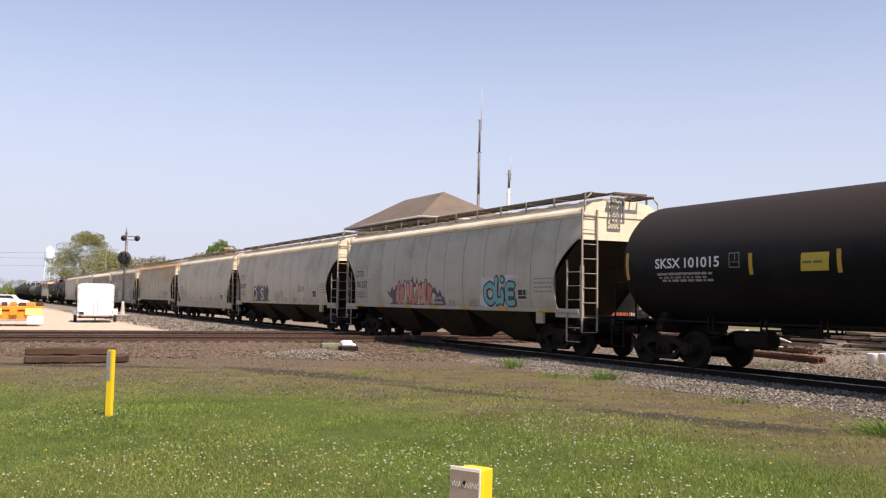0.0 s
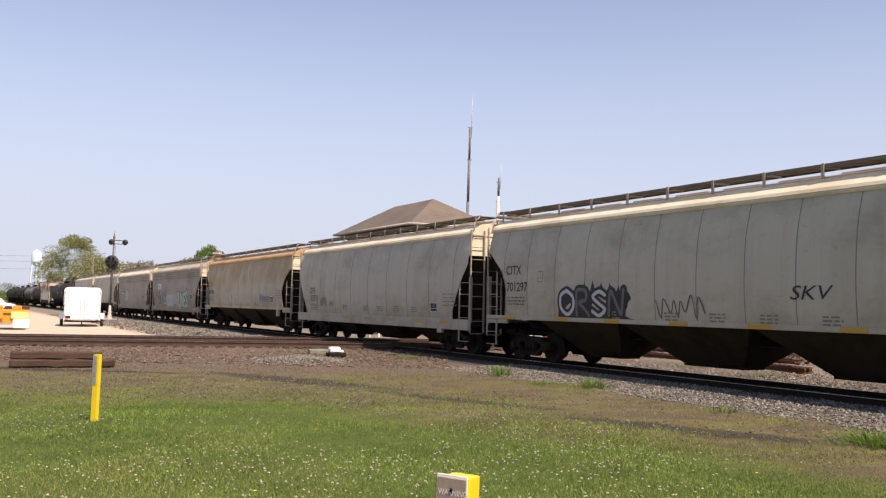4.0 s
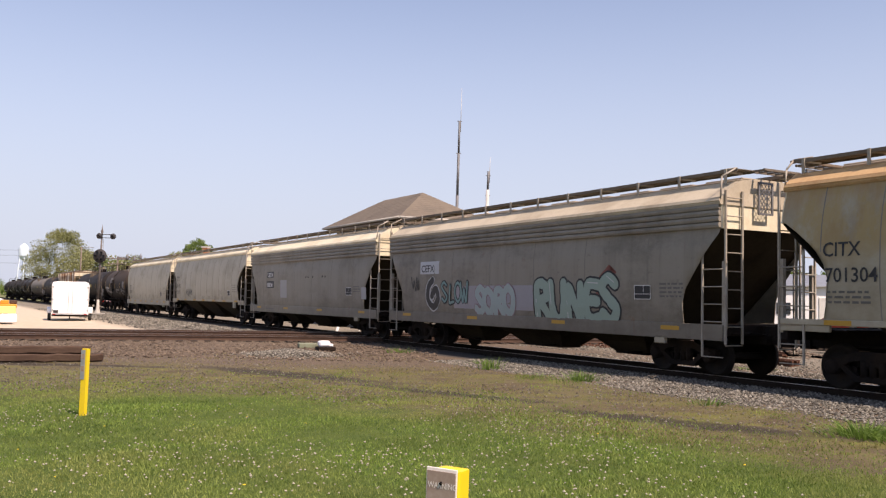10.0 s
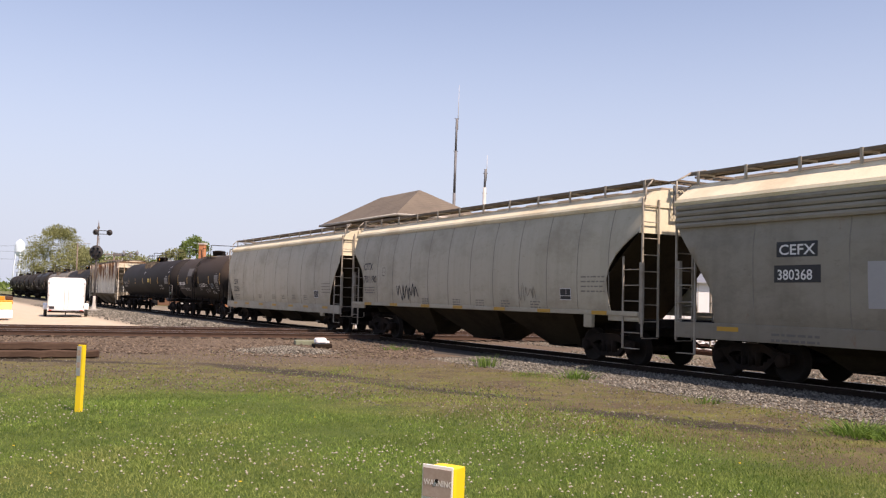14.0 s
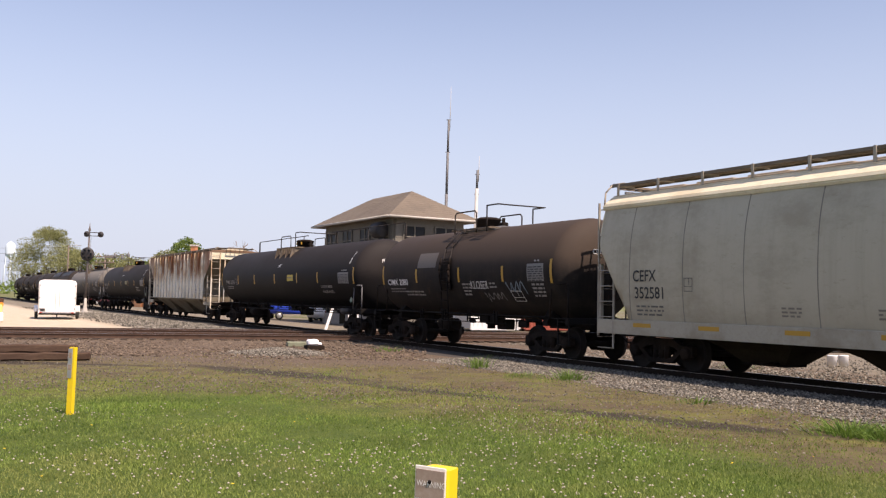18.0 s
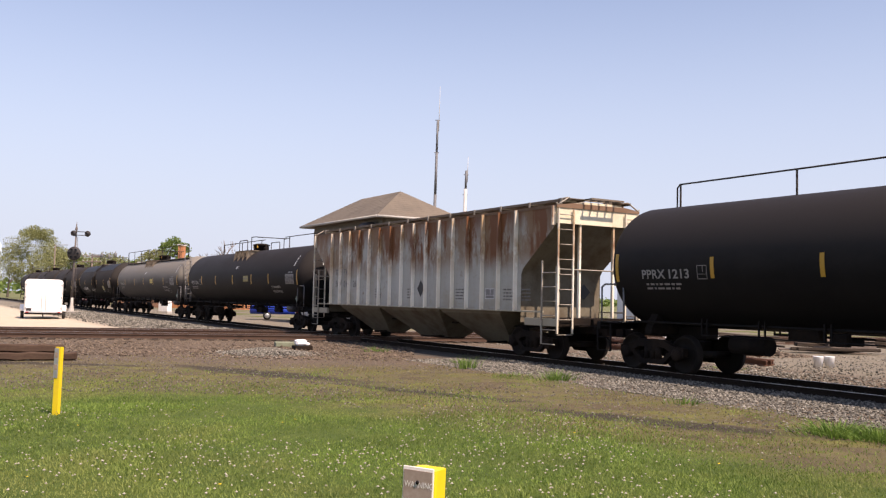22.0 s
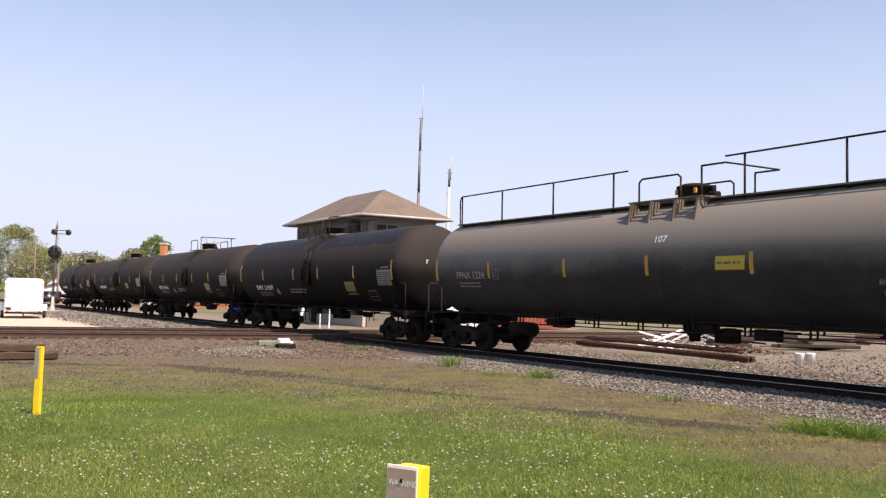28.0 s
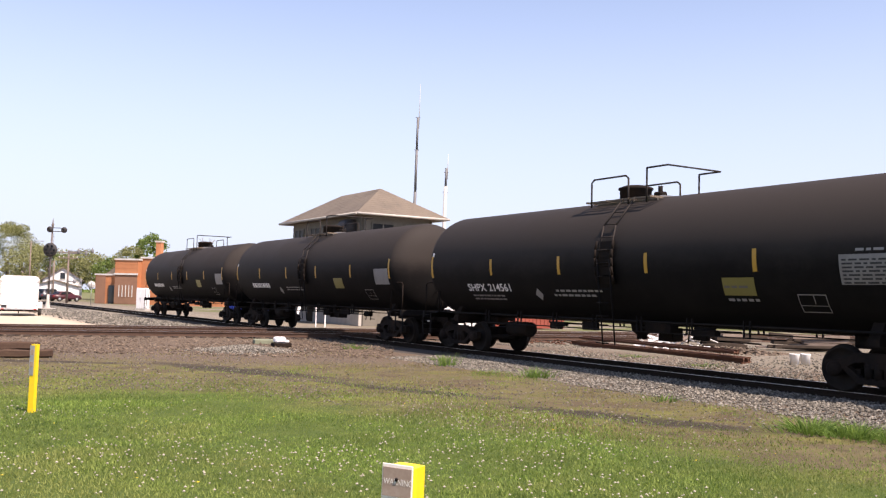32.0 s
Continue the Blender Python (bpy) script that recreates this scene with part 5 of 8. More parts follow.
# ---- small things on the verge ----
def weathered_timber(at, turn, length, label):
    t = thing("timber_stack", label, "timber", Matrix.Translation(at) @ pose(0, 0, 0, 0, 0, turn))
    rnd = random.Random(4)
    for k, (dy, z, l, dx) in enumerate(((-0.15, 0.11, length, 0), (0.15, 0.11, length * 0.9, 0.1), (-0.02, 0.31, length * 0.86, -0.15))):
        bm = bmesh.new()
        box(bm, (dx, dy, z), (l, 0.24, 0.2), bevel=0.03)
        bmesh.ops.subdivide_edges(bm, edges=[e for e in bm.edges if e.calc_length() > 1], cuts=8)
        for v in bm.verts:
            v.co += noise.noise_vector(v.co * 3.0 + Vector((k, 0, 0))) * 0.03
        part("timber", bm, M["old_timber"], t, "dark split old sleeper")
    return t


weathered_timber((-9.75, 24.4, 0), 18, 2.6, "stack of dark split old sleepers on cinders")

t = thing("cable_pit_cover", "greenish grey slab cover lying on the verge", "slab", pose(-3.95, 33.4, 0, 0, 0, 12))
bm = bmesh.new()
box(bm, (0, 0, 0.08), (0.95, 0.8, 0.16), bevel=0.02)
part("slab", bm, worn("mossy_grey_slab", (0.20, 0.22, 0.15), (0.13, 0.13, 0.09), 0.9, 0, 2, 14, 0.6), t)
t = thing("derail_box", "small white weathered box on a dark base beside the crossing", "junction box", pose(-3.22, 31.3, 0, 0, 0, 20))
bm = bmesh.new()
box(bm, (0, 0, 0.09), (0.62, 0.46, 0.14), bevel=0.02)
part("base", bm, M["under"], t, "dark rusty base")
bm = bmesh.new()
box(bm, (-0.06, 0, 0.26), (0.38, 0.36, 0.20), bevel=0.05)
box(bm, (0.14, -0.02, 0.21), (0.2, 0.26, 0.10), bevel=0.03)
part("hood", bm, M["van"], t, "bright white hood")

# ---- searchlight signal mast ----
def signal_mast(at):
    t = thing("railway_signal", "old black railway signal mast with a round disc", "signal", Matrix.Translation(at) @ pose(0, 0, 0, 0, 1.0, 0))
    bm = bmesh.new()
    slab(bm, [(-0.5, -0.5), (0.5, -0.5), (0.5, 0.5), (-0.5, 0.5)], 2, -0.1, 0.14)
    part("footing", bm, M["concrete"], t, "pale concrete footing")
    bm = bmesh.new()
    lathe(bm, [(0.14, 0.24), (0.2, 0.22), (0.7, 0.13), (1.3, 0.10), (1.3, 0.0)], (0, 0, 0), (0, 0, 1), 10)
    part("base_skirt", bm, M["concrete"], t, "pale flared base")
    bm = bmesh.new()
    tube(bm, (0, 0, 1.3), (0, 0, 7.2), 0.085, 10, 0.07)
    lathe(bm, [(7.15, 0.10), (7.3, 0.12), (7.45, 0.06), (7.95, 0.0)], (0, 0, 0), (0, 0, 1), 8)
    part("mast", bm, M["mast_iron"], t)
    for s in (-1, 1):
        bm = bmesh.new()
        tube(bm, (0.22 * s, 0.12, 0.2), (0.10 * s, 0.14, 6.6), 0.018)
        part("ladder_rail", bm, M["mast_iron"], t)
    for k in range(18):
        bm = bmesh.new()
        z = 0.5 + 0.34 * k
        w = 0.22 - 0.12 * z / 6.6
        tube(bm, (-w, 0.13, z), (w, 0.13, z), 0.012, 5)
        part("ladder_rung", bm, M["mast_iron"], t)
    bm = bmesh.new()
    lathe(bm, [(-0.05, 0.0), (-0.05, 0.58), (0.0, 0.60), (0.03, 0.58), (0.03, 0.0)], (-0.03, -0.14, 5.12), (0, 1, 0), 24)
    disc = part("signal_disc", bm, M["signal"], t, "round black signal disc")
    for k in range(6):
        bm = bmesh.new()
        a = math.pi * k / 3
        lathe(bm, [(0, 0.0), (-0.02, 0.09), (-0.2, 0.095), (-0.2, 0.085), (0.0, 0.08)], (-0.03 + 0.36 * math.cos(a), -0.2, 5.12 + 0.36 * math.sin(a)), (0, 1, 0), 10)
        part("lamp_hood", bm, M["glass"], disc)
    for x in (-0.18, 1.02):
        bm = bmesh.new()
        lathe(bm, [(-0.05, 0), (-0.05, 0.24), (0, 0.26), (0.04, 0.24), (0.04, 0)], (x, -0.12, 6.87), (0, 1, 0), 18)
        lathe(bm, [(-0.06, 0.10), (-0.28, 0.11), (-0.28, 0.09), (-0.06, 0.08)], (x, -0.12, 6.87), (0, 1, 0), 12)
        part("arm_disc", bm, M["signal"], t, "small black signal head")
    for z in (6.72, 7.02):
        bm = bmesh.new()
        box(bm, (0.42, -0.1, z), (1.2, 0.05, 0.06))
        part("arm_bar", bm, M["signal"], t)
    return t


signal_mast((-28.15, 80, 0))


# ---- white cargo trailer ----
def cargo_trailer(at, turn):
    t = thing("cargo_trailer", "white enclosed cargo trailer parked on pale gravel", "trailer", Matrix.Translation(at) @ pose(0, 0, 0, 0, 0, turn))
    bm = bmesh.new()
    slab(bm, [(-1.12, 0.42), (1.12, 0.42), (1.14, 2.36), (1.06, 2.52), (0.85, 2.58), (-0.85, 2.58), (-1.06, 2.52), (-1.14, 2.36)], 1, 0, 4.8)
    part("body", bm, M["van"], t, "clean white skin")
    for s in (-1, 1):
        bm = bmesh.new()
        box(bm, (s * 0.54, -0.02, 1.46), (1.04, 0.03, 1.96), bevel=0.01)
        d = part("door", bm, M["van"], t, "white rear door")
        for z in (0.7, 1.4, 2.2):
            bm = bmesh.new()
            box(bm, (s * 1.05, -0.045, z), (0.08, 0.03, 0.10))
            part("hinge", bm, M["galv"], d)
        bm = bmesh.new()
        tube(bm, (s * 0.12, -0.05, 0.55), (s * 0.12, -0.05, 2.4), 0.016)
        part("lock_bar", bm, M["galv"], d)
        bm = bmesh.new()
        box(bm, (s * 1.09, -0.03, 1.45), (0.05, 0.02, 1.7))
        part("edge_trim", bm, M["trim"], t)
        bm = bmesh.new()
        box(bm, (s * 0.95, -0.05, 0.42), (0.16, 0.03, 0.09))
        part("tail_lamp", bm, M["red"], t, "red tail lamp")
        bm = bmesh.new()
        lathe(bm, [(-0.1, 0), (-0.1, 0.3), (-0.08, 0.33), (0.08, 0.33), (0.1, 0.3), (0.1, 0)], (s * 1.26, 1.7, 0.33), (1, 0, 0), 18)
        part("tyre", bm, M["rubber"], t)
        bm = bmesh.new()
        lathe(bm, [(-0.14, 0.0), (-0.14, 0.40), (0.14, 0.40), (0.14, 0.0)], (s * 1.27, 1.7, 0.50), (1, 0, 0), 16)
        for v in bm.verts:
            v.co.z = max(v.co.z, 0.47)
        part("mudguard", bm, M["van"], t, "white rounded mudguard")
    bm = bmesh.new()
    box(bm, (0, -0.04, 0.36), (2.2, 0.1, 0.12), bevel=0.015)
    box(bm, (0, 2.3, 0.36), (0.2, 4.6, 0.1))
    part("bumper", bm, M["under"], t, "dark steel bumper")
    bm = bmesh.new()
    box(bm, (-0.86, -0.045, 0.62), (0.32, 0.02, 0.18))
    part("plate_panel", bm, M["black"], t)
    bm = bmesh.new()
    tube(bm, (-0.4, 4.8, 0.4), (0, 6.1, 0.42), 0.05)
    tube(bm, (0.4, 4.8, 0.4), (0, 6.1, 0.42), 0.05)
    tube(bm, (0, 5.7, 0.0), (0, 5.7, 0.6), 0.04)
    part("drawbar", bm, M["under"], t)
    return t


cargo_trailer((-22.9, 60, 0), 21)


# ---- orange works trailer ----
def works_trailer(at, turn):
    t = thing("works_trailer", "orange and yellow track works trailer with white end boxes", "works trailer", Matrix.Translation(at) @ pose(0, 0, 0, 0, 0, turn))
    bm = bmesh.new()
    box(bm, (0, 1.4, 1.02), (3.1, 3.0, 0.22), bevel=0.04)
    box(bm, (0, 1.4, 0.62), (1.6, 2.8, 0.5))
    part("deck", bm, M["orange"], t, "orange steel deck")
    for x in (-1.05, 1.05):
        bm = bmesh.new()
        box(bm, (x, -0.02, 0.82), (0.92, 0.22, 0.42), bevel=0.04)
        part("side_panel", bm, worn("pale_yellow_enamel", (0.80, 0.62, 0.24), (0.62, 0.42, 0.12), 0.5, 0, 2, 14, 0.4), t, "pale yellow side panel")
        bm = bmesh.new()
        box(bm, (x * 1.08, -0.06, 0.34), (0.86, 0.5, 0.50), bevel=0.05)
        part("end_box", bm, M["van"], t, "white end box")
    bm = bmesh.new()
    box(bm, (0, -0.12, 0.78), (0.42, 0.1, 0.34), bevel=0.03)
    part("centre_panel", bm, M["orange"], t, "orange centre panel")
    bm = bmesh.new()
    box(bm, (0, -0.1, 0.34), (1.3, 0.14, 0.1))
    part("bumper", bm, M["galv"], t)
    rnd = random.Random(3)
    for k in range(7):
        bm = bmesh.new()
        x = -1.4 + 0.46 * k
        box(bm, (x, 0.4 + rnd.uniform(0, 1.4), 1.13 + rnd.uniform(0.05, 0.14)), (rnd.uniform(0.2, 0.5), 0.5, 0.22), bevel=0.03)
        part("load", bm, M["orange"] if k % 2 else M["rail"], t, "rusty and orange load")
    for x in (-0.95, 0.95):
        bm = bmesh.new()
        lathe(bm, [(-0.12, 0), (-0.12, 0.33), (0.12, 0.33), (0.12, 0)], (x, 2.1, 0.33), (1, 0, 0), 16)
        part("tyre", bm, M["rubber"], t)
    return t


works_trailer((-24.3, 51.5, 0), 24)


# ---- interlocking tower ----
def tower():
    near = Vector((-1.35, 54.0, 0))
    L, W, EAVE, RIDGE = 12.3, 6.5, 6.80, 8.76
    mid = near + ALONG * (L / 2) + ACROSS * (W / 2)
    t = thing("interlocking_tower", "two-storey cream railway tower with a brown hipped roof", "signal tower", Matrix.Translation(mid) @ pose(0, 0, 0, 0, 0, CAR_TURN + 180))
    # local x runs along the line to the far end, local y towards the camera
    o = 0.85
    hx, hy = L / 2, W / 2
    wx, wy = hx - o, hy - o
    bm = bmesh.new()
    r = hx - hy
    e = [bm.verts.new((sx * hx, sy * hy, EAVE)) for sx, sy in ((-1, -1), (1, -1), (1, 1), (-1, 1))]
    e2 = [bm.verts.new((v.co.x, v.co.y, EAVE - 0.1)) for v in e]
    k = [bm.verts.new((-r, 0, RIDGE)), bm.verts.new((r, 0, RIDGE))]
    for f in ((e[0], e[1], k[1], k[0]), (e[2], e[3], k[0], k[1]), (e[1], e[2], k[1]), (e[3], e[0], k[0]), tuple(e2)):
        bm.faces.new(f)
    for i in range(4):
        bm.faces.new((e[i], e[(i + 1) % 4], e2[(i + 1) % 4], e2[i]))
    bmesh.ops.recalc_face_normals(bm, faces=bm.faces)
    roof = part("roof", bm, M["shingle"], t, "brown shingled hipped roof")
    # shingle courses, each a thin lapped strip
    for i in range(1, 13):
        f0 = i / 13.0
        x0, y0, z0 = hx + (r - hx) * f0, hy * (1 - f0), EAVE + (RIDGE - EAVE) * f0
        bm = bmesh.new()
        ring = [(-x0, -y0), (x0, -y0), (x0, y0), (-x0, y0)]
        g = 0.06
        x1, y1, z1 = x0 + (hx - r) * g, y0 + hy * g, z0 - (RIDGE - EAVE) * g
        outer = [(-x1, -y1), (x1, -y1), (x1, y1), (-x1, y1)]
        a = [bm.verts.new((x, y, z0 + 0.004)) for x, y in ring]
        b = [bm.verts.new((x, y, z1 + 0.010)) for x, y in outer]
        c = [bm.verts.new((x, y, z1 + 0.002)) for x, y in outer]
        for j in range(4):
            bm.faces.new((a[j], a[(j + 1) % 4], b[(j + 1) % 4], b[j]))
            bm.faces.new((b[j], b[(j + 1) % 4], c[(j + 1) % 4], c[j]))
        bmesh.ops.recalc_face_normals(bm, faces=bm.faces)
        part("shingle_course", bm, M["shingle"], roof)
    for name, a, b in (("gutter", (-hx, hy), (hx, hy)), ("gutter", (-hx, -hy), (hx, -hy)), ("gutter", (-hx, -hy), (-hx, hy)), ("gutter", (hx, -hy), (hx, hy))):
        bm = bmesh.new()
        tube(bm, (a[0], a[1], EAVE - 0.05), (b[0], b[1], EAVE - 0.05), 0.075, 8)
        part(name, bm, M["concrete"], t, "pale metal gutter")
    for sy, sx, size, c in ((1, 0, (2 * wx, 0.2), (0, wy)), (-1, 0, (2 * wx, 0.2), (0, -wy)), (0, 1, (0.2, 2 * wy - 0.2), (wx, 0)), (0, -1, (0.2, 2 * wy - 0.2), (-wx, 0))):
        bm = bmesh.new()
        box(bm, (c[0], c[1], 3.3), (size[0], size[1], 6.9))
        part("wall", bm, M["tower_wall"], t, "weathered cream boarded wall")
    # boards on the upper storey of the sides that show
    for i in range(9):
        z = 3.7 + 0.33 * i
        for c, s in (((0, wy + 0.112, z), (2 * wx + 0.02, 0.022, 0.30)), ((-wx - 0.112, 0, z), (0.022, 2 * wy + 0.02, 0.30))):
            bm = bmesh.new()
            box(bm, c, s)
            part("board", bm, M["tower_wall"], t)
    def window(x, y, along_x, w, h, z, open_dark=False):
        c = Vector((x, y, z))
        size = (w, 0.07, h) if along_x else (0.07, w, h)
        bm = bmesh.new()
        box(bm, c, size)
        win = part("window", bm, M["dim_glass"], t, "dark window")
        d = Vector((0, 0.04, 0)) if along_x else Vector((-0.04, 0, 0))
        for du in (-0.5, 0, 0.5):
            bm = bmesh.new()
            box(bm, c + d + (Vector((du * w, 0, 0)) if along_x else Vector((0, du * w, 0))), (0.08, 0.06, h + 0.1) if along_x else (0.06, 0.08, h + 0.1))
            part("frame", bm, M["tower_wall"], win)
        for dv in (-0.5, 0, 0.5):
            bm = bmesh.new()
            box(bm, c + d * 1.15 + Vector((0, 0, dv * h)), (w + 0.1, 0.06, 0.07) if along_x else (0.06, w + 0.1, 0.07))
            part("frame", bm, M["tower_wall"], win)
    for x in (-4.1, -1.4, 1.4, 4.1):
        window(x, wy + 0.13, True, 1.5, 1.35, 5.6)
    for y in (-1.1, 1.1):
        window(-wx - 0.13, y, False, 1.5, 1.35, 5.6)
    for x in (-3.2, 0.6, 3.4):
        window(x, wy + 0.12, True, 1.0, 1.5, 1.9)
    # big hooded air unit on the wall by the corner
    bm = bmesh.new()
    lathe(bm, [(-0.55, 0), (-0.55, 0.45), (-0.45, 0.5), (0.45, 0.5), (0.55, 0.45), (0.55, 0)], (-wx + 1.0, wy + 0.55, 6.0), (1, 0, 0), 16)
    part("tarpaulin_roll", bm, M["signal"], t, "dark rolled canopy under the eave")
    bm = bmesh.new()
    box(bm, (0, wy + 0.13, 3.45), (2 * wx + 0.1, 0.08, 0.18))
    part("belt_course", bm, M["trim"], t)
    bm = bmesh.new()
    box(bm, (0, wy + 0.06, 0.35), (2 * wx + 0.14, 0.2, 0.7))
    part("plinth", bm, M["concrete"], t, "grey concrete plinth")
    bm = bmesh.new()
    box(bm, (1.9, wy + 0.14, 1.05), (0.95, 0.06, 2.05))
    part("door", bm, M["bay"], t, "tan boarded door")
    return t


tower()
for k, (x, y, turn, l) in enumerate(((-4.6, 50.5, 30, 2.6), (-3.4, 51.2, 100, 2.3), (-2.9, 51.4, 80, 2.3))):
    t = thing("leaning_plank", "white painted plank leaning near the tower", "plank", Matrix.Translation((x, y, 0)) @ pose(0, 0, 0, 0, 18 if k == 0 else 4, turn), group="planks by the tower")
    bm = bmesh.new()
    box(bm, (0, 0, l / 2), (0.16, 0.05, l), bevel=0.006)
    part("plank", bm, M["van"], t)


def mast(at, sections, lean, label, whip):
    t = thing("radio_mast", label, "mast", Matrix.Translation(at) @ pose(0, 0, 0, 0, lean, 0), group="radio masts")
    for z0, z1, r, m in sections:
        bm = bmesh.new()
        tube(bm, (0, 0, z0), (0, 0, z1), r, 8)
        part("mast_section", bm, m, t)
    for z in whip[1:]:
        bm = bmesh.new()
        box(bm, (0, 0, z), (0.34, 0.05, 0.05))
        part("clamp", bm, M["mast_grey"], t)
    bm = bmesh.new()
    tube(bm, (0.09, 0, sections[-1][1] - 0.8), (0.10, 0, whip[0]), 0.03, 6, 0.012)
    part("whip_aerial", bm, M["mast_pale"], t, "thin white whip aerial")
    return t


mast((2.42, 66, 0), ((0, 9.5, 0.11, M["mast_grey"]), (9.5, 12.6, 0.095, M["mast_grey"]), (12.6, 15.0, 0.08, M["mast_grey"])), 0.7, "tall slim grey radio mast with a thin whip aerial", (17.5, 12.6, 15.0))
mast((4.36, 63, 0), ((0, 9.6, 0.12, M["mast_pale"]), (9.6, 10.9, 0.08, M["mast_grey"])), 1.1, "shorter chalky white mast with a dark top", (11.9, 10.6, 9.2))

# ---- trees, town edge, far things ----
def tree(at, height, spread, leaf, label, seed, leaves=2600, trunk_r=0.25, size=0.22, bare=False, low=0.28):
    rnd = random.Random(seed)
    t = thing("tree", label, "tree", Matrix.Translation(at), group="trees at the town edge")
    bm = bmesh.new()
    tips = []

    def limb(p, d, length, r, depth):
        q = p + d * length
        tube(bm, p, q, r, 5, r * 0.62, caps=False)
        if depth == 0:
            tips.append(q)
            return
        for _ in range(3 if depth > 1 else 4):
            nd = (d + Vector((rnd.uniform(-1, 1), rnd.uniform(-1, 1), rnd.uniform(-0.25, 0.55))) * 0.75).normalized()
            limb(q, nd, length * rnd.uniform(0.55, 0.8), r * 0.6, depth - 1)
        tips.append(q)

    base = Vector((0, 0, 0))
    limb(base, Vector((0.03, 0, 1)).normalized(), height * low, trunk_r, 4 if bare else 3)
    part("trunk", bm, M["twig"] if bare else M["bark"], t, "grey-brown trunk and limbs")
    if bare:
        return t
    rn = np.random.RandomState(seed)
    # clumps of leaves on an uneven crown
    clumps = []
    for i in range(80):
        a, u = rn.uniform(0, 2 * np.pi), rn.uniform(-0.9, 1.0)
        rr = rn.uniform(0.35, 1.0) ** 0.5
        w = np.sqrt(max(0.0, 1 - u * u)) * rr
        clumps.append((w * np.cos(a) * spread, w * np.sin(a) * spread, height * (low + (1 - low) / 2) + u * height * (1 - low) / 2 * 0.95, rn.uniform(0.18, 0.34) * spread))
    clumps = np.array(clumps)
    leaves, size = leaves * 3, size * 0.78
    pick = rn.randint(0, len(clumps), leaves)
    v = rn.normal(0, 1, (leaves, 3))
    v /= np.linalg.norm(v, axis=1)[:, None]
    c = clumps[pick, :3] + v * clumps[pick, 3:4] * rn.uniform(0.5, 1.0, (leaves, 1)) * np.array([1, 1, 0.75])
    a = rn.normal(0, 1, (leaves, 3))
    a /= np.linalg.norm(a, axis=1)[:, None]
    b = np.cross(a, rn.normal(0, 1, (leaves, 3)))
    b /= np.linalg.norm(b, axis=1)[:, None]
    s = size * rn.uniform(0.5, 1.2, (leaves, 1))
    q = np.stack([c - a * s, c + b * s * 0.6, c + a * s, c - b * s * 0.6], 1).reshape(-1, 3)
    faces = (np.arange(leaves)[:, None] * 4 + np.arange(4)).tolist()
    part("crown", flat_mesh("crown", q.tolist(), faces, leaf), None, t, "uneven crown of small young leaves")
    return t


def at_view(dir_x, dist, z=0.0):
    return Vector((dir_x * dist, dist, z))


tree(at_view(-0.393, 215), 16.4, 6.8, M["leaf_olive"], "broad spring tree with thin olive leaves", 1, 7500, 0.5, 0.21, low=0.20)
tree(at_view(-0.420, 245), 13.0, 4.2, M["leaf_olive"], "thin half-bare spring tree with brown twigs", 2, 700, 0.35, 0.26)
tree(at_view(-0.2448, 150), 11.0, 3.1, M["leaf_green"], "dense dark green tree behind the brick building", 3, 3000, 0.3, 0.22)
tree(at_view(-0.266, 146), 8.6, 2.6, M["leaf_olive"], "pale green spring tree behind the brick building", 4, 1800, 0.22, 0.2)
tree(at_view(-0.1927, 140), 11.3, 3.0, M["leaf_olive"], "leafless grey tree behind the roofs", 5, bare=True, trunk_r=0.2, low=0.30)
for i, (dx, d, h, s) in enumerate(((-0.285, 160, 7.2, 3.6), (-0.30, 165, 7.8, 3.8), (-0.318, 168, 8.6, 4.2), (-0.335, 172, 8.4, 4.4), (-0.352, 168, 9.0, 4.4), (-0.372, 170, 9.6, 4.4), (-0.468, 480, 9.0, 7.0), (-0.492, 470, 9.5, 8.0), (-0.512, 500, 9.0, 8.0), (0.47, 105, 6.6, 3.2), (0.50, 110, 7.0, 3.4), (0.535, 106, 6.2, 3.2), (0.42, 112, 6.0, 3.2))):
    tree(at_view(dx, d), h, s, M["leaf_green"] if i % 3 == 0 else M["leaf_olive"], "small round green tree at the town edge", 20 + i, 1300, 0.2, 0.24)


def far_belt():
    rn = np.random.RandomState(9)
    n = 9000
    x = rn.uniform(-520, 700, n)
    h = 4.0 + 2.5 * np.sin(x * 0.05) + 1.6 * np.sin(x * 0.17 + 1)
    c = np.stack([x, 520 + rn.uniform(-20, 20, n), rn.uniform(0, 1, n) ** 0.7 * h], 1)
    a = rn.normal(0, 1, (n, 3))
    b = rn.normal(0, 1, (n, 3))
    q = np.stack([c - a, c + b * 0.8, c + a, c - b * 0.8], 1).reshape(-1, 3)
    q[:, 2] = np.maximum(q[:, 2], 0.0)
    me = flat_mesh("far_woods", q.tolist(), (np.arange(n)[:, None] * 4 + np.arange(4)).tolist(), M["leaf_green"])
    thing("far_woods", "low belt of far green trees on the horizon", "woods", kind="stuff", mesh=me)


far_belt()


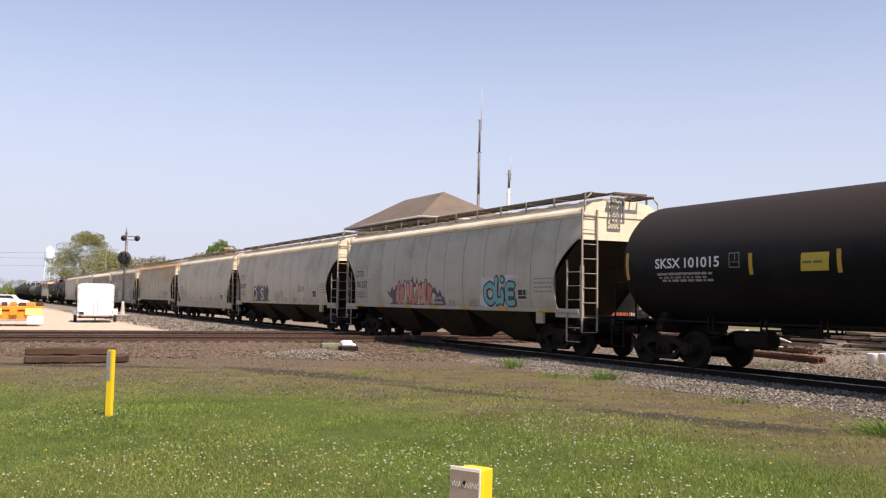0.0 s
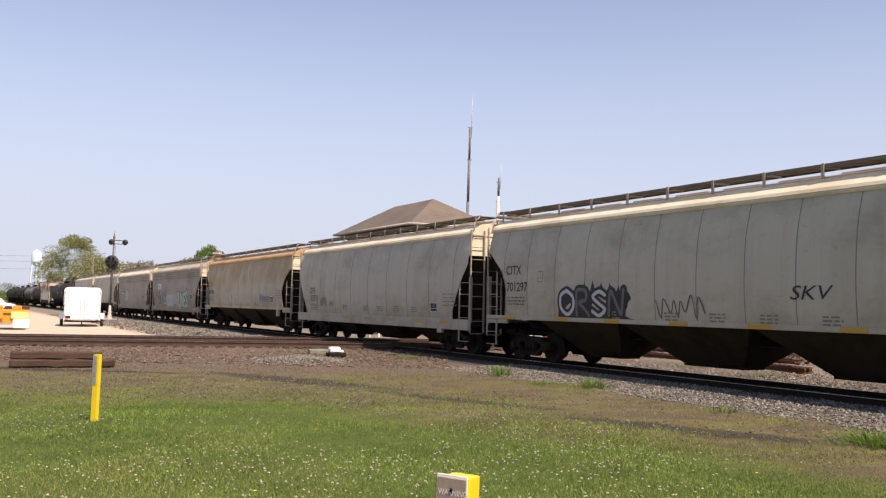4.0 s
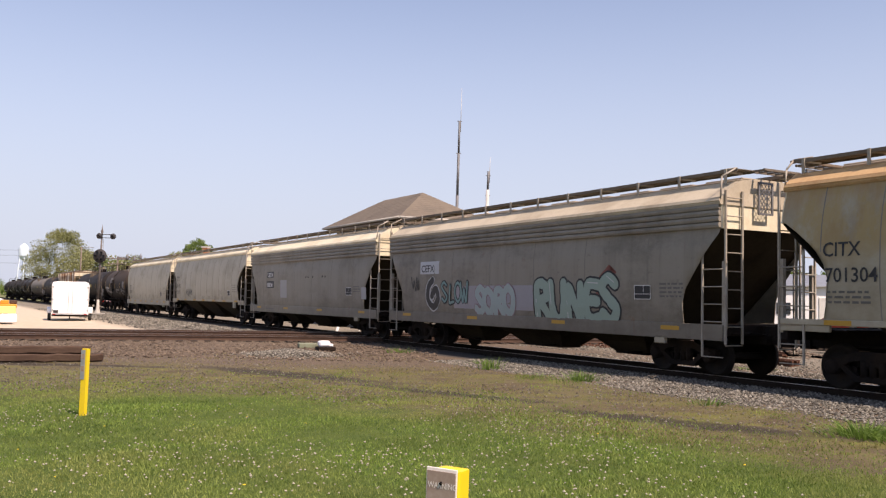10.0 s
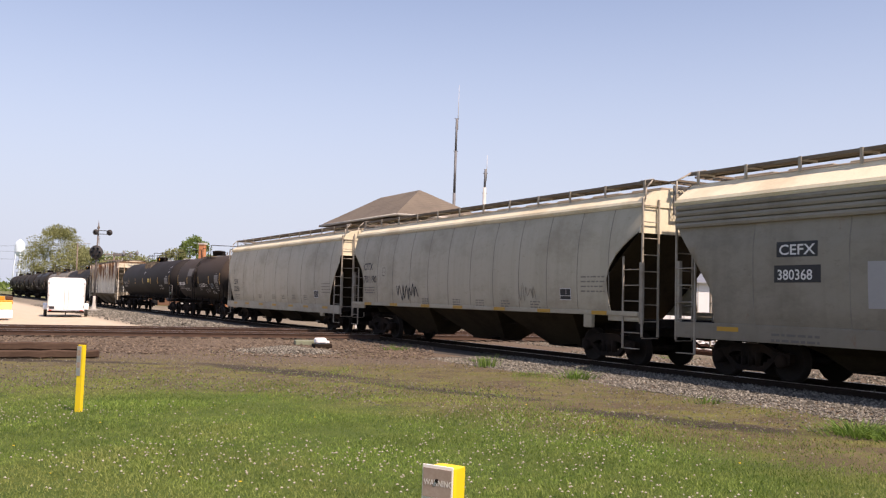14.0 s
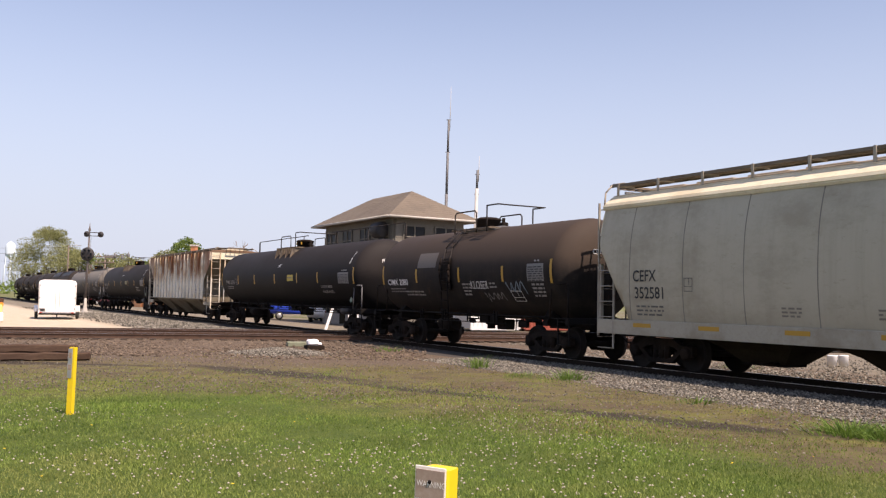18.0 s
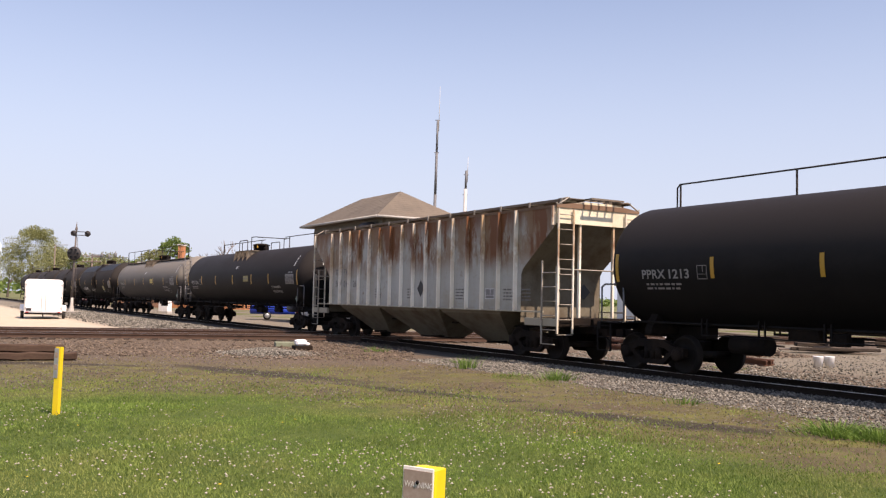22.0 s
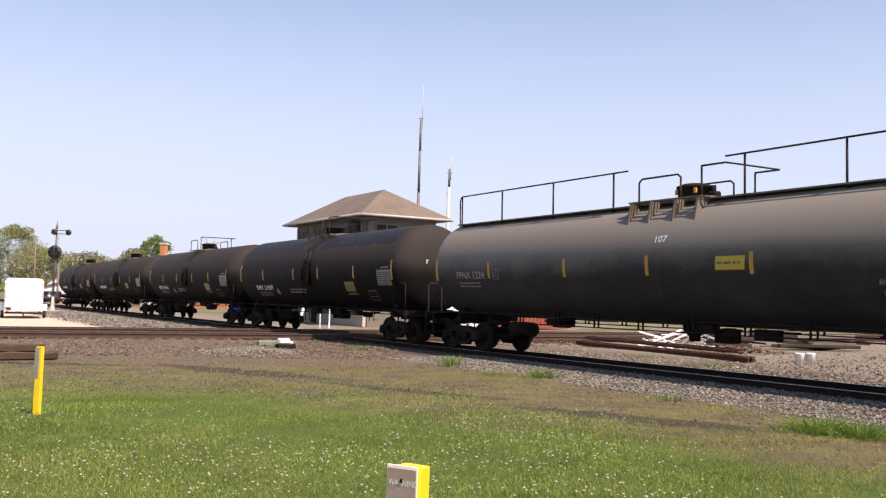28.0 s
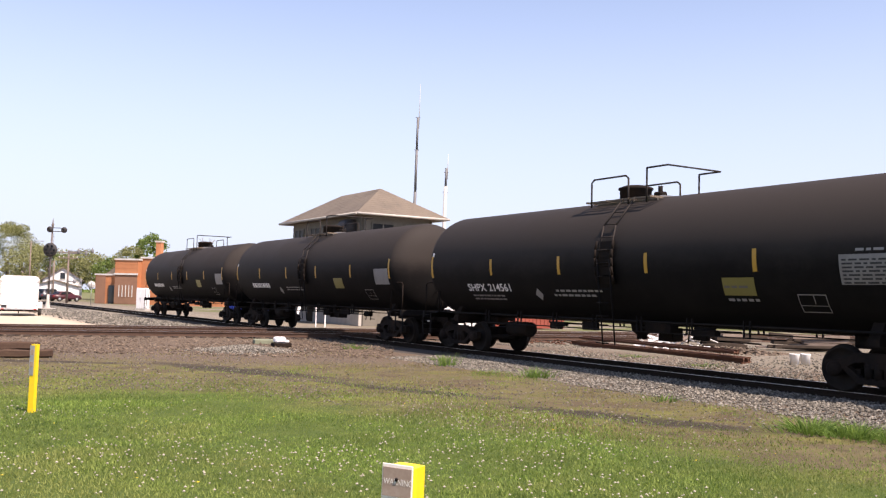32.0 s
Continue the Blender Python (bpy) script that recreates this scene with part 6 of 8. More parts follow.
def water_tower():
    t = thing("water_tower", "pale blue and white water tower on thin legs, far off", "water tower", Matrix.Translation(at_view(-0.4342, 700)))
    pale = worn("pale_blue_tank_paint", (0.62, 0.72, 0.78), (0.50, 0.60, 0.66), 0.5, 0, 0.1, 1, 0.3)
    bm = bmesh.new()
    lathe(bm, [(26, 0), (26.8, 2.2), (28.2, 3.4), (30, 3.7), (35.5, 3.7), (37.5, 2.6), (38.8, 0.8), (39.6, 0)], (0, 0, 0), (0, 0, 1), 24)
    part("tank", bm, pale, t, "pale rounded tank")
    bm = bmesh.new()
    lathe(bm, [(29.4, 3.8), (29.4, 4.3), (29.6, 4.3), (29.6, 3.8)], (0, 0, 0), (0, 0, 1), 24)
    part("balcony", bm, pale, t)
    for k in range(6):
        a = math.pi * k / 3
        bm = bmesh.new()
        tube(bm, (5.4 * math.cos(a), 5.4 * math.sin(a), 0), (3.5 * math.cos(a), 3.5 * math.sin(a), 29), 0.28, 6)
        part("leg", bm, pale, t)
    bm = bmesh.new()
    tube(bm, (0, 0, 0), (0, 0, 26.5), 0.6, 8)
    part("riser", bm, pale, t)


water_tower()


# ---- brick hall ----
def brick_hall():
    t = thing("brick_hall", "orange brick hall with stepped flat roofs and a chimney", "building", Matrix.Translation((-28.6, 119, 0)) @ pose(0, 0, 0, 0, 0, -14))
    cap = M["trim"]

    def block(x0, x1, y0, y1, h, name="wall"):
        bm = bmesh.new()
        box(bm, ((x0 + x1) / 2, (y0 + y1) / 2, h / 2), (x1 - x0, y1 - y0, h))
        w = part(name, bm, M["brick"], t, "orange-red brick wall")
        bm = bmesh.new()
        box(bm, ((x0 + x1) / 2, (y0 + y1) / 2, h + 0.1), (x1 - x0 + 0.24, y1 - y0 + 0.24, 0.22))
        part("coping", bm, cap, t, "pale stone coping")
        # brick courses stand a little proud in pairs
        for k in range(int(h / 0.6)):
            bm = bmesh.new()
            box(bm, ((x0 + x1) / 2, y0 - 0.012, 0.45 + 0.6 * k), (x1 - x0, 0.01, 0.10))
            part("brick_course", bm, M["brick"], w)
        return w
    block(-8.6, -5.6, 0.6, 8, 3.7)
    block(-5.6, -2.4, 0, 9, 5.7)
    block(-2.4, 2.8, 0.9, 12, 6.0)
    block(2.8, 9.5, -0.4, 13, 6.5)
    bm = bmesh.new()
    box(bm, (-4.0, -0.1, 3.9), (3.3, 0.2, 0.22))
    part("belt_course", bm, cap, t, "pale belt course")
    bm = bmesh.new()
    box(bm, (-6.25, 0.5, 1.2), (0.85, 0.24, 2.4))
    part("door", bm, M["glass"], t, "dark doorway")
    bm = bmesh.new()
    box(bm, (-4.0, -0.04, 1.9), (3.1, 0.08, 3.7))
    part("lower_wall", bm, worn("brown_and_shaded_brick", (0.25, 0.135, 0.085), (0.18, 0.10, 0.065), 0.85, 0, 0.6, 9, 0.5, 0.3), t, "brown brick infill below the belt course")
    # brown panel paints the shade of the wing's turned brick face
    bm = bmesh.new()
    box(bm, (-7.9, 0.55, 1.8), (1.4, 0.12, 3.5))
    part("lower_wall", bm, bpy.data.materials["brown_and_shaded_brick"], t, "brown panel for the shaded brick face beside the doorway")
    for k in range(5):
        bm = bmesh.new()
        box(bm, (-4.9 + 0.46 * k, -0.06, 1.7), (0.10, 0.16, 1.5))
        part("window_slit", bm, M["trim"], t, "narrow pale window strip")
    for x in (4.2, 6.0, 7.8):
        bm = bmesh.new()
        y = 0.9 if x < 2.8 else -0.4
        box(bm, (x, y - 0.05, 2.3), (0.9, 0.12, 1.7))
        w = part("window", bm, M["glass"], t, "dark window")
        bm = bmesh.new()
        box(bm, (x, y - 0.1, 1.38), (1.1, 0.2, 0.12))
        part("sill", bm, cap, w)
    bm = bmesh.new()
    box(bm, (-2.6, 6, 7.1), (0.75, 0.75, 2.8), bevel=0.03)
    ch = part("chimney", bm, M["brick"], t, "orange brick chimney")
    bm = bmesh.new()
    box(bm, (-2.6, 6, 8.5), (0.95, 0.95, 0.22))
    part("chimney_cap", bm, M["concrete"], ch)
    bm = bmesh.new()
    slab(bm, [(-8.9, 3.8), (-5.4, 3.8), (-7.1, 5.0)], 1, 3.0, 8.2)
    part("gable_roof", bm, M["shingle"], t, "small brown gable")
    return t


brick_hall()


def gable_house(at, turn, w, d, h, ridge, label, wall, seed):
    t = thing("house", label, "house", Matrix.Translation(at) @ pose(0, 0, 0, 0, 0, turn), group="houses at the town edge")
    bm = bmesh.new()
    slab(bm, [(-w / 2, 0), (w / 2, 0), (w / 2, h), (0, ridge), (-w / 2, h)], 1, 0, d)
    part("wall", bm, wall, t)
    for s in (-1, 1):
        bm = bmesh.new()
        nx = (ridge - h)
        slab(bm, [(0, ridge + 0.02), (s * (w / 2 + 0.4), h - nx * 0.8 / w + 0.02), (s * (w / 2 + 0.4), h - nx * 0.8 / w + 0.16), (0, ridge + 0.18)], 1, -0.35, d + 0.35)
        part("roof_side", bm, M["shingle"], t, "brown shingle roof slope")
    for x, z in ((-w * 0.22, h * 0.55), (w * 0.22, h * 0.55), (0, (h + ridge) / 2 - 0.3)) if h > 2.2 else ((-w * 0.2, 0.95),):
        bm = bmesh.new()
        box(bm, (x, -0.03, z), (0.8, 0.1, 1.1))
        win = part("window", bm, M["glass"], t, "dark window")
        bm = bmesh.new()
        box(bm, (x, -0.06, z - 0.6), (1.0, 0.16, 0.1))
        part("sill", bm, M["trim"], win)
    return t


gable_house((-55.0, 163, 0), 18, 6.4, 9, 3.3, 5.4, "white gabled house with a brown roof", M["house"], 1)
gable_house((-53.2, 154, 0), 20, 7.6, 7, 2.1, 3.1, "low white garage with a shallow roof", M["house"], 2)
gable_house((-72.0, 190, 0), -60, 7.0, 10, 2.8, 5.0, "low house with a broad brown roof", M["house"], 3)


# ---- parked vehicles ----
def car_body_mesh(kind):
    """Half-profile of a car: (along, up); nose at +x."""
    if kind == "suv":
        pr = [(-2.2, 0.35), (-2.25, 0.9), (-2.1, 1.0), (-1.95, 1.62), (-1.7, 1.74), (0.35, 1.72), (0.95, 1.12), (2.0, 0.98), (2.2, 0.75), (2.2, 0.35)]
    elif kind == "pickup":
        pr = [(-2.7, 0.45), (-2.7, 1.08), (-0.75, 1.08), (-0.6, 1.72), (-0.4, 1.82), (0.75, 1.80), (1.3, 1.18), (2.5, 1.05), (2.65, 0.8), (2.65, 0.45)]
    else:
        pr = [(-2.2, 0.3), (-2.25, 0.8), (-2.1, 0.95), (-1.5, 1.02), (-0.85, 1.42), (0.3, 1.44), (1.1, 0.98), (2.0, 0.85), (2.2, 0.6), (2.2, 0.3)]
    bm = bmesh.new()
    slab(bm, pr, 1, -0.86, 0.86)
    for v in bm.verts:
        if v.co.z > 1.0:
            v.co.y *= 0.84
    bmesh.ops.bevel(bm, geom=list(bm.edges), offset=0.05, segments=2, affect="EDGES")
    return bm, pr


def parked_car(at, turn, kind, paint, label):
    t = thing("parked_" + ("car" if kind == "sedan" else kind), label, "car", Matrix.Translation(at) @ pose(0, 0, 0, 0, 0, turn), group="parked vehicles")
    bm, pr = car_body_mesh(kind)
    for f in bm.faces:
        f.smooth = True
    part("body", bm, paint, t)
    top = max(z for _, z in pr)
    for s in (-1, 1):
        bm = bmesh.new()
        xa, xb = {"sedan": (-1.2, 0.75), "suv": (-1.8, 0.6), "pickup": (-0.5, 0.95)}[kind]
        slab(bm, [(xa, top - 0.42), (xb, top - 0.42), (xb - 0.42, top - 0.1), (xa + 0.25, top - 0.1)], 1, s * 0.765, s * 0.80)
        part("side_window", bm, M["glass"], t, "dark side window")
        for x in (-1.4, 1.4):
            bm = bmesh.new()
            lathe(bm, [(-0.1, 0), (-0.1, 0.31), (0.1, 0.31), (0.1, 0)], (x, s * 0.78, 0.32), (0, 1, 0), 16)
            w = part("wheel", bm, M["rubber"], t)
            bm = bmesh.new()
            lathe(bm, [(0, 0.19), (s * 0.02, 0.17), (s * 0.02, 0)], (x, s * 0.885, 0.32), (0, 1, 0), 12)
            part("rim", bm, M["galv"], w)
        for x, m in ((-2.2, M["red"]), (2.15, M["trim"])):
            bm = bmesh.new()
            box(bm, (x, s * 0.62, 0.75), (0.12, 0.26, 0.14), bevel=0.02)
            part("lamp", bm, m, t)
    bm = bmesh.new()
    xe = {"sedan": -1.35, "suv": -2.06, "pickup": -0.72}[kind]
    box(bm, (xe, 0, top - 0.3), (0.08, 1.25, 0.32), pose(0, 0, 0, 0, 20 if kind == "suv" else 35).to_3x3())
    part("rear_window", bm, M["glass"], t)
    return t


MAROON = plain("maroon_car_paint", (0.06, 0.011, 0.014), 0.35)
BLUE = plain("bright_blue_car_paint", (0.02, 0.06, 0.42), 0.3)
SLATE = plain("slate_blue_car_paint", (0.045, 0.05, 0.062), 0.3)
WHITE_CAR = plain("white_car_paint", (0.78, 0.78, 0.78), 0.3)
RED_CAR = plain("red_machine_paint", (0.42, 0.045, 0.03), 0.4)
parked_car(at_view(-0.3837, 172), 58, "suv", MAROON, "maroon family car parked by the white garage")
parked_car(at_view(-0.361, 152), 70, "sedan", SLATE, "slate blue saloon parked by the white garage")
parked_car(at_view(-0.349, 146), 62, "suv", SLATE, "dark grey family car parked in the yard")
parked_car(at_view(-0.3345, 132), 55, "sedan", MAROON, "dark red saloon parked beside the brick hall")
parked_car((-8.6, 70.5, 0), 8, "pickup", BLUE, "bright blue pickup parked behind the tower")
parked_car((-6.0, 66.5, 0), 80, "suv", WHITE_CAR, "white family car parked behind the tower")
parked_car((30.5, 62, 0), 10, "pickup", RED_CAR, "red pickup parked beyond the line")
parked_car(at_view(-0.475, 118), 10, "suv", WHITE_CAR, "white family car on the far road")

# ---- beyond the line to the right ----
def shipping_container(at, turn, paint, label, l=6.0):
    t = thing("shipping_container", label, "container", Matrix.Translation(at) @ pose(0, 0, 0, 0, 0, turn), group="containers")
    bm = bmesh.new()
    box(bm, (0, 0, 1.4), (l - 0.1, 2.3, 2.5))
    part("shell", bm, paint, t)
    n = int(l / 0.28)
    for k in range(n):
        bm = bmesh.new()
        x = -l / 2 + 0.2 + (l - 0.4) * k / (n - 1)
        slab(bm, [(x - 0.07, -1.15), (x - 0.04, -1.19), (x + 0.04, -1.19), (x + 0.07, -1.15)], 2, 0.25, 2.55)
        part("corrugation", bm, paint, t)
    for sx in (-1, 1):
        for sy in (-1, 1):
            bm = bmesh.new()
            box(bm, (sx * l / 2, sy * 1.15, 1.4), (0.16, 0.16, 2.6))
            part("corner_post", bm, paint, t)
    for z in (0.15, 2.62):
        bm = bmesh.new()
        box(bm, (0, -1.18, z), (l, 0.12, 0.16))
        part("edge_rail", bm, paint, t)
    return t


RUST_RED = worn("rust_red_container_paint", (0.27, 0.065, 0.042), (0.18, 0.05, 0.035), 0.6, 0, 0.8, 12, 0.5)
shipping_container((8.8, 56.5, 0), 24, RUST_RED, "rust red corrugated shipping container", 5.2)
shipping_container((4.6, 54.3, 0), 24, worn("off_white_container_paint", (0.66, 0.66, 0.65), (0.5, 0.49, 0.47), 0.6, 0, 0.8, 12, 0.4), "off-white corrugated shipping container", 3.2)


def low_shed(at, turn, w, d, h, label):
    t = thing("long_shed", label, "shed", Matrix.Translation(at) @ pose(0, 0, 0, 0, 0, turn), group="sheds beyond the line")
    bm = bmesh.new()
    box(bm, (0, d / 2, h / 2), (w, d, h))
    part("wall", bm, M["house"], t, "white panelled wall")
    bm = bmesh.new()
    slab(bm, [(-0.4, h), (d / 2, h + 1.1), (d + 0.4, h), (d + 0.4, h + 0.12), (d / 2, h + 1.24), (-0.4, h + 0.12)], 0, -w / 2 - 0.3, w / 2 + 0.3)
    part("roof", bm, M["galv"], t, "grey metal roof")
    n = int(w / 4)
    for k in range(n):
        x = -w / 2 + (k + 0.5) * w / n
        bm = bmesh.new()
        box(bm, (x, -0.03, 1.35 if k % 2 else 1.7), (2.4 if k % 2 else 1.2, 0.1, 2.6 if k % 2 else 1.0))
        part("door" if k % 2 else "window", bm, M["trim"] if k % 2 else M["glass"], t)
    for k in range(int(w / 1.2)):
        bm = bmesh.new()
        box(bm, (-w / 2 + 1.2 * k, -0.02, h / 2), (0.06, 0.06, h))
        part("panel_seam", bm, M["trim"], t)
    return t


low_shed((38, 78, 0), -4, 34, 10, 3.6, "long white panelled shed with a metal roof")
low_shed((9, 96, 0), 0, 22, 9, 3.2, "long white panelled shed with a metal roof")


# ---- poles, wires, cabinet, sign ----
def utility_pole(at, h, label, arms=1, lamp=False, turn=0):
    t = thing("street_lamp" if lamp else "utility_pole", label, "lamp" if lamp else "pole", Matrix.Translation(at) @ pose(0, 0, 0, 0, 0, turn))
    bm = bmesh.new()
    tube(bm, (0, 0, 0), (0, 0, h), 0.16, 8, 0.10)
    part("pole", bm, M["twig"], t)
    for k in range(arms):
        bm = bmesh.new()
        box(bm, (0, -0.1, h - 0.3 - 0.7 * k), (2.4, 0.1, 0.12))
        arm = part("cross_arm", bm, M["twig"], t)
        for x in (-1.1, -0.6, 0.6, 1.1):
            bm = bmesh.new()
            lathe(bm, [(0, 0.04), (0.1, 0.06), (0.2, 0.03), (0.2, 0)], (x, -0.1, h - 0.24 - 0.7 * k), (0, 0, 1), 8)
            part("insulator", bm, M["trim"], arm)
    if lamp:
        bm = bmesh.new()
        pipe(bm, [(0, 0, h - 0.4), (0.6, 0, h - 0.1), (1.6, 0, h)], 0.05)
        box(bm, (1.85, 0, h - 0.03), (0.6, 0.2, 0.14), bevel=0.03)
        part("lamp_arm", bm, M["galv"], t, "grey arm with a lamp head")
    return t


utility_pole(at_view(-0.3322, 118), 6.7, "grey timber pole with cross-arms and switchgear", 2)
p = thing("pole_transformer", "grey transformers and switchgear on a timber pole", "transformer", Matrix.Translation(at_view(-0.3322, 118)))
for k, (x, z) in enumerate(((1.3, 6.2), (2.2, 6.0), (3.0, 6.3), (0.9, 2.4), (1.7, 2.5))):
    bm = bmesh.new()
    lathe(bm, [(0, 0), (0, 0.14), (0.1, 0.17), (0.45, 0.17), (0.5, 0.06), (0.7, 0.05), (0.7, 0)], (x, -0.2, z + 0.1), (0, 0, 1), 10)
    box(bm, (x / 2, -0.1, z + 0.3), (x, 0.08, 0.08))
    part("tank", bm, M["mast_grey"], p)
utility_pole(at_view(-0.3721, 158), 9.8, "grey timber street lamp with a short arm", 0, True)
utility_pole(at_view(-0.347, 140), 6.0, "plain grey timber pole", 0)
far_pole = utility_pole(at_view(-0.50, 172), 9.6, "grey timber pole with cross-arms", 2)
w = thing("overhead_wires", "thin dark overhead wires between poles", "wires")
for k, z in enumerate((6.9, 6.2, 5.2)):
    bm = bmesh.new()
    a, b = at_view(-0.3721, 158, z * 1.38), at_view(-0.56, 175, z * 1.38 + 0.8)
    pts = [a.lerp(b, i / 10) - Vector((0, 0, 0.5 * (1 - (i / 5 - 1) ** 2))) for i in range(11)]
    pipe(bm, pts, 0.02, 4)
    part("wire", bm, M["signal"], w)

t = thing("relay_cabinet", "white steel relay cabinet beside the line", "cabinet", Matrix.Translation((-21.3, 84.5, 0)) @ pose(0, 0, 0, 0, 0, -20))
bm = bmesh.new()
box(bm, (0, 0, 1.1), (0.95, 0.7, 1.9), bevel=0.03)
part("case", bm, M["van"], t)
bm = bmesh.new()
box(bm, (0, 0, 0.1), (1.0, 0.8, 0.2))
part("plinth", bm, M["concrete"], t)
for s in (-1, 1):
    bm = bmesh.new()
    box(bm, (s * 0.235, -0.36, 1.1), (0.45, 0.03, 1.7), bevel=0.006)
    d = part("door", bm, M["house"], t)
    bm = bmesh.new()
    box(bm, (s * 0.06, -0.39, 1.1), (0.03, 0.04, 0.16))
    part("handle", bm, M["galv"], d)

t = thing("road_sign", "round pale warning sign on a thin post", "road sign", Matrix.Translation(at_view(-0.3069, 104)) @ pose(0, 0, 0, 0, 0, 10))
bm = bmesh.new()
tube(bm, (0, 0, 0), (0, 0, 2.8), 0.04)
part("post", bm, M["galv"], t)
bm = bmesh.new()
lathe(bm, [(-0.01, 0), (-0.01, 0.42), (0.01, 0.42), (0.01, 0)], (0, -0.05, 2.3), (0, 1, 0), 20)
part("sign_face", bm, M["trim"], t, "round pale sign face")
bm = bmesh.new()
box(bm, (0, -0.066, 2.3), (0.06, 0.006, 0.7))
box(bm, (0, -0.066, 2.3), (0.7, 0.006, 0.06))
part("cross_mark", bm, M["mast_grey"], t, "dark cross")

# ---- scrap beyond the line: rail stack, rubble, pails ----
LINE_TURN = CAR_TURN + 180
def scrap_rails():
    t = thing("rail_stack", "low stack of rusty scrap rails lying along the line", "scrap rails", Matrix.Translation((9.95, 32.6, 0)) @ pose(0, 0, 0, 0, 0, math.degrees(math.atan2(-9.9, 3.4))))
    rnd = random.Random(2)
    me = bmesh.new()
    slab(me, RAIL_SECTION, 0, -4.7, 4.7)
    rail_me = mesh_of("scrap_rail", me, M["scrap_rust"])
    for k in range(7):
        layer = k // 5
        part("scrap_rail", rail_me, None, t, "", pose(rnd.uniform(-0.6, 0.6), -0.34 + 0.17 * (k % 5) + layer * 0.12, 0.175 + layer * 0.15, 90 if layer else 0, 0, rnd.uniform(-1.0, 1.0)))
    return t


scrap_rails()


def rubble(name, label, at, count, r, material, lo, hi, seed):
    def place(rnd, n):
        a, d = rnd.uniform(0, 2 * np.pi, n), np.sqrt(rnd.uniform(0, 1, n)) * r
        return np.stack([d * np.cos(a) * 1.6, d * np.sin(a), 0.02 + 0.30 * np.clip(1 - d / r, 0, 1) * rnd.uniform(0, 1, n)], 1)
    thing(name, label, "rubble", Matrix.Translation(at), kind="stuff", mesh=stones_mesh(name, count, place, material, lo, hi, seed))


rubble("white_rubble", "heap of broken white plaster and bricks", (11.7, 35.6, 0), 120, 1.1, M["house"], 0.05, 0.13, 3)
rubble("brown_rubble", "heap of brown scrap and spoil", (13.2, 33.0, 0), 420, 1.3, M["brown_stones"], 0.04, 0.12, 4)
rubble("red_scrap", "heap of red rusty scrap", (7.3, 37.9, 0), 90, 0.8, M["scrap_rust"], 0.03, 0.09, 5)
for k, (x, y) in enumerate(((13.0, 27.5), (13.4, 27.6), (11.0, 36.3))):
    t = thing("plastic_pail", "white plastic pail standing on gravel", "pail", pose(x, y, 0, 0, 0, 30 * k), group="white pails")
    bm = bmesh.new()
    lathe(bm, [(0, 0), (0, 0.13), (0.30, 0.15), (0.32, 0.16), (0.34, 0.16), (0.34, 0.15), (0.05, 0.12), (0.05, 0)], (0, 0, 0), (0, 0, 1), 18)
    part("pail_body", bm, M["van"], t)
    bm = bmesh.new()
    pipe(bm, [(0.155 * math.cos(a), 0.155 * math.sin(a) , 0.30 - 0.14 * math.sin(a)) for a in [math.pi * i / 6 for i in range(7)]], 0.004, 4)
    part("bail", bm, M["galv"], t)


def plank_heap(at, turn, n, seed):
    t = thing("timber_heap", "heap of weathered grey-brown planks and scrap beams", "timber", Matrix.Translation(at) @ pose(0, 0, 0, 0, 0, turn), group="timber heaps")
    rnd = random.Random(seed)
    for k in range(n):
        bm = bmesh.new()
        box(bm, (0, 0, 0), (rnd.uniform(1.6, 3.4), rnd.uniform(0.14, 0.28), rnd.uniform(0.05, 0.2)), bevel=0.01)
        part("beam", bm, M["tie"] if k % 3 else M["twig"], t, "", pose(rnd.uniform(-0.7, 0.7), rnd.uniform(-0.5, 0.5), 0.10 + 0.55 * k / n, rnd.uniform(-8, 8), rnd.uniform(-5, 5), rnd.uniform(-16, 16)))
    return t


plank_heap((14.6, 36.6, 0), 10, 12, 1)
plank_heap((17.6, 35.4, 0), -8, 10, 2)


def board_heap(at, n, seed):
    """Broken white boards lying over one another on a mound."""
    t = thing("board_heap", "heap of broken white painted boards and laths", "timber", Matrix.Translation(at), group="timber heaps")
    rnd = random.Random(seed)
    for k in range(n):
        bm = bmesh.new()
        box(bm, (0, 0, 0), (rnd.uniform(0.5, 1.6), rnd.uniform(0.07, 0.2), 0.03), bevel=0.004)
        part("board", bm, M["house"] if k % 4 else M["twig"], t, "", pose(rnd.gauss(0, 0.75), rnd.gauss(0, 0.5), 0.06 + 0.50 * k / n, rnd.uniform(-25, 25), rnd.uniform(-24, 24), rnd.uniform(0, 180)))
    return t


board_heap((11.6, 35.7, 0), 34, 4)


# ---- ballast, grit, grass ----
def line_stones(lo, hi, a0, a1, taper):
    def place(rnd, n):
        a = a0 + (a1 - a0) * rnd.uniform(0, 1, n) ** taper
        c = rnd.uniform(lo, hi, n)
        ac = np.abs(c)
        z = np.interp(ac, (0.0, 1.0, 1.75, 2.75, 4.6), (RAIL - 0.15, RAIL - 0.13, RAIL - 0.13, 0.025, 0.005))
        p = np.outer(a, np.array(ALONG)) + np.outer(c + LINE, np.array(ACROSS))
        p[:, 2] = z + rnd.uniform(-0.012, 0.012, n)
        return p
    return place


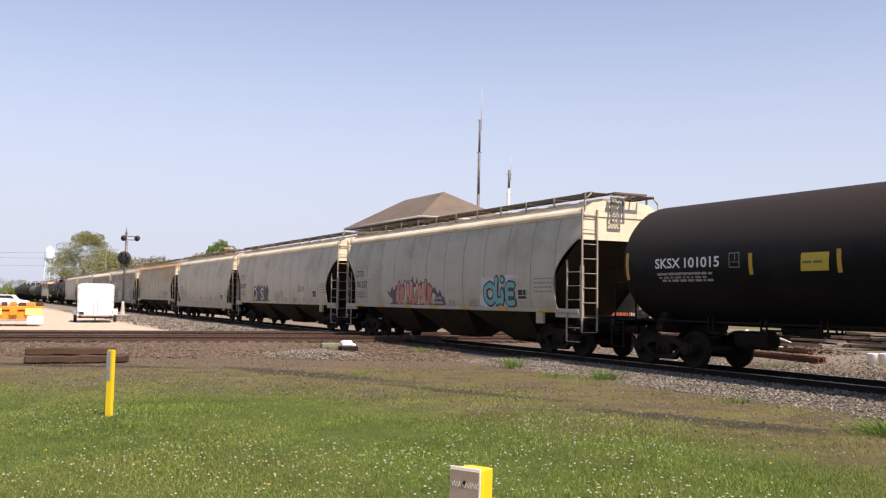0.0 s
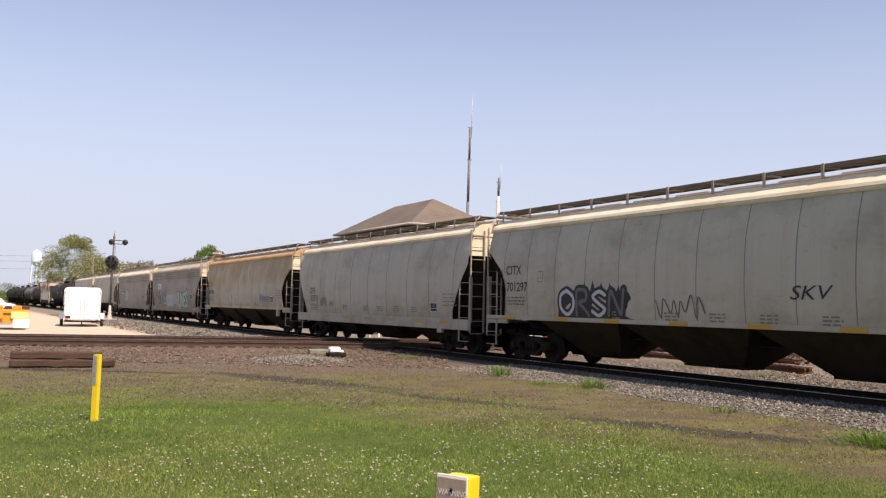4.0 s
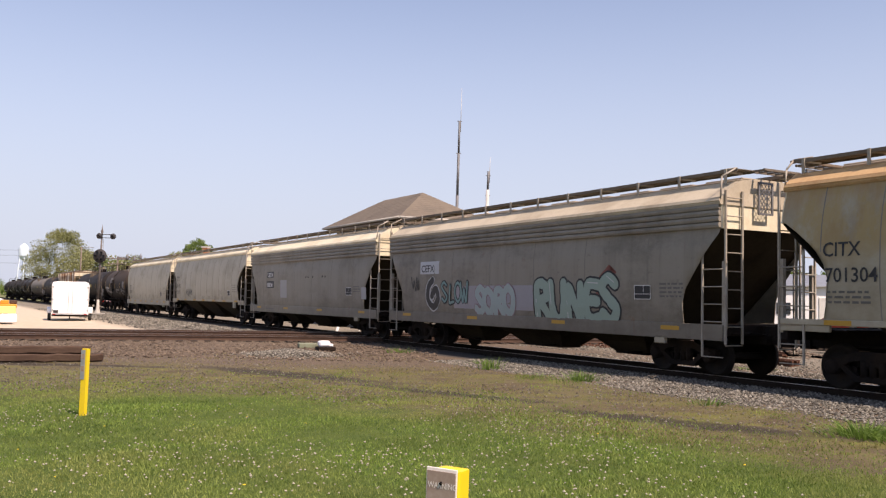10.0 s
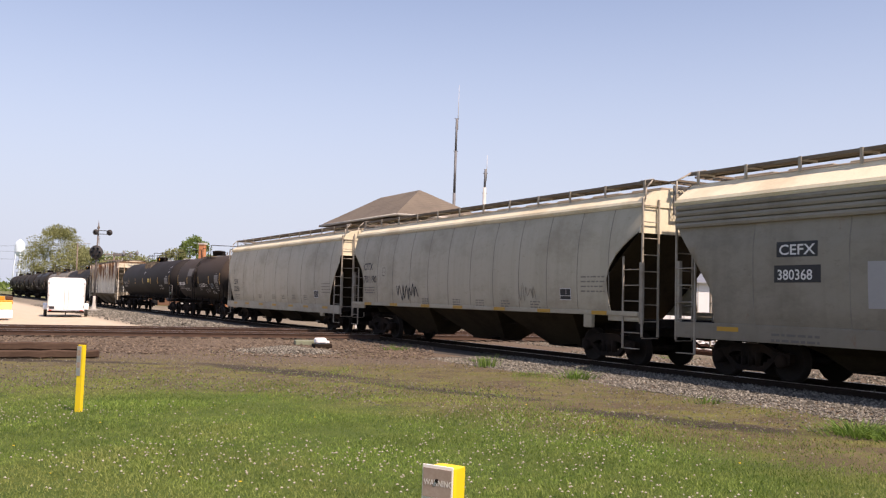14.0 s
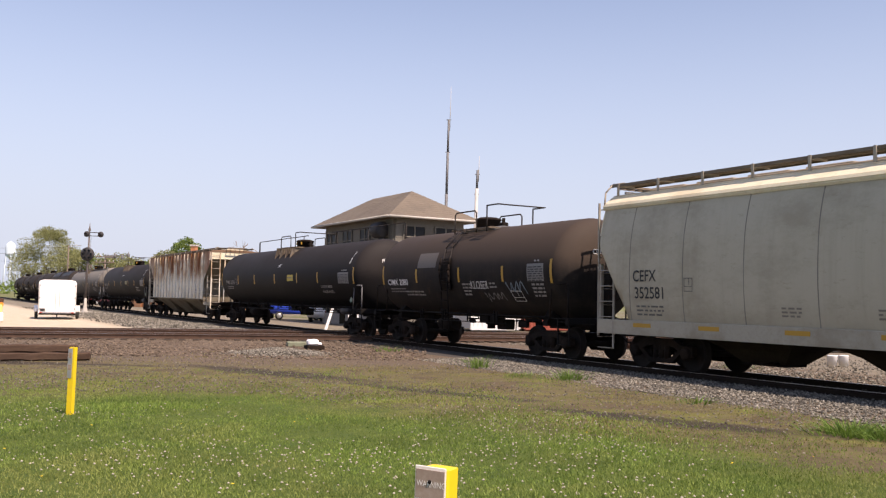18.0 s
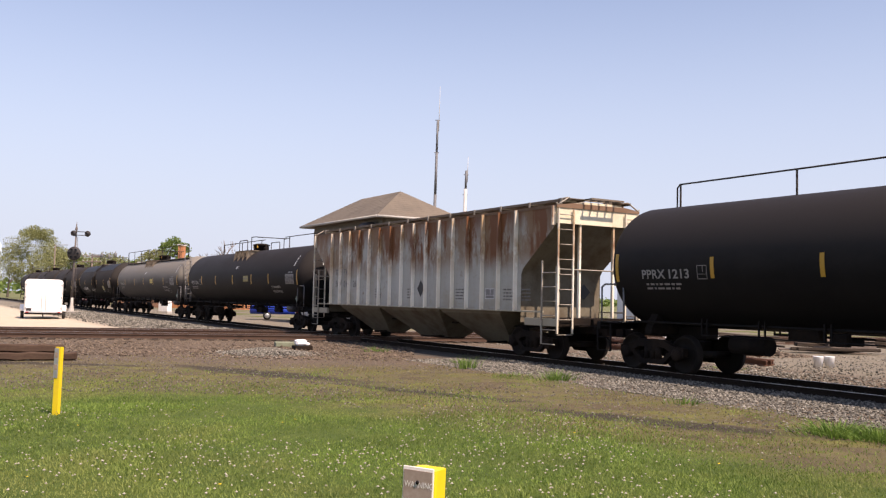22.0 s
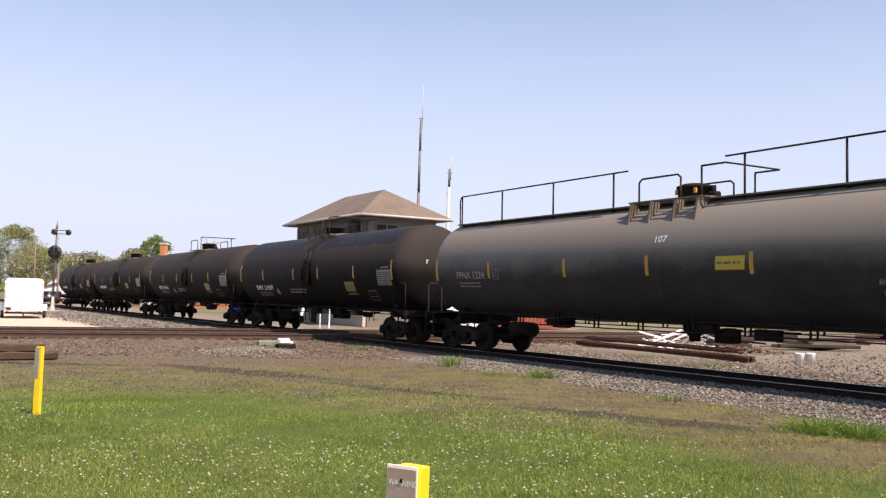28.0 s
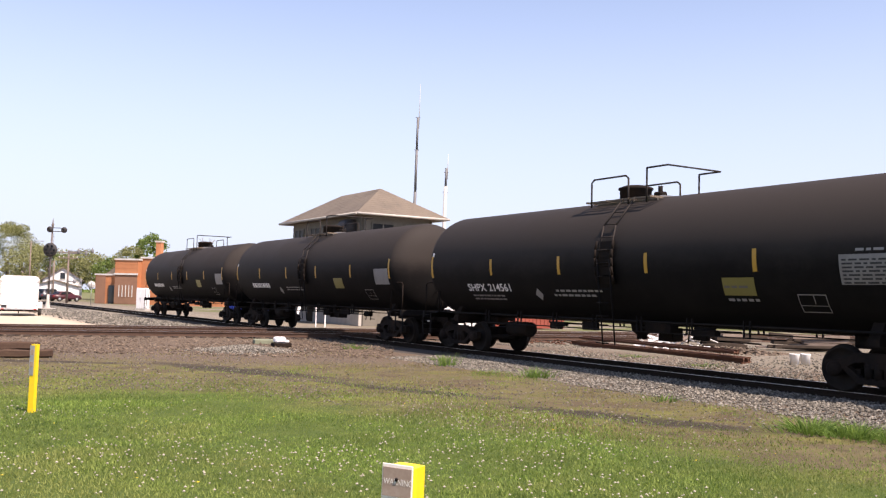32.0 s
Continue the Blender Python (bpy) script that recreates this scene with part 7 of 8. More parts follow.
thing("ballast_stones", "grey crushed ballast stones on the track shoulder", "ballast", kind="stuff", mesh=stones_mesh("ballast_stones", 36000, line_stones(-4.2, -0.95, -13, 24, 1.15), M["stones"], 0.016, 0.042, 1))
thing("ballast_stones", "oily ballast stones between the rails, coloured dark for shade", "ballast", kind="stuff", mesh=stones_mesh("ballast_stones", 9000, line_stones(-1.0, 1.9, -13, 26, 1.15), M["oily_shaded_stones"], 0.025, 0.05, 2))
thing("ballast_stones", "grey ballast stones on the far shoulder", "ballast", kind="stuff", mesh=stones_mesh("ballast_stones", 5000, line_stones(1.9, 4.4, -13, 26, 1.15), M["stones"], 0.025, 0.055, 8))


def yard_place(rnd, n):
    a, c = rnd.uniform(-6, 32, n), 4.2 + 14 * rnd.uniform(0, 1, n) ** 1.4
    p = np.outer(a, np.array(ALONG)) + np.outer(c + LINE, np.array(ACROSS))
    p[:, 2] = rnd.uniform(0.0, 0.025, n)
    return p


thing("yard_grit", "loose grey-brown stones on the yard beyond the line", "grit", kind="stuff", mesh=stones_mesh("yard_grit", 9000, yard_place, M["stones"], 0.02, 0.055, 9))


def roadside_place(rnd, n):
    a, c = 38 + 75 * rnd.uniform(0, 1, n) ** 1.2, -7.6 + 5.4 * rnd.uniform(0, 1, n) ** 0.6
    p = np.outer(a, np.array(ALONG)) + np.outer(c + LINE, np.array(ACROSS))
    p[:, 2] = rnd.uniform(0.0, 0.05, n)
    p[(p[:, 1] < 44.5), 2] = -0.5
    return p


thing("shoulder_stones", "grey ballast stones strewn between the line and the yard", "ballast", kind="stuff", mesh=stones_mesh("shoulder_stones", 7000, roadside_place, M["stones"], 0.04, 0.10, 10))


def cinder_place(rnd, n):
    y = rnd.uniform(26.5, 45, n)
    x = rnd.uniform(-0.52, 0.02, n) * y
    return np.stack([x, y, rnd.uniform(0.0, 0.03, n)], 1)


thing("cinder_stones", "brown cinder ballast along the crossing tracks", "ballast", kind="stuff", mesh=stones_mesh("cinder_stones", 9000, cinder_place, M["brown_stones"], 0.03, 0.065, 3))


def heap_place(rnd, n):
    p = rnd.normal(0, 1, (n, 2)) * np.array([0.75, 0.8])
    return np.stack([-4.1 + p[:, 0], 28.9 + p[:, 1], 0.16 * np.exp(-(p ** 2).sum(1)) + rnd.uniform(0, 0.02, n)], 1)


thing("gravel_heap", "small pale heap of crushed stone by the crossing", "gravel", kind="stuff", mesh=stones_mesh("gravel_heap", 2600, heap_place, M["stones"], 0.025, 0.05, 6))


def verge_place(rnd, n):
    y = rnd.uniform(13, 27, n)
    x = rnd.uniform(-0.46, 0.62, n) * y
    keep = (x * ACROSS.x + y * ACROSS.y < 13.2) & (y + np.maximum(x + 2.5, 0.0) > 17.0)
    p = np.stack([x, y, rnd.uniform(-0.005, 0.02, n)], 1)
    p[~keep, 2] = -0.4
    return p


thing("verge_grit", "scattered pale grit on the worn verge", "grit", kind="stuff", mesh=stones_mesh("verge_grit", 11000, verge_place, M["stones"], 0.008, 0.026, 7))


def lawn_field(n, seed, lo, hi, test, height, width):
    rn = np.random.RandomState(seed)
    r = lo + (hi - lo) * rn.uniform(0, 1, n) ** 1.25
    az = rn.uniform(-0.56, 0.66, n)
    x, y = r * np.sin(az), r * np.cos(az)
    keep = test(rn, x, y)
    x, y, r = x[keep], y[keep], r[keep]
    n = len(x)
    z = np.array([ground_height(a, b) for a, b in zip(x.tolist(), y.tolist())])
    h = height * rn.uniform(0.5, 1.3, n) * (0.75 + 0.5 * np.array([noise.noise(Vector((a * 0.5, b * 0.5, 7))) for a, b in zip(x.tolist(), y.tolist())]))
    w = width * (0.7 + r / 9.0) * rn.uniform(0.7, 1.3, n)
    a = rn.uniform(0, 2 * np.pi, n)
    lean = rn.normal(0, 0.45, (n, 2)) * h[:, None]
    base = np.stack([x, y, z - 0.01], 1)
    side = np.stack([np.cos(a) * w, np.sin(a) * w, np.zeros(n)], 1)
    tip = base + np.stack([lean[:, 0], lean[:, 1], h], 1)
    v = np.stack([base - side, base + side, tip], 1).reshape(-1, 3)
    f = np.arange(n * 3).reshape(-1, 3)
    return v.tolist(), f.tolist()


def lawn_edge(x, y):
    return y + np.maximum(x + 2.5, 0.0) - 3.9 + 0.8 * np.sin(x * 0.7 + y * 0.23) + 0.45 * np.sin(x * 1.9 - y * 0.8)


def on_lawn(rn, x, y):
    e = lawn_edge(x, y)
    p = np.where(e < 13.6, 1.0, np.where(e < 24.0, np.maximum(0.85 * np.exp(-(e - 13.6) / 1.6), np.where(x > -2.0, 0.30, 0.10) * (np.sin(x * 0.9 + 1.3) * np.sin(y * 0.8 + x * 0.3) > 0.15)), 0.0))
    lat = x * ACROSS.x + y * ACROSS.y
    return (rn.uniform(0, 1, len(x)) < p) & (lat < 13)


def round_lawn(n, seed):
    """Sparser blades on the rest of the lawn round the tripod."""
    rn = np.random.RandomState(seed)
    x, y = rn.uniform(-14, 9, n), rn.uniform(-9, 9, n)
    out = (np.abs(np.arctan2(x, y) - 0.05) > 0.58) | (np.hypot(x, y) < 2.7)
    x, y = x[out], y[out]
    n = len(x)
    h, a = rn.uniform(0.03, 0.08, n), rn.uniform(0, 2 * np.pi, n)
    z = np.array([ground_height(p, q) for p, q in zip(x.tolist(), y.tolist())])
    base = np.stack([x, y, z - 0.01], 1)
    side = np.stack([np.cos(a), np.sin(a), np.zeros(n)], 1) * 0.012
    tip = base + np.stack([rn.normal(0, 0.025, n), rn.normal(0, 0.025, n), h], 1)
    return np.stack([base - side, base + side, tip], 1).reshape(-1, 3).tolist(), np.arange(n * 3).reshape(-1, 3).tolist()


v, f = round_lawn(60000, 12)
thing("lawn_grass", "short mown green grass round the tripod", "grass", kind="stuff", mesh=flat_mesh("lawn_grass", v, f, M["blade"]))
def on_verge(rn, x, y):
    e = lawn_edge(x, y)
    lat = x * ACROSS.x + y * ACROSS.y
    p = np.where(x > -1.0, 0.5, 0.22) * (np.sin(x * 0.6 + 2.0 + 0.5 * y) * np.sin(y * 0.9 - x * 0.2) > -0.15) + 0.07
    for cx, cy, ux, uy, ln, wd in RUTS:
        a, b = ((x - cx) * ux + (y - cy) * uy) / ln, ((y - cy) * ux - (x - cx) * uy) / wd
        p = np.where(a * a + b * b < 1.2, 0.05, p)
    return (e > 13.0) & (e < 27.0) & (lat < 13.4) & (rn.uniform(0, 1, len(x)) < p)


v, f = lawn_field(150000, 8, 9.0, 30.0, on_verge, 0.045, 0.0052)
thing("verge_grass", "sparse dry olive grass on the worn verge", "grass", kind="stuff", mesh=flat_mesh("verge_grass", v, f, M["dry_blade"]))
v, f = lawn_field(420000, 3, 2.6, 23.0, on_lawn, 0.052, 0.0042)
thing("lawn_grass", "short mown green grass with worn patches", "grass", kind="stuff", mesh=flat_mesh("lawn_grass", v, f, M["blade"]))


def weed_tuft(at, r, h, n, seed, label):
    rn = np.random.RandomState(seed)
    p = rn.normal(0, 1, (n, 2)) * r
    a = rn.uniform(0, 2 * np.pi, n)
    hh = h * rn.uniform(0.4, 1.1, n)
    base = np.stack([p[:, 0], p[:, 1], np.full(n, -0.02)], 1)
    side = np.stack([np.cos(a), np.sin(a), np.zeros(n)], 1) * 0.011
    mid = base + np.stack([p[:, 0] * 0.2, p[:, 1] * 0.2, hh * 0.55], 1)
    tip = base + np.stack([p[:, 0] * 0.8 + rn.normal(0, 0.12, n) * hh, p[:, 1] * 0.8 + rn.normal(0, 0.12, n) * hh, hh], 1)
    v = np.stack([base - side, base + side, mid + side * 0.7, mid - side * 0.7, tip], 1).reshape(-1, 3)
    f = []
    for i in range(n):
        k = i * 5
        f += [(k, k + 1, k + 2, k + 3), (k + 3, k + 2, k + 4)]
    t = thing("weed_tuft", label, "weeds", Matrix.Translation(at), group="weed tufts", mesh=flat_mesh("weed_tuft", v.tolist(), f, M["weed"]))
    return t


for k, (x, y, r, h, n) in enumerate(((3.75, 21.0, 0.15, 0.30, 150), (3.3, 21.2, 0.25, 0.12, 90), (1.9, 24.3, 0.12, 0.36, 90), (6.35, 12.9, 0.22, 0.22, 420), (6.75, 12.45, 0.22, 0.22, 420), (7.1, 12.0, 0.2, 0.16, 260), (1.9, 26.0, 0.14, 0.2, 70), (-0.7, 31.2, 0.2, 0.22, 90), (5.3, 16.6, 0.14, 0.18, 70), (2.9, 21.8, 0.2, 0.14, 90), (8.6, 29.6, 0.25, 0.16, 90), (9.5, 26.0, 0.25, 0.14, 90))):
    weed_tuft((x, y, 0.0), r, h, n, 30 + k, "tuft of fresh green weeds growing in ballast")


def dandelions(n, seed, yellow):
    rn = np.random.RandomState(seed)
    r = 3.0 + 14.5 * rn.uniform(0, 1, n * 3) ** 1.1
    az = rn.uniform(-0.54, 0.64, n * 3)
    x, y = r * np.sin(az), r * np.cos(az)
    patch = np.array([noise.noise(Vector((a * 0.35, b * 0.35, 11.0 if yellow else 4.0))) for a, b in zip(x.tolist(), y.tolist())])
    keep = (lawn_edge(x, y) < 14.2) & (patch > (-0.15 if yellow else 0.22) + rn.uniform(-0.45, 0.10, n * 3))
    x, y = x[keep][:n], y[keep][:n]
    verts, faces = [], []
    for a, b in zip(x.tolist(), y.tolist()):
        z = ground_height(a, b) + rn.uniform(0.05, 0.13)
        s = rn.uniform(0.008, 0.016)
        k = len(verts)
        if yellow:
            s *= 1.1
        ring = [(s * math.cos(math.pi * i / 3), s * math.sin(math.pi * i / 3)) for i in range(6)]
        hh = s * (0.35 if yellow else 0.85)
        verts += [(a, b, z + hh)] + [(a + p, b + q, z) for p, q in ring] + [(a, b, z - hh)]
        for i in range(6):
            j = (i + 1) % 6
            faces += [(k, k + 1 + i, k + 1 + j), (k + 7, k + 1 + j, k + 1 + i)]
    return verts, faces


v, f = dandelions(2100, 5, False)
thing("dandelion_clocks", "pale dandelion seed heads over the lawn", "seed heads", kind="stuff", mesh=flat_mesh("dandelion_clocks", v, f, worn("seed_head_fluff", (0.37, 0.345, 0.27), (0.24, 0.215, 0.155), 0.95, 0, 3, 20, 0.5)))
v, f = dandelions(36, 6, True)
thing("dandelion_flowers", "yellow dandelion flowers in the lawn", "flowers", kind="stuff", mesh=flat_mesh("dandelion_flowers", v, f, plain("dandelion_yellow", (0.75, 0.52, 0.02), 0.8)))

# ---- lettering, placards and spray tags on the train (near side) ----
def wrapped(me, x0, z0, half_at, out):
    """Bends a flat drawing (u, v) onto a car side."""
    for v in me.vertices:
        z = z0 + v.co.y
        v.co = Vector((x0 + v.co.x, -half_at(z) - out - v.co.z, z))
    me.update()
    return me


def text_mesh(text, size, squeeze=1.0, fat=0.0, slant=0.0):
    cu = bpy.data.curves.new("text", "FONT")
    cu.body, cu.size, cu.offset, cu.shear, cu.resolution_u = text, size, fat, slant, 3
    tmp = bpy.data.objects.new("text", cu)
    scene.collection.objects.link(tmp)
    me = bpy.data.meshes.new_from_object(tmp.evaluated_get(bpy.context.evaluated_depsgraph_get()))
    bpy.data.objects.remove(tmp)
    me.transform(Matrix.Diagonal((squeeze, 1, 1, 1)))
    me.materials.clear()
    return me


def side_of(style):
    proud = 0.0 if style == "ribbed" else 0.013
    return lambda z: hopper_half(max(1.12, min(z, 4.1)), style) + proud


def round_of(radius, centre):
    return lambda z: math.sqrt(max(0.05, radius * radius - (z - centre) ** 2))


def write(car, name, text, x0, x1, z, size, material, half_at, fat=0.004, out=0.010, slant=0.0):
    """A word whose letters stand on z and fill x0 to x1."""
    words = text.split()
    if len(words) > 1:
        wide = [max(v.co.x for v in text_mesh(w, 1.0).vertices) for w in words]
        gap = 0.36
        scale = (x1 - x0) / (sum(wide) + gap * (len(words) - 1))
        x = x0
        for w, d in zip(words, wide):
            write(car, name, w, x, x + d * scale, z, size, material, half_at, fat, out, slant)
            x += (d + gap) * scale
        return None
    me = text_mesh(text, size, 1.0, fat, slant)
    xs = [v.co.x for v in me.vertices]
    lo, w = min(xs), max(xs) - min(xs)
    me.transform(Matrix.Diagonal(((x1 - x0) / w, 1, 1, 1)) @ Matrix.Translation((-lo, 0, 0)))
    me.materials.append(material)
    return part(name, wrapped(me, x0, z, half_at, out), None, car)


def patch(car, name, x0, x1, z0, z1, material, half_at, out=0.006, label="", skew=0.0, rows=6):
    """A painted panel that lies on the curved side."""
    verts, faces = [], []
    for i in range(rows + 1):
        v = (z1 - z0) * i / rows
        verts += [(skew * v, v, 0), (x1 - x0 + skew * v, v, 0)]
        if i:
            k = 2 * i
            faces.append((k - 2, k - 1, k + 1, k))
    return part(name, wrapped(flat_mesh(name, verts, faces, material), x0, z0, half_at, out), None, car, label)


def shape(car, name, outline, x0, z0, material, half_at, out=0.008, label=""):
    """A flat painted shape given by its outline."""
    bm = bmesh.new()
    f = bm.faces.new([bm.verts.new((u, v, 0)) for u, v in outline])
    if f.normal.z < 0:
        f.normal_flip()
    bmesh.ops.triangulate(bm, faces=[f])
    me = mesh_of(name, bm, material)
    return part(name, wrapped(me, x0, z0, half_at, out), None, car, label)


def small_print(car, x0, z, width, rows, material, half_at, seed, h=0.045, gap=0.10):
    rnd = random.Random(seed)
    verts, faces = [], []
    for r in range(rows):
        x = 0.0
        while x < width - 0.04:
            w = min(rnd.uniform(0.07, 0.24), width - x)
            k = len(verts)
            y = -r * gap
            verts += [(x, y, 0), (x + w, y, 0), (x + w, y + h, 0), (x, y + h, 0)]
            faces.append((k, k + 1, k + 2, k + 3))
            x += w + 0.05
    tagged(part("small_print", wrapped(flat_mesh("small_print", verts, faces, material), x0, z, half_at, 0.009), None, car), "", "", "", "stuff")


def frame_box(car, x0, x1, z0, z1, half_at, line, skew=0.0, fill=None):
    if fill:
        patch(car, "stencil_panel", x0, x1, z0, z1, fill, half_at, 0.007, "", skew)
    w = 0.017
    for a, b, c, d in ((x0, x1, z0, z0 + w), (x0, x1, z1 - w, z1), (x0, x0 + w, z0, z1), (x1 - w, x1, z0, z1), (x0 + (x1 - x0) * 0.55, x0 + (x1 - x0) * 0.55 + w, (z0 + z1) / 2, z1), (x0, x1, (z0 + z1) / 2 - 0.05, (z0 + z1) / 2 - 0.05 + w * 0.7)):
        patch(car, "stencil_line", a + skew * (c - z0), b + skew * (c - z0), c, d, line, half_at, 0.011, "", skew, 2)


TEAL = plain("teal_spray_paint", (0.10, 0.36, 0.36), 0.5)
CORAL = plain("coral_red_spray_paint", (0.50, 0.16, 0.11), 0.5)
ORANGE_SPRAY = plain("salmon_spray_paint", (0.62, 0.27, 0.16), 0.5)
PLUM = plain("dark_plum_spray_paint", (0.07, 0.025, 0.045), 0.5)
PALE = plain("chalky_white_spray_paint", (0.52, 0.53, 0.53), 0.55)
MINT = plain("pale_mint_spray_paint", (0.33, 0.41, 0.39), 0.55)
BLUE_SPRAY = plain("blue_spray_paint", (0.08, 0.11, 0.30), 0.5)
SILVER = plain("faded_grey_print", (0.22, 0.21, 0.205), 0.6)
TABLE = worn("grey_data_panel", (0.22, 0.215, 0.205), (0.15, 0.145, 0.135), 0.6, 0, 3, 20, 0.5)
OLD_GOLD = plain("dull_ochre_placard", (0.20, 0.175, 0.045), 0.5)
DULL_WHITE = plain("dusty_white_lettering", (0.26, 0.255, 0.245), 0.6)
BRIGHT = plain("bright_yellow_placard", (0.52, 0.38, 0.03), 0.5)
FAINT = plain("worn_grey_brown_print", (0.20, 0.18, 0.145), 0.6)
FADED = plain("faded_black_stencil", (0.13, 0.122, 0.11), 0.6)


def hopper_marks(car, style, mark, number, x0, z1, z2, w1=0.85, w2=1.15, box_at=5.72, box_z=1.64, seed=0):
    h = side_of(style)
    write(car, "reporting_mark", mark, x0, x0 + w1, z1, 0.40, M["black"], h)
    write(car, "car_number", number, x0 + 0.06, x0 + 0.06 + w2, z2, 0.40, M["black"], h)
    small_print(car, x0 + 0.1, z2 - 0.22, 0.95, 3, FADED, h, seed)
    frame_box(car, x0 + 1.75, x0 + 2.02, z1 - 0.25, z1 + 0.07, h, FADED)
    frame_box(car, box_at, box_at + 0.5, box_z, box_z + 0.33, h, M["white"], 0.0, M["black"])
    small_print(car, box_at + 0.95, box_z + 0.62, 1.0, 4, FAINT, h, seed + 1, 0.04, 0.13)
    for k, x in enumerate((-2.6, -0.4, 1.1, 2.6, 4.2)):
        small_print(car, x, 1.55, 0.5, 3, FAINT, h, seed + 2 + k, 0.04, 0.08)


def spiky(n, w, h, rnd, low=0.45):
    """A jagged crown outline."""
    pts = [(0, 0)]
    for i in range(n):
        u = (i + 0.5) / n
        env = low + (1 - low) * math.sin(math.pi * u)
        pts += [(w * (u - 0.30 / n), h * env * rnd.uniform(0.72, 0.9)), (w * u, h * env * rnd.uniform(0.95, 1.08)), (w * (u + 0.30 / n), h * env * rnd.uniform(0.7, 0.88))]
    return pts + [(w, 0)]


LETTER_FORMS = {
    "S": [((.85, .82), (.5, .95), (.15, .75), (.5, .5), (.85, .28), (.5, .05), (.12, .2))],
    "L": [((.25, .98), (.2, .5), (.22, .08), (.5, .10), (.85, .14))],
    "O": [((.5, .95), (.12, .75), (.1, .3), (.5, .05), (.88, .3), (.88, .72), (.52, .93))],
    "W": [((.02, .95), (.15, .4), (.28, .08), (.48, .7), (.68, .08), (.85, .45), (.98, .98))],
    "bud": [((.12, .05), (.14, .5), (.2, .92), (.7, .9), (.72, .6), (.3, .5), (.6, .3), (.88, .05))],
    "cup": [((.1, .95), (.12, .4), (.3, .08), (.65, .1), (.85, .45), (.9, .95))],
    "zig": [((.1, .05), (.12, .5), (.2, .92), (.5, .5), (.78, .1), (.86, .5), (.9, .95))],
    "comb": [((.85, .9), (.3, .92), (.14, .6), (.16, .3), (.35, .08), (.9, .1)), ((.2, .5), (.5, .52), (.75, .5))],
    "stem": [((.45, .55), (.48, .3), (.42, .05))],
    "dot": [((.42, .90), (.52, .88))],
    "flame": [((.10, .02), (.02, .55), (.2, 1.0)), ((.12, .05), (.5, .10), (.62, .8)), ((.55, .1), (.9, .7))],
    "spear": [((.15, .95), (.38, .05), (.55, .85)), ((.55, .8), (.8, .05), (.98, .95))],
    "barb": [((.3, 1.0), (.25, .5), (.3, .05)), ((.3, .10), (.7, .15), (.95, .5))],
}


def rounded(pts, cuts=5):
    """A smooth line through the points."""
    ext = [pts[0]] + list(pts) + [pts[-1]]
    out = []
    for a, b, c, d in zip(ext, ext[1:], ext[2:], ext[3:]):
        for k in range(cuts):
            f = k / cuts
            out.append(tuple(0.5 * (2 * q + (r - p) * f + (2 * p - 5 * q + 4 * r - w) * f * f + (3 * q - p - 3 * r + w) * f ** 3) for p, q, r, w in zip(a, b, c, d)))
    return out + [pts[-1]]


def stroke_mesh(strokes, width, material, wobble, rn, sharp=False):
    """Fat brush strokes, each one ribbon with rounded ends."""
    verts, faces = [], []
    for pts in strokes:
        line = list(pts) if sharp else rounded(pts)
        first = len(verts)
        for i, (a, b) in enumerate(line):
            (c, d), (e, f) = line[max(0, i - 1)], line[min(len(line) - 1, i + 1)]
            l = math.hypot(e - c, f - d) or 1
            nx, ny = -(f - d) / l, (e - c) / l
            w = width / 2 * rn.uniform(1 - wobble, 1 + wobble)
            lift = 0.00012 * i
            verts += [(a + nx * w, b + ny * w, lift), (a - nx * w, b - ny * w, lift)]
            if i:
                k = first + 2 * i
                faces.append((k - 2, k - 1, k + 1, k))
        for end, sign in ((0, -1), (len(line) - 1, 1)):
            k = first + 2 * end
            (ax, ay, az), (bx, by, _) = verts[k], verts[k + 1]
            mx, my, ux, uy = (ax + bx) / 2, (ay + by) / 2, (ax - bx) / 2, (ay - by) / 2
            fx, fy = uy * sign, -ux * sign
            ring = [k]
            for q in (1, 2, 3, 4):
                g = math.pi * q / 5
                verts.append((mx + ux * math.cos(g) + fx * math.sin(g), my + uy * math.cos(g) + fy * math.sin(g), az))
                ring.append(len(verts) - 1)
            ring.append(k + 1)
            faces.append(tuple(ring if sign < 0 else ring[::-1]))
    return flat_mesh("tag_letter", verts, faces, material)


def letter_tag(car, x0, x1, z0, z1, forms, fill, line, half_at, seed, fat=0.24, rim=0.09, shine=None, sharp=False, tilt=0.08):
    """Overlapping sprayed letter forms with a rim."""
    rn = random.Random(seed)
    w = (x1 - x0) / len(forms)
    for k, form in enumerate(forms):
        tall = (z1 - z0) * rn.uniform(0.90, 1.06)
        lean = rn.uniform(-tilt, tilt)
        strokes = [[(u * w * 1.04 + lean * v * tall, v * tall) for u, v in pts] for pts in LETTER_FORMS[form]]
        at = (x0 + w * k, z0 + rn.uniform(-0.03, 0.04))
        out = 0.009 + 0.0022 * (k % 2)
        part("tag_outline", wrapped(stroke_mesh(strokes, fat + 2 * rim, line, 0.06, random.Random(seed + k), sharp), at[0], at[1], half_at, out), None, car)
        part("tag_letter", wrapped(stroke_mesh(strokes, fat, fill[k % len(fill)], 0.08, random.Random(seed + k), sharp), at[0], at[1], half_at, out + 0.0065), None, car)
        if shine:
            inner = [(u - 0.04, v + 0.05) for u, v in strokes[0][:2]]
            part("tag_shine", wrapped(stroke_mesh([inner], 0.03, shine, 0.3, rn, True), at[0], at[1], half_at, out + 0.012), None, car)


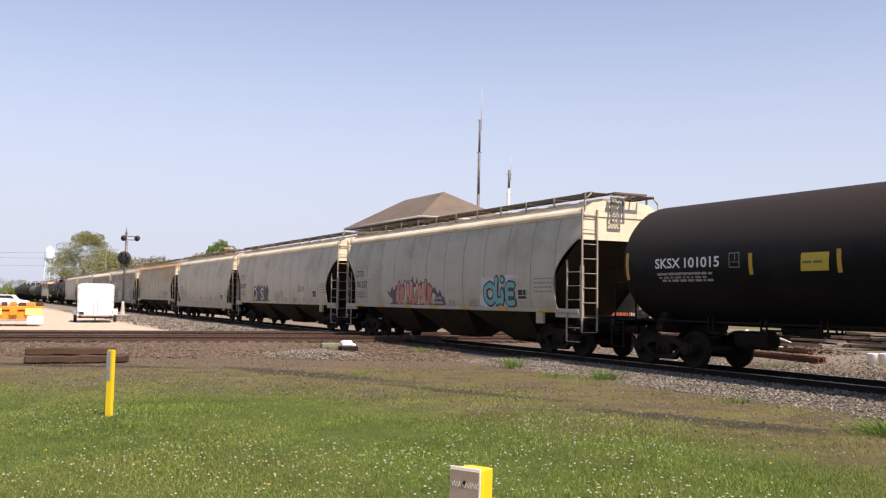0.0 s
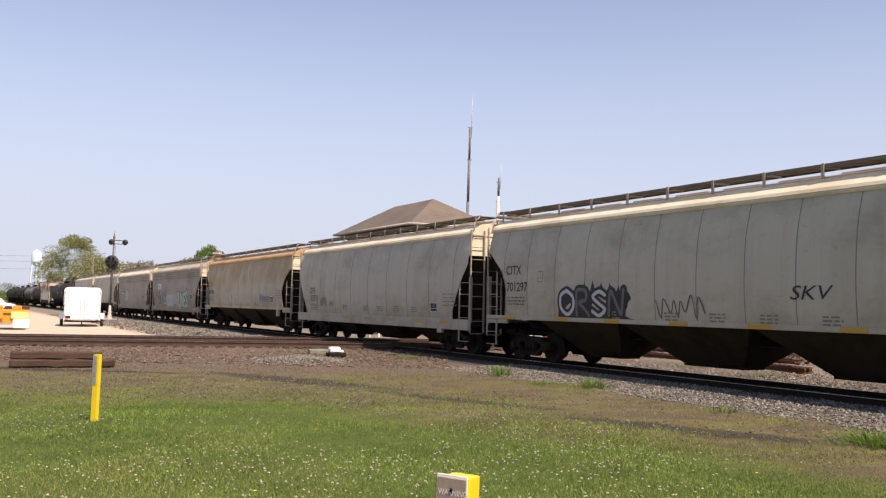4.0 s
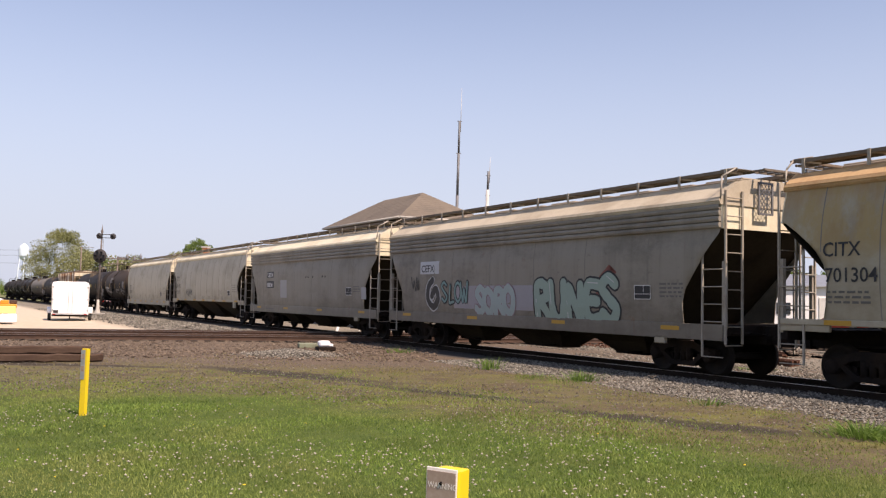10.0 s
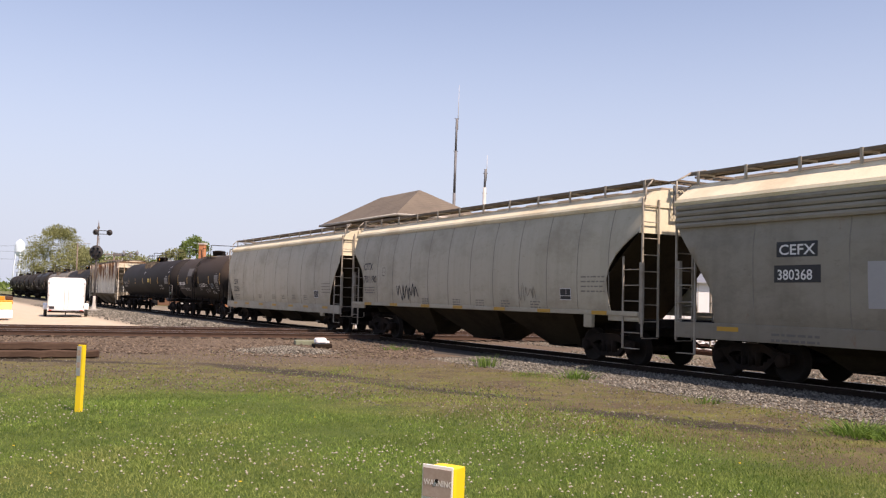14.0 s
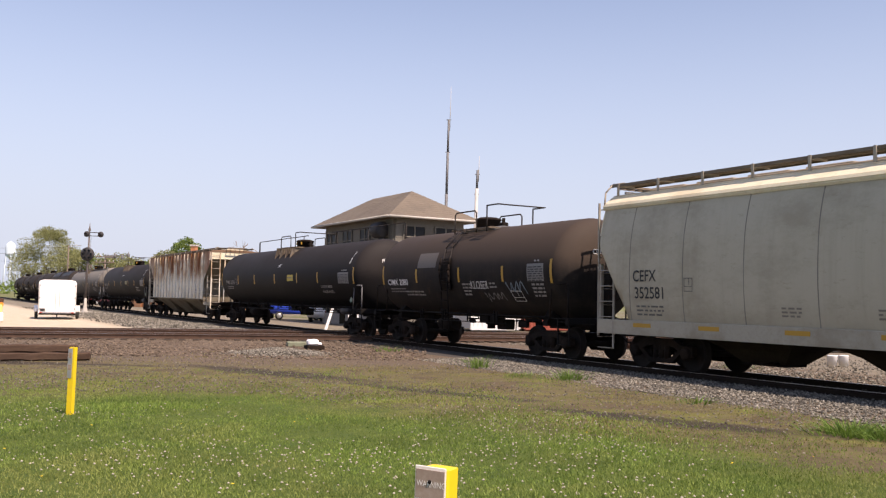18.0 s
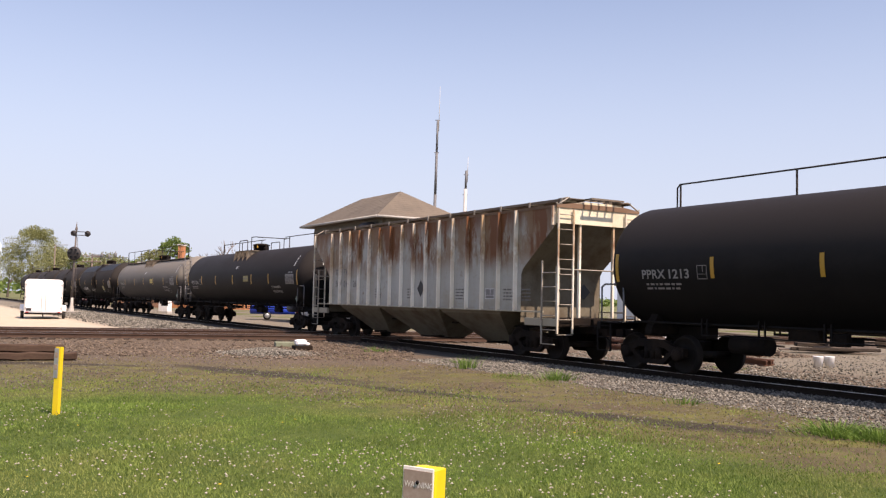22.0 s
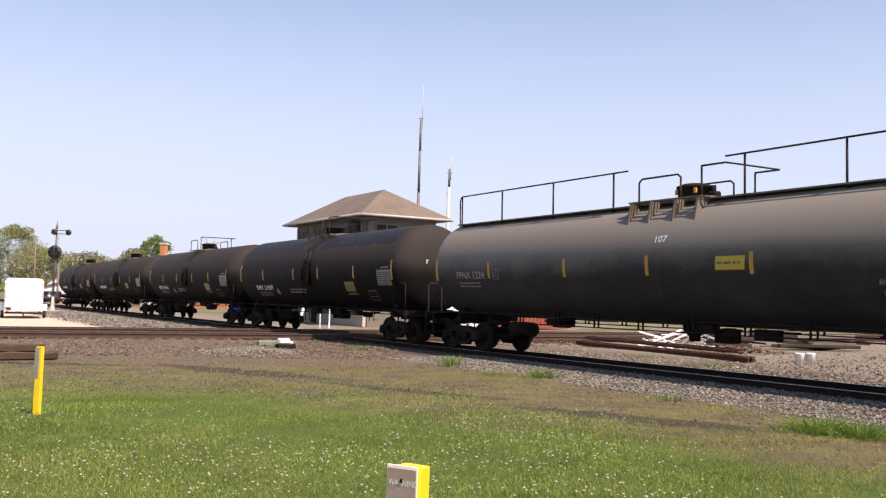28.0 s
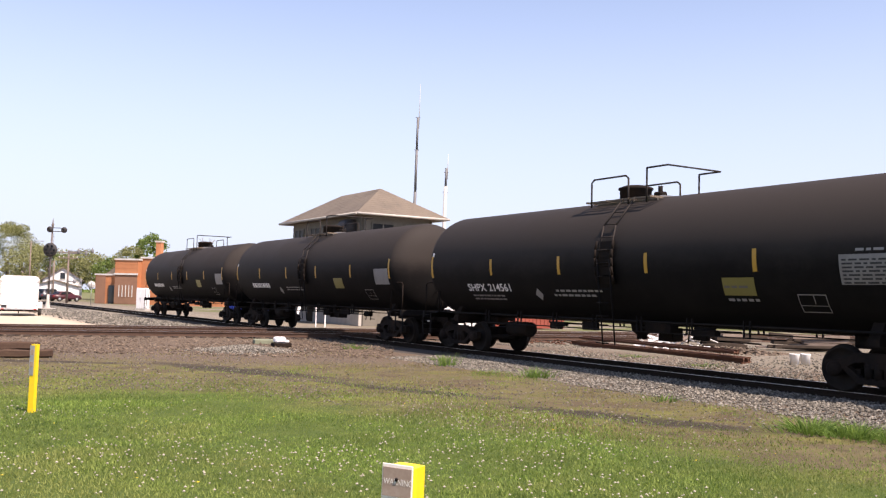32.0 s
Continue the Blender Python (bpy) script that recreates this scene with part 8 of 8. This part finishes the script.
def scribble(car, x0, x1, z0, z1, n, ink, half_at, seed, width=0.035):
    """A quick looping pen stroke."""
    rn = random.Random(seed)
    pts = []
    for i in range(n + 1):
        u = i / n
        pts.append((x0 + (x1 - x0) * u + rn.uniform(-0.06, 0.06), (z0 if i % 2 else z1) + rn.uniform(-0.25, 0.25) * (z1 - z0)))
    return part("scribble_tag", wrapped(stroke_mesh([pts], width, ink, 0.25, rn), 0, 0, half_at, 0.010), None, car, "quick scribbled tag")


rnd = random.Random(5)
# first hopper: a red crown-shaped tag and teal block letters on a white patch
h = side_of("round")
hopper_marks(hop_a, "round", "CITX", "701257", -7.57, 2.55, 2.08, seed=1)
shape(hop_a, "tag_shadow", spiky(13, 4.9, 1.08, rnd), -4.3, 1.38, PLUM, h, 0.007, "dark plum spray tag background")
letter_tag(hop_a, -3.25, -0.25, 1.44, 2.24, ("flame", "spear", "barb", "spear", "flame"), (CORAL, ORANGE_SPRAY), PLUM, h, 21, 0.20, 0.045, PALE, True, 0.15)
shape(hop_a, "tag_end", [(0, 0), (0.85, 0), (0.78, 0.28), (0.4, 0.42), (0.1, 0.3)], -0.05, 1.40, PLUM, h, 0.020)
scribble(hop_a, 0.02, 0.66, 1.46, 1.54, 14, PALE, lambda z: h(z) + 0.012, 31, 0.022)
scribble(hop_a, 0.12, 0.55, 1.62, 1.70, 9, PALE, lambda z: h(z) + 0.012, 32, 0.022)
shape(hop_a, "tag_patch", [(0.0, 0.08), (0.6, 0.0), (1.5, 0.06), (2.45, -0.03), (2.52, 1.0), (1.9, 1.08), (1.0, 0.98), (0.2, 1.02)], 3.28, 1.36, PALE, h, 0.006, "chalky white patch")
for form, x0, x1, z0, z1 in (("O", 3.66, 4.36, 1.52, 2.20), ("L", 4.30, 4.82, 1.54, 2.36), ("stem", 4.58, 5.02, 1.54, 2.26), ("dot", 4.58, 5.02, 1.60, 2.42), ("comb", 4.98, 5.54, 1.50, 2.20)):
    letter_tag(hop_a, x0, x1, z0, z1, (form,), (TEAL,), M["black"], h, 40, 0.17, 0.06, None, False, 0.03)

hopper_marks(hop_b, "round", "CITX", "701297", -7.6, 2.66, 2.14, seed=11)
shape(hop_b, "tag_shadow", spiky(9, 3.3, 0.98, rnd, 0.7), -4.85, 1.38, M["black"], h, 0.007, "black spray tag background")
letter_tag(hop_b, -4.75, -1.9, 1.44, 2.24, ("O", "bud", "S", "zig"), (PALE, FADED), M["black"], h, 3, 0.10, 0.09)
scribble(hop_b, -0.65, 0.95, 1.52, 1.95, 11, FADED, h, 4)
write(hop_b, "scribble_tag", "SKV", 3.43, 4.5, 1.92, 0.42, M["black"], h, 0.0, 0.009, 0.25)

hopper_marks(hop_c, "round", "CEFX", "352571", -6.77, 2.12, 1.76, 0.75, 0.95, 5.8, 1.42, seed=21)
SCRAWL = plain("faint_red_brown_scrawl", (0.20, 0.125, 0.095), 0.6)
for k, (x0, x1, z1, turns) in enumerate(((-5.85, -5.7, 1.86, 3), (-5.45, -4.55, 1.92, 9), (-4.2, -3.75, 1.82, 6), (-6.6, -6.1, 1.62, 7))):
    scribble(hop_c, x0, x1, 1.56, z1, turns, SCRAWL, h, 77 + k, 0.030)

hopper_marks(hop_d, "round", "CITX", "701304", -7.67, 2.64, 2.13, box_at=5.62, seed=31)
scribble(hop_d, 3.6, 5.55, 1.66, 2.05, 15, BLUE_SPRAY, h, 5, 0.05)

hb = side_of("band")


def plated_mark(car, mark, number, x0, z1, z2, h):
    patch(car, "mark_panel", x0 - 0.03, x0 + 0.99, z1 - 0.05, z1 + 0.27, M["black"], h, 0.007)
    write(car, "reporting_mark", mark, x0 + 0.04, x0 + 0.93, z1, 0.30, M["white"], h)
    patch(car, "number_panel", x0 - 0.09, x0 + 1.06, z2 - 0.06, z2 + 0.30, M["black"], h, 0.007)
    if number:
        write(car, "car_number", number, x0, x0 + 0.86, z2, 0.30, M["white"], h)


plated_mark(hop_f, "CEFX", "380368", -5.3, 2.68, 2.16, hb)
patch(hop_f, "primer_patch", -3.2, -2.25, 1.6, 2.5, plain("pale_grey_primer", (0.36, 0.355, 0.35), 0.6), hb, 0.006, "pale repainted patch")
patch(hop_f, "primer_patch", 6.94, 7.42, 1.6, 2.1, plain("pale_grey_touch_up", (0.38, 0.375, 0.37), 0.6), hb, 0.006, "pale repainted patch")
frame_box(hop_f, 5.3, 5.9, 1.76, 2.1, hb, M["white"], 0, M["black"])
small_print(hop_f, 6.1, 2.1, 0.7, 3, FADED, hb, 42)
for k, x in enumerate((0.4, 0.7, 1.3, 2.5, 2.85)):
    shape(hop_f, "scuff", [(0, 0), (0.12, 0.02), (0.1, 0.1), (0.02, 0.08)], x, 2.55, M["under"], hb)
# the tagged band-sided hopper
LILAC = plain("lilac_grey_overpaint", (0.33, 0.315, 0.33), 0.6)
patch(hop_e, "mark_panel", -5.95, -4.55, 2.55, 3.0, PALE, hb, 0.006, "white painted mark panel")
write(hop_e, "reporting_mark", "CEFX", -5.85, -4.9, 2.62, 0.36, M["black"], hb)
DARK_SPRAY = plain("grey_black_spray", (0.035, 0.033, 0.03), 0.6)
part("tag_outline", wrapped(stroke_mesh([[(0.45, 1.05), (0.15, 0.8), (0.12, 0.35), (0.5, 0.12), (0.85, 0.4), (0.7, 0.75), (0.4, 0.5)]], 0.34, PALE, 0.1, rnd), -5.45, 1.27, hb, 0.009), None, hop_e)
part("tag_letter", wrapped(stroke_mesh([[(0.45, 1.05), (0.15, 0.8), (0.12, 0.35), (0.5, 0.12), (0.85, 0.4), (0.7, 0.75), (0.4, 0.5)]], 0.25, DARK_SPRAY, 0.1, rnd), -5.45, 1.27, hb, 0.016), None, hop_e)
scribble(hop_e, -6.6, -6.0, 1.9, 2.4, 6, DARK_SPRAY, hb, 14, 0.05)
letter_tag(hop_e, -4.35, -2.55, 1.52, 2.22, ("S", "L", "O", "W"), (plain("sea_green_spray", (0.16, 0.30, 0.28), 0.5),), M["black"], hb, 15, 0.085, 0.045)
patch(hop_e, "tag_patch", -3.5, 1.2, 1.36, 2.12, LILAC, hb, 0.006, "lilac grey overpainted patch")
letter_tag(hop_e, -2.1, 0.2, 1.20, 2.06, ("S", "O", "bud", "O"), (MINT,), plain("pink_grey_spray", (0.30, 0.19, 0.21), 0.6), hb, 6, 0.25, 0.035)
letter_tag(hop_e, 1.35, 5.1, 1.08, 2.26, ("bud", "cup", "zig", "comb", "S"), (plain("sage_green_spray", (0.27, 0.37, 0.31), 0.55),), M["black"], hb, 7, 0.30, 0.055, PALE)
shape(hop_e, "tag_flame", [(0, 0), (0.35, 0.1), (0.9, 0.7), (0.5, 0.62), (0.6, 0.9), (0.2, 0.6)], 4.1, 1.75, plain("dull_red_spray", (0.24, 0.07, 0.05), 0.6), hb, 0.008)
frame_box(hop_e, 5.68, 6.28, 1.74, 2.1, hb, M["white"], 0, M["black"])
small_print(hop_e, 6.6, 2.1, 0.8, 4, FADED, hb, 52)

hopper_marks(hop_g, "round", "CITX", "701190", -7.66, 2.68, 2.17, box_at=5.68, seed=61)
scribble(hop_g, -4.6, -2.9, 1.60, 2.05, 13, M["black"], h, 9, 0.05)
scribble(hop_g, 3.6, 4.5, 1.65, 2.05, 9, FAINT, h, 10, 0.022)

small_print(hop_f, -5.5, 0.98, 1.2, 2, FADED, lambda z: 1.566, 78, 0.05, 0.12)
hopper_marks(hop_h, "round", "CEFX", "352581", -7.1, 2.16, 1.74, 0.82, 1.0, 5.6, 1.5, seed=71)

# ribbed hopper: the mark is split between the ribs
flat = side_of("ribbed")
for k, (a, b) in enumerate((("IT", "50"), ("FX", "01"), ("", "26"))):
    x = (-6.33, -5.53, -4.63)[k]
    if a:
        write(ribbed, "reporting_mark", a, x, x + (0.26, 0.36, 0.3)[k], 2.56, 0.33, FADED, flat)
    write(ribbed, "car_number", b, x, x + 0.30, 2.07, 0.35, FADED, flat)
shape(ribbed, "diamond_mark", [(0, -0.3), (0.25, 0), (0, 0.3), (-0.25, 0)], 0.98, 2.0, M["black"], flat, 0.01, "black diamond mark")
frame_box(ribbed, 5.12, 5.6, 1.68, 2.0, flat, M["white"], 0, SILVER)
for k, x in enumerate((-2.6, 0.0, 3.35, 6.1, 7.0)):
    small_print(ribbed, x, 1.95, 0.5, 4, FADED, flat, 80 + k)


def tank_marks(car, radius, centre, mark, mx0, mx1, mz, size, ink, placard, data, data_skew, seed, extra=()):
    h = round_of(radius, centre)
    write(car, "reporting_mark", mark, mx0, mx1, mz, size, ink, h, 0.006)
    small_print(car, mx0 + 0.1, mz - 0.16, (mx1 - mx0) * 0.75, 2, SILVER, h, seed)
    if placard:
        x0, x1, z0, z1, m = placard
        patch(car, "placard", x0, x1, z0, z1, m, h, 0.009, "painted placard", 0.10)
        small_print(car, x0 + 0.06, z0 + (z1 - z0) * 0.42, (x1 - x0) * 0.8, 1, FADED, round_of(radius + 0.006, centre), seed + 3, 0.05)
    if data:
        x0, x1, z0, z1 = data
        patch(car, "data_panel", x0, x1, z0, z1, TABLE, h, 0.008, "grey data panel with rows of print")
        rows = 7
        small_print(car, x0 + 0.06, z1 - 0.12, x1 - x0 - 0.1, rows, M["black"], round_of(radius + 0.004, centre), seed + 5, 0.034, (z1 - z0) / (rows + 0.9))
        small_print(car, x0 + 0.35, z1 + 0.06, x1 - x0 - 0.5, 1, DULL_WHITE, h, seed + 6, 0.05)
    for x0, z, w, n in extra:
        small_print(car, x0, z, w, n, DULL_WHITE, h, seed + int(x0 * 10) % 50, 0.055, 0.11)


rt = round_of(1.58, 2.61)
tank_marks(lead_tank, 1.58, 2.61, "SKSX 101015", -6.9, -4.7, 2.46, 0.34, M["white"], (-2.4, -1.7, 2.30, 2.68, BRIGHT), None, 0, 101, ((-6.85, 2.28, 1.9, 1), (-6.7, 2.12, 1.8, 1)))
frame_box(lead_tank, -4.4, -4.08, 2.42, 2.76, rt, DULL_WHITE)

rs = round_of(1.53, 2.56)
tank_marks(short_tank, 1.53, 2.56, "CIMX 2080", -5.0, -3.4, 2.12, 0.30, M["white"], None, (4.22, 5.05, 2.20, 2.72), 0, 111, ((-3.7, 1.85, 1.4, 2), (0.45, 2.1, 0.5, 4), (2.1, 2.12, 0.4, 2), (4.4, 2.08, 0.6, 4)))
patch(short_tank, "faded_patch", -2.64, -1.3, 2.72, 3.25, plain("pale_faded_tank_patch", (0.13, 0.11, 0.09), 0.6), rs, 0.006, "pale faded patch")
write(short_tank, "scribble_tag", "KLOSER", 0.95, 2.0, 1.98, 0.36, M["white"], rs, 0.0, 0.010, 0.2)
scribble(short_tank, 3.05, 4.05, 1.90, 2.16, 7, plain("pale_blue_spray", (0.14, 0.20, 0.25), 0.5), rs, 11, 0.04)
scribble(short_tank, 1.7, 2.85, 1.62, 1.84, 9, SILVER, rs, 12, 0.03)
frame_box(short_tank, 3.25, 3.82, 1.60, 1.92, rs, M["white"], -0.15)

for car, rad, cen, num, dark, pl in ((ammonia_a, 1.53, 2.60, "PPRX 1213", M["white"], BRIGHT), (ammonia_b, 1.53, 2.60, "PPRX 1236", M["white"], OLD_GOLD), (ammonia_c, 1.55, 2.62, "PPNX 1224", DULL_WHITE, BRIGHT)):
    ha = round_of(rad, cen)
    px = 2.0 if car is ammonia_c else 1.6
    tank_marks(car, rad, cen, num, -8.55, -7.0, 2.25, 0.30, DULL_WHITE, (px, px + 0.8, 2.36, 2.66, pl), (7.85, 8.95, 2.20, 2.68), 0, 121 + int(rad * 100))
    write(car, "hazard_words", "ANHYDROUS AMMONIA", 5.8, 7.1, 2.02, 0.17, DULL_WHITE, ha, 0.002)
    write(car, "hazard_words", "INHALATION HAZARD", 5.86, 7.14, 1.80, 0.17, DULL_WHITE, ha, 0.002)
    frame_box(car, -6.75 if car is not ammonia_c else -6.55, -6.45 if car is not ammonia_c else -6.25, 2.22, 2.54, ha, SILVER)
    write(car, "load_mark", "107", 0.12, 0.5, 3.05, 0.22, M["white"], ha, 0.004, 0.012)
    bm = bmesh.new()
    zc = 1.52
    y = -ha(zc) - 0.10
    slab(bm, [(8.55 - 0.14, zc), (8.55, zc - 0.14), (8.55 + 0.14, zc), (8.55, zc + 0.14)], 1, y - 0.006, y + 0.006)
    part("hazard_diamond", bm, plain("dull_green_placard", (0.16, 0.26, 0.20), 0.5), car, "small green hazard diamond on a bracket")
    bm = bmesh.new()
    box(bm, (8.55, y + 0.04, zc + 0.16), (0.05, 0.06, 0.5))
    part("diamond_bracket", bm, M["galv"], car)
frame_box(ammonia_c, 7.2, 7.7, 1.72, 2.0, round_of(1.55, 2.62), DULL_WHITE, -0.15)
patch(ammonia_c, "painted_out_words", 6.75, 7.55, 2.36, 2.5, M["black"], round_of(1.55, 2.62), 0.008)

rr = round_of(1.64, 2.68)
for car, num in zip(rear_tanks, ("SHPX 214587", "SHPX 214561", "", "")):
    if num:
        tank_marks(car, 1.64, 2.68, num, -6.05, -3.85, 1.86, 0.30, M["white"], (3.95, 4.8, 1.82, 2.2, OLD_GOLD), (6.85, 8.0 - 0.08, 2.05, 2.62), 0, 141, ((-1.8, 1.86, 1.85, 1), (-1.95, 1.74, 1.7, 1), (4.0, 1.70, 0.9, 1)))
    else:
        small_print(car, -6.05, 1.9, 2.2, 1, M["white"], rr, 150, 0.2)
        patch(car, "placard", 3.3, 4.1, 1.9, 2.3, OLD_GOLD, rr, 0.009, "dull ochre placard", 0.0)
        patch(car, "data_panel", 6.85, 7.92, 2.05, 2.62, TABLE, rr, 0.008, "grey data panel with rows of print")
        small_print(car, -1.9, 1.9, 1.8, 2, DULL_WHITE, rr, 152)
    shape(car, "diamond_mark", [(0, -0.17), (0.17, 0), (0, 0.17), (-0.17, 0)], -3.4 if num.endswith("587") else -2.6, 1.78, DULL_WHITE, rr, 0.010, "small pale diamond mark")
    frame_box(car, 5.75, 6.4, 1.5, 1.86, rr, DULL_WHITE, 0.10)
    patch(car, "end_tab", -8.0, -7.9, 2.95, 3.07, M["white"], rr, 0.008)
# glossy repainted panels on the first of them
NEW_PAINT = worn("fresh_black_paint", (0.014, 0.014, 0.016), (0.022, 0.021, 0.021), 0.5, 0, 0.8, 14, 0.6, shine=0.14)
for x0, x1 in ((-7.9, -1.3), (1.2, 7.7)):
    patch(rear_tanks[0], "repainted_panel", x0, x1, 3.62, 4.20, NEW_PAINT, rr, 0.005, "fresh black repainted panel", 0.0, 12)


# pale weld rings over the repainted top
for x in (-6.3, -4.6, -2.9, 2.9, 4.5, 6.1):
    patch(rear_tanks[0], "weld_ring", x, x + 0.014, 3.55, 4.28, TABLE, rr, 0.008, "", 0.0, 14)


# writing on the round tank ends
def end_words(car, half, centre, lines):
    for text, y, z, s in lines:
        me = text_mesh(text, s, 0.9, 0.004)
        me.materials.append(M["white"])
        part("end_lettering", me, None, car, "", Matrix.Translation((half + 0.605, y, z)) @ pose(0, 0, 0, 90, 0, 90))


def slanted_word(car, text, x0, z0, size, degrees, half_at):
    me = text_mesh(text, size, 0.95, 0.006)
    me.transform(pose(0, 0, 0, 0, 0, degrees))
    me.materials.append(M["white"])
    part("slanted_mark", wrapped(me, x0, z0, half_at, 0.012), None, car, "white slanted mark near the tank end")


slanted_word(ammonia_a, "PPRX 1213", 9.0, 3.02, 0.125, 70, round_of(1.53, 2.60))
slanted_word(ammonia_b, "PPRX 1236", 8.9, 3.02, 0.125, 70, round_of(1.53, 2.60))
slanted_word(ammonia_c, "PPNX 1224", 9.3, 3.02, 0.125, 70, round_of(1.55, 2.62))
end_words(rear_tanks[0], 8.0, 2.68, (("SHPX 214587", -0.55, 2.85, 0.2),))
end_words(rear_tanks[1], 8.0, 2.68, (("SHPX 214561", -0.55, 2.85, 0.2),))
end_words(ammonia_b, 9.35, 2.60, (("PPRX 1236", -0.5, 3.1, 0.2),))
end_words(ammonia_a, 9.45, 2.60, (("PPRX 1213", -0.5, 3.1, 0.2),))
end_words(short_tank, 5.4, 2.56, (("CIMX 2080", -0.5, 3.0, 0.2),))


# ---- motion ----
def motions():
    turn = pose(0, 0, 0, 0, 0, CAR_TURN)
    for car, at in TRAIN:
        walk(car, [(t, Matrix.Translation(on_line(at - rolled(t), 0, RAIL + RIDE)) @ turn) for t in (*range(0, 31, 2), 31, 32)])
    # wheels turn as far as the train has rolled
    spin = [(k / 15, math.degrees(rolled(k / 15) / 0.458) % 360) for k in range(481)]
    for car, at in TRAIN:
        for truck in car.children:
            for wheels in truck.children:
                if "axle" in wheels:
                    walk(wheels, [(t, pose(wheels["axle"], 0, 0.458, 0, a, 0)) for t, a in spin])


motions()
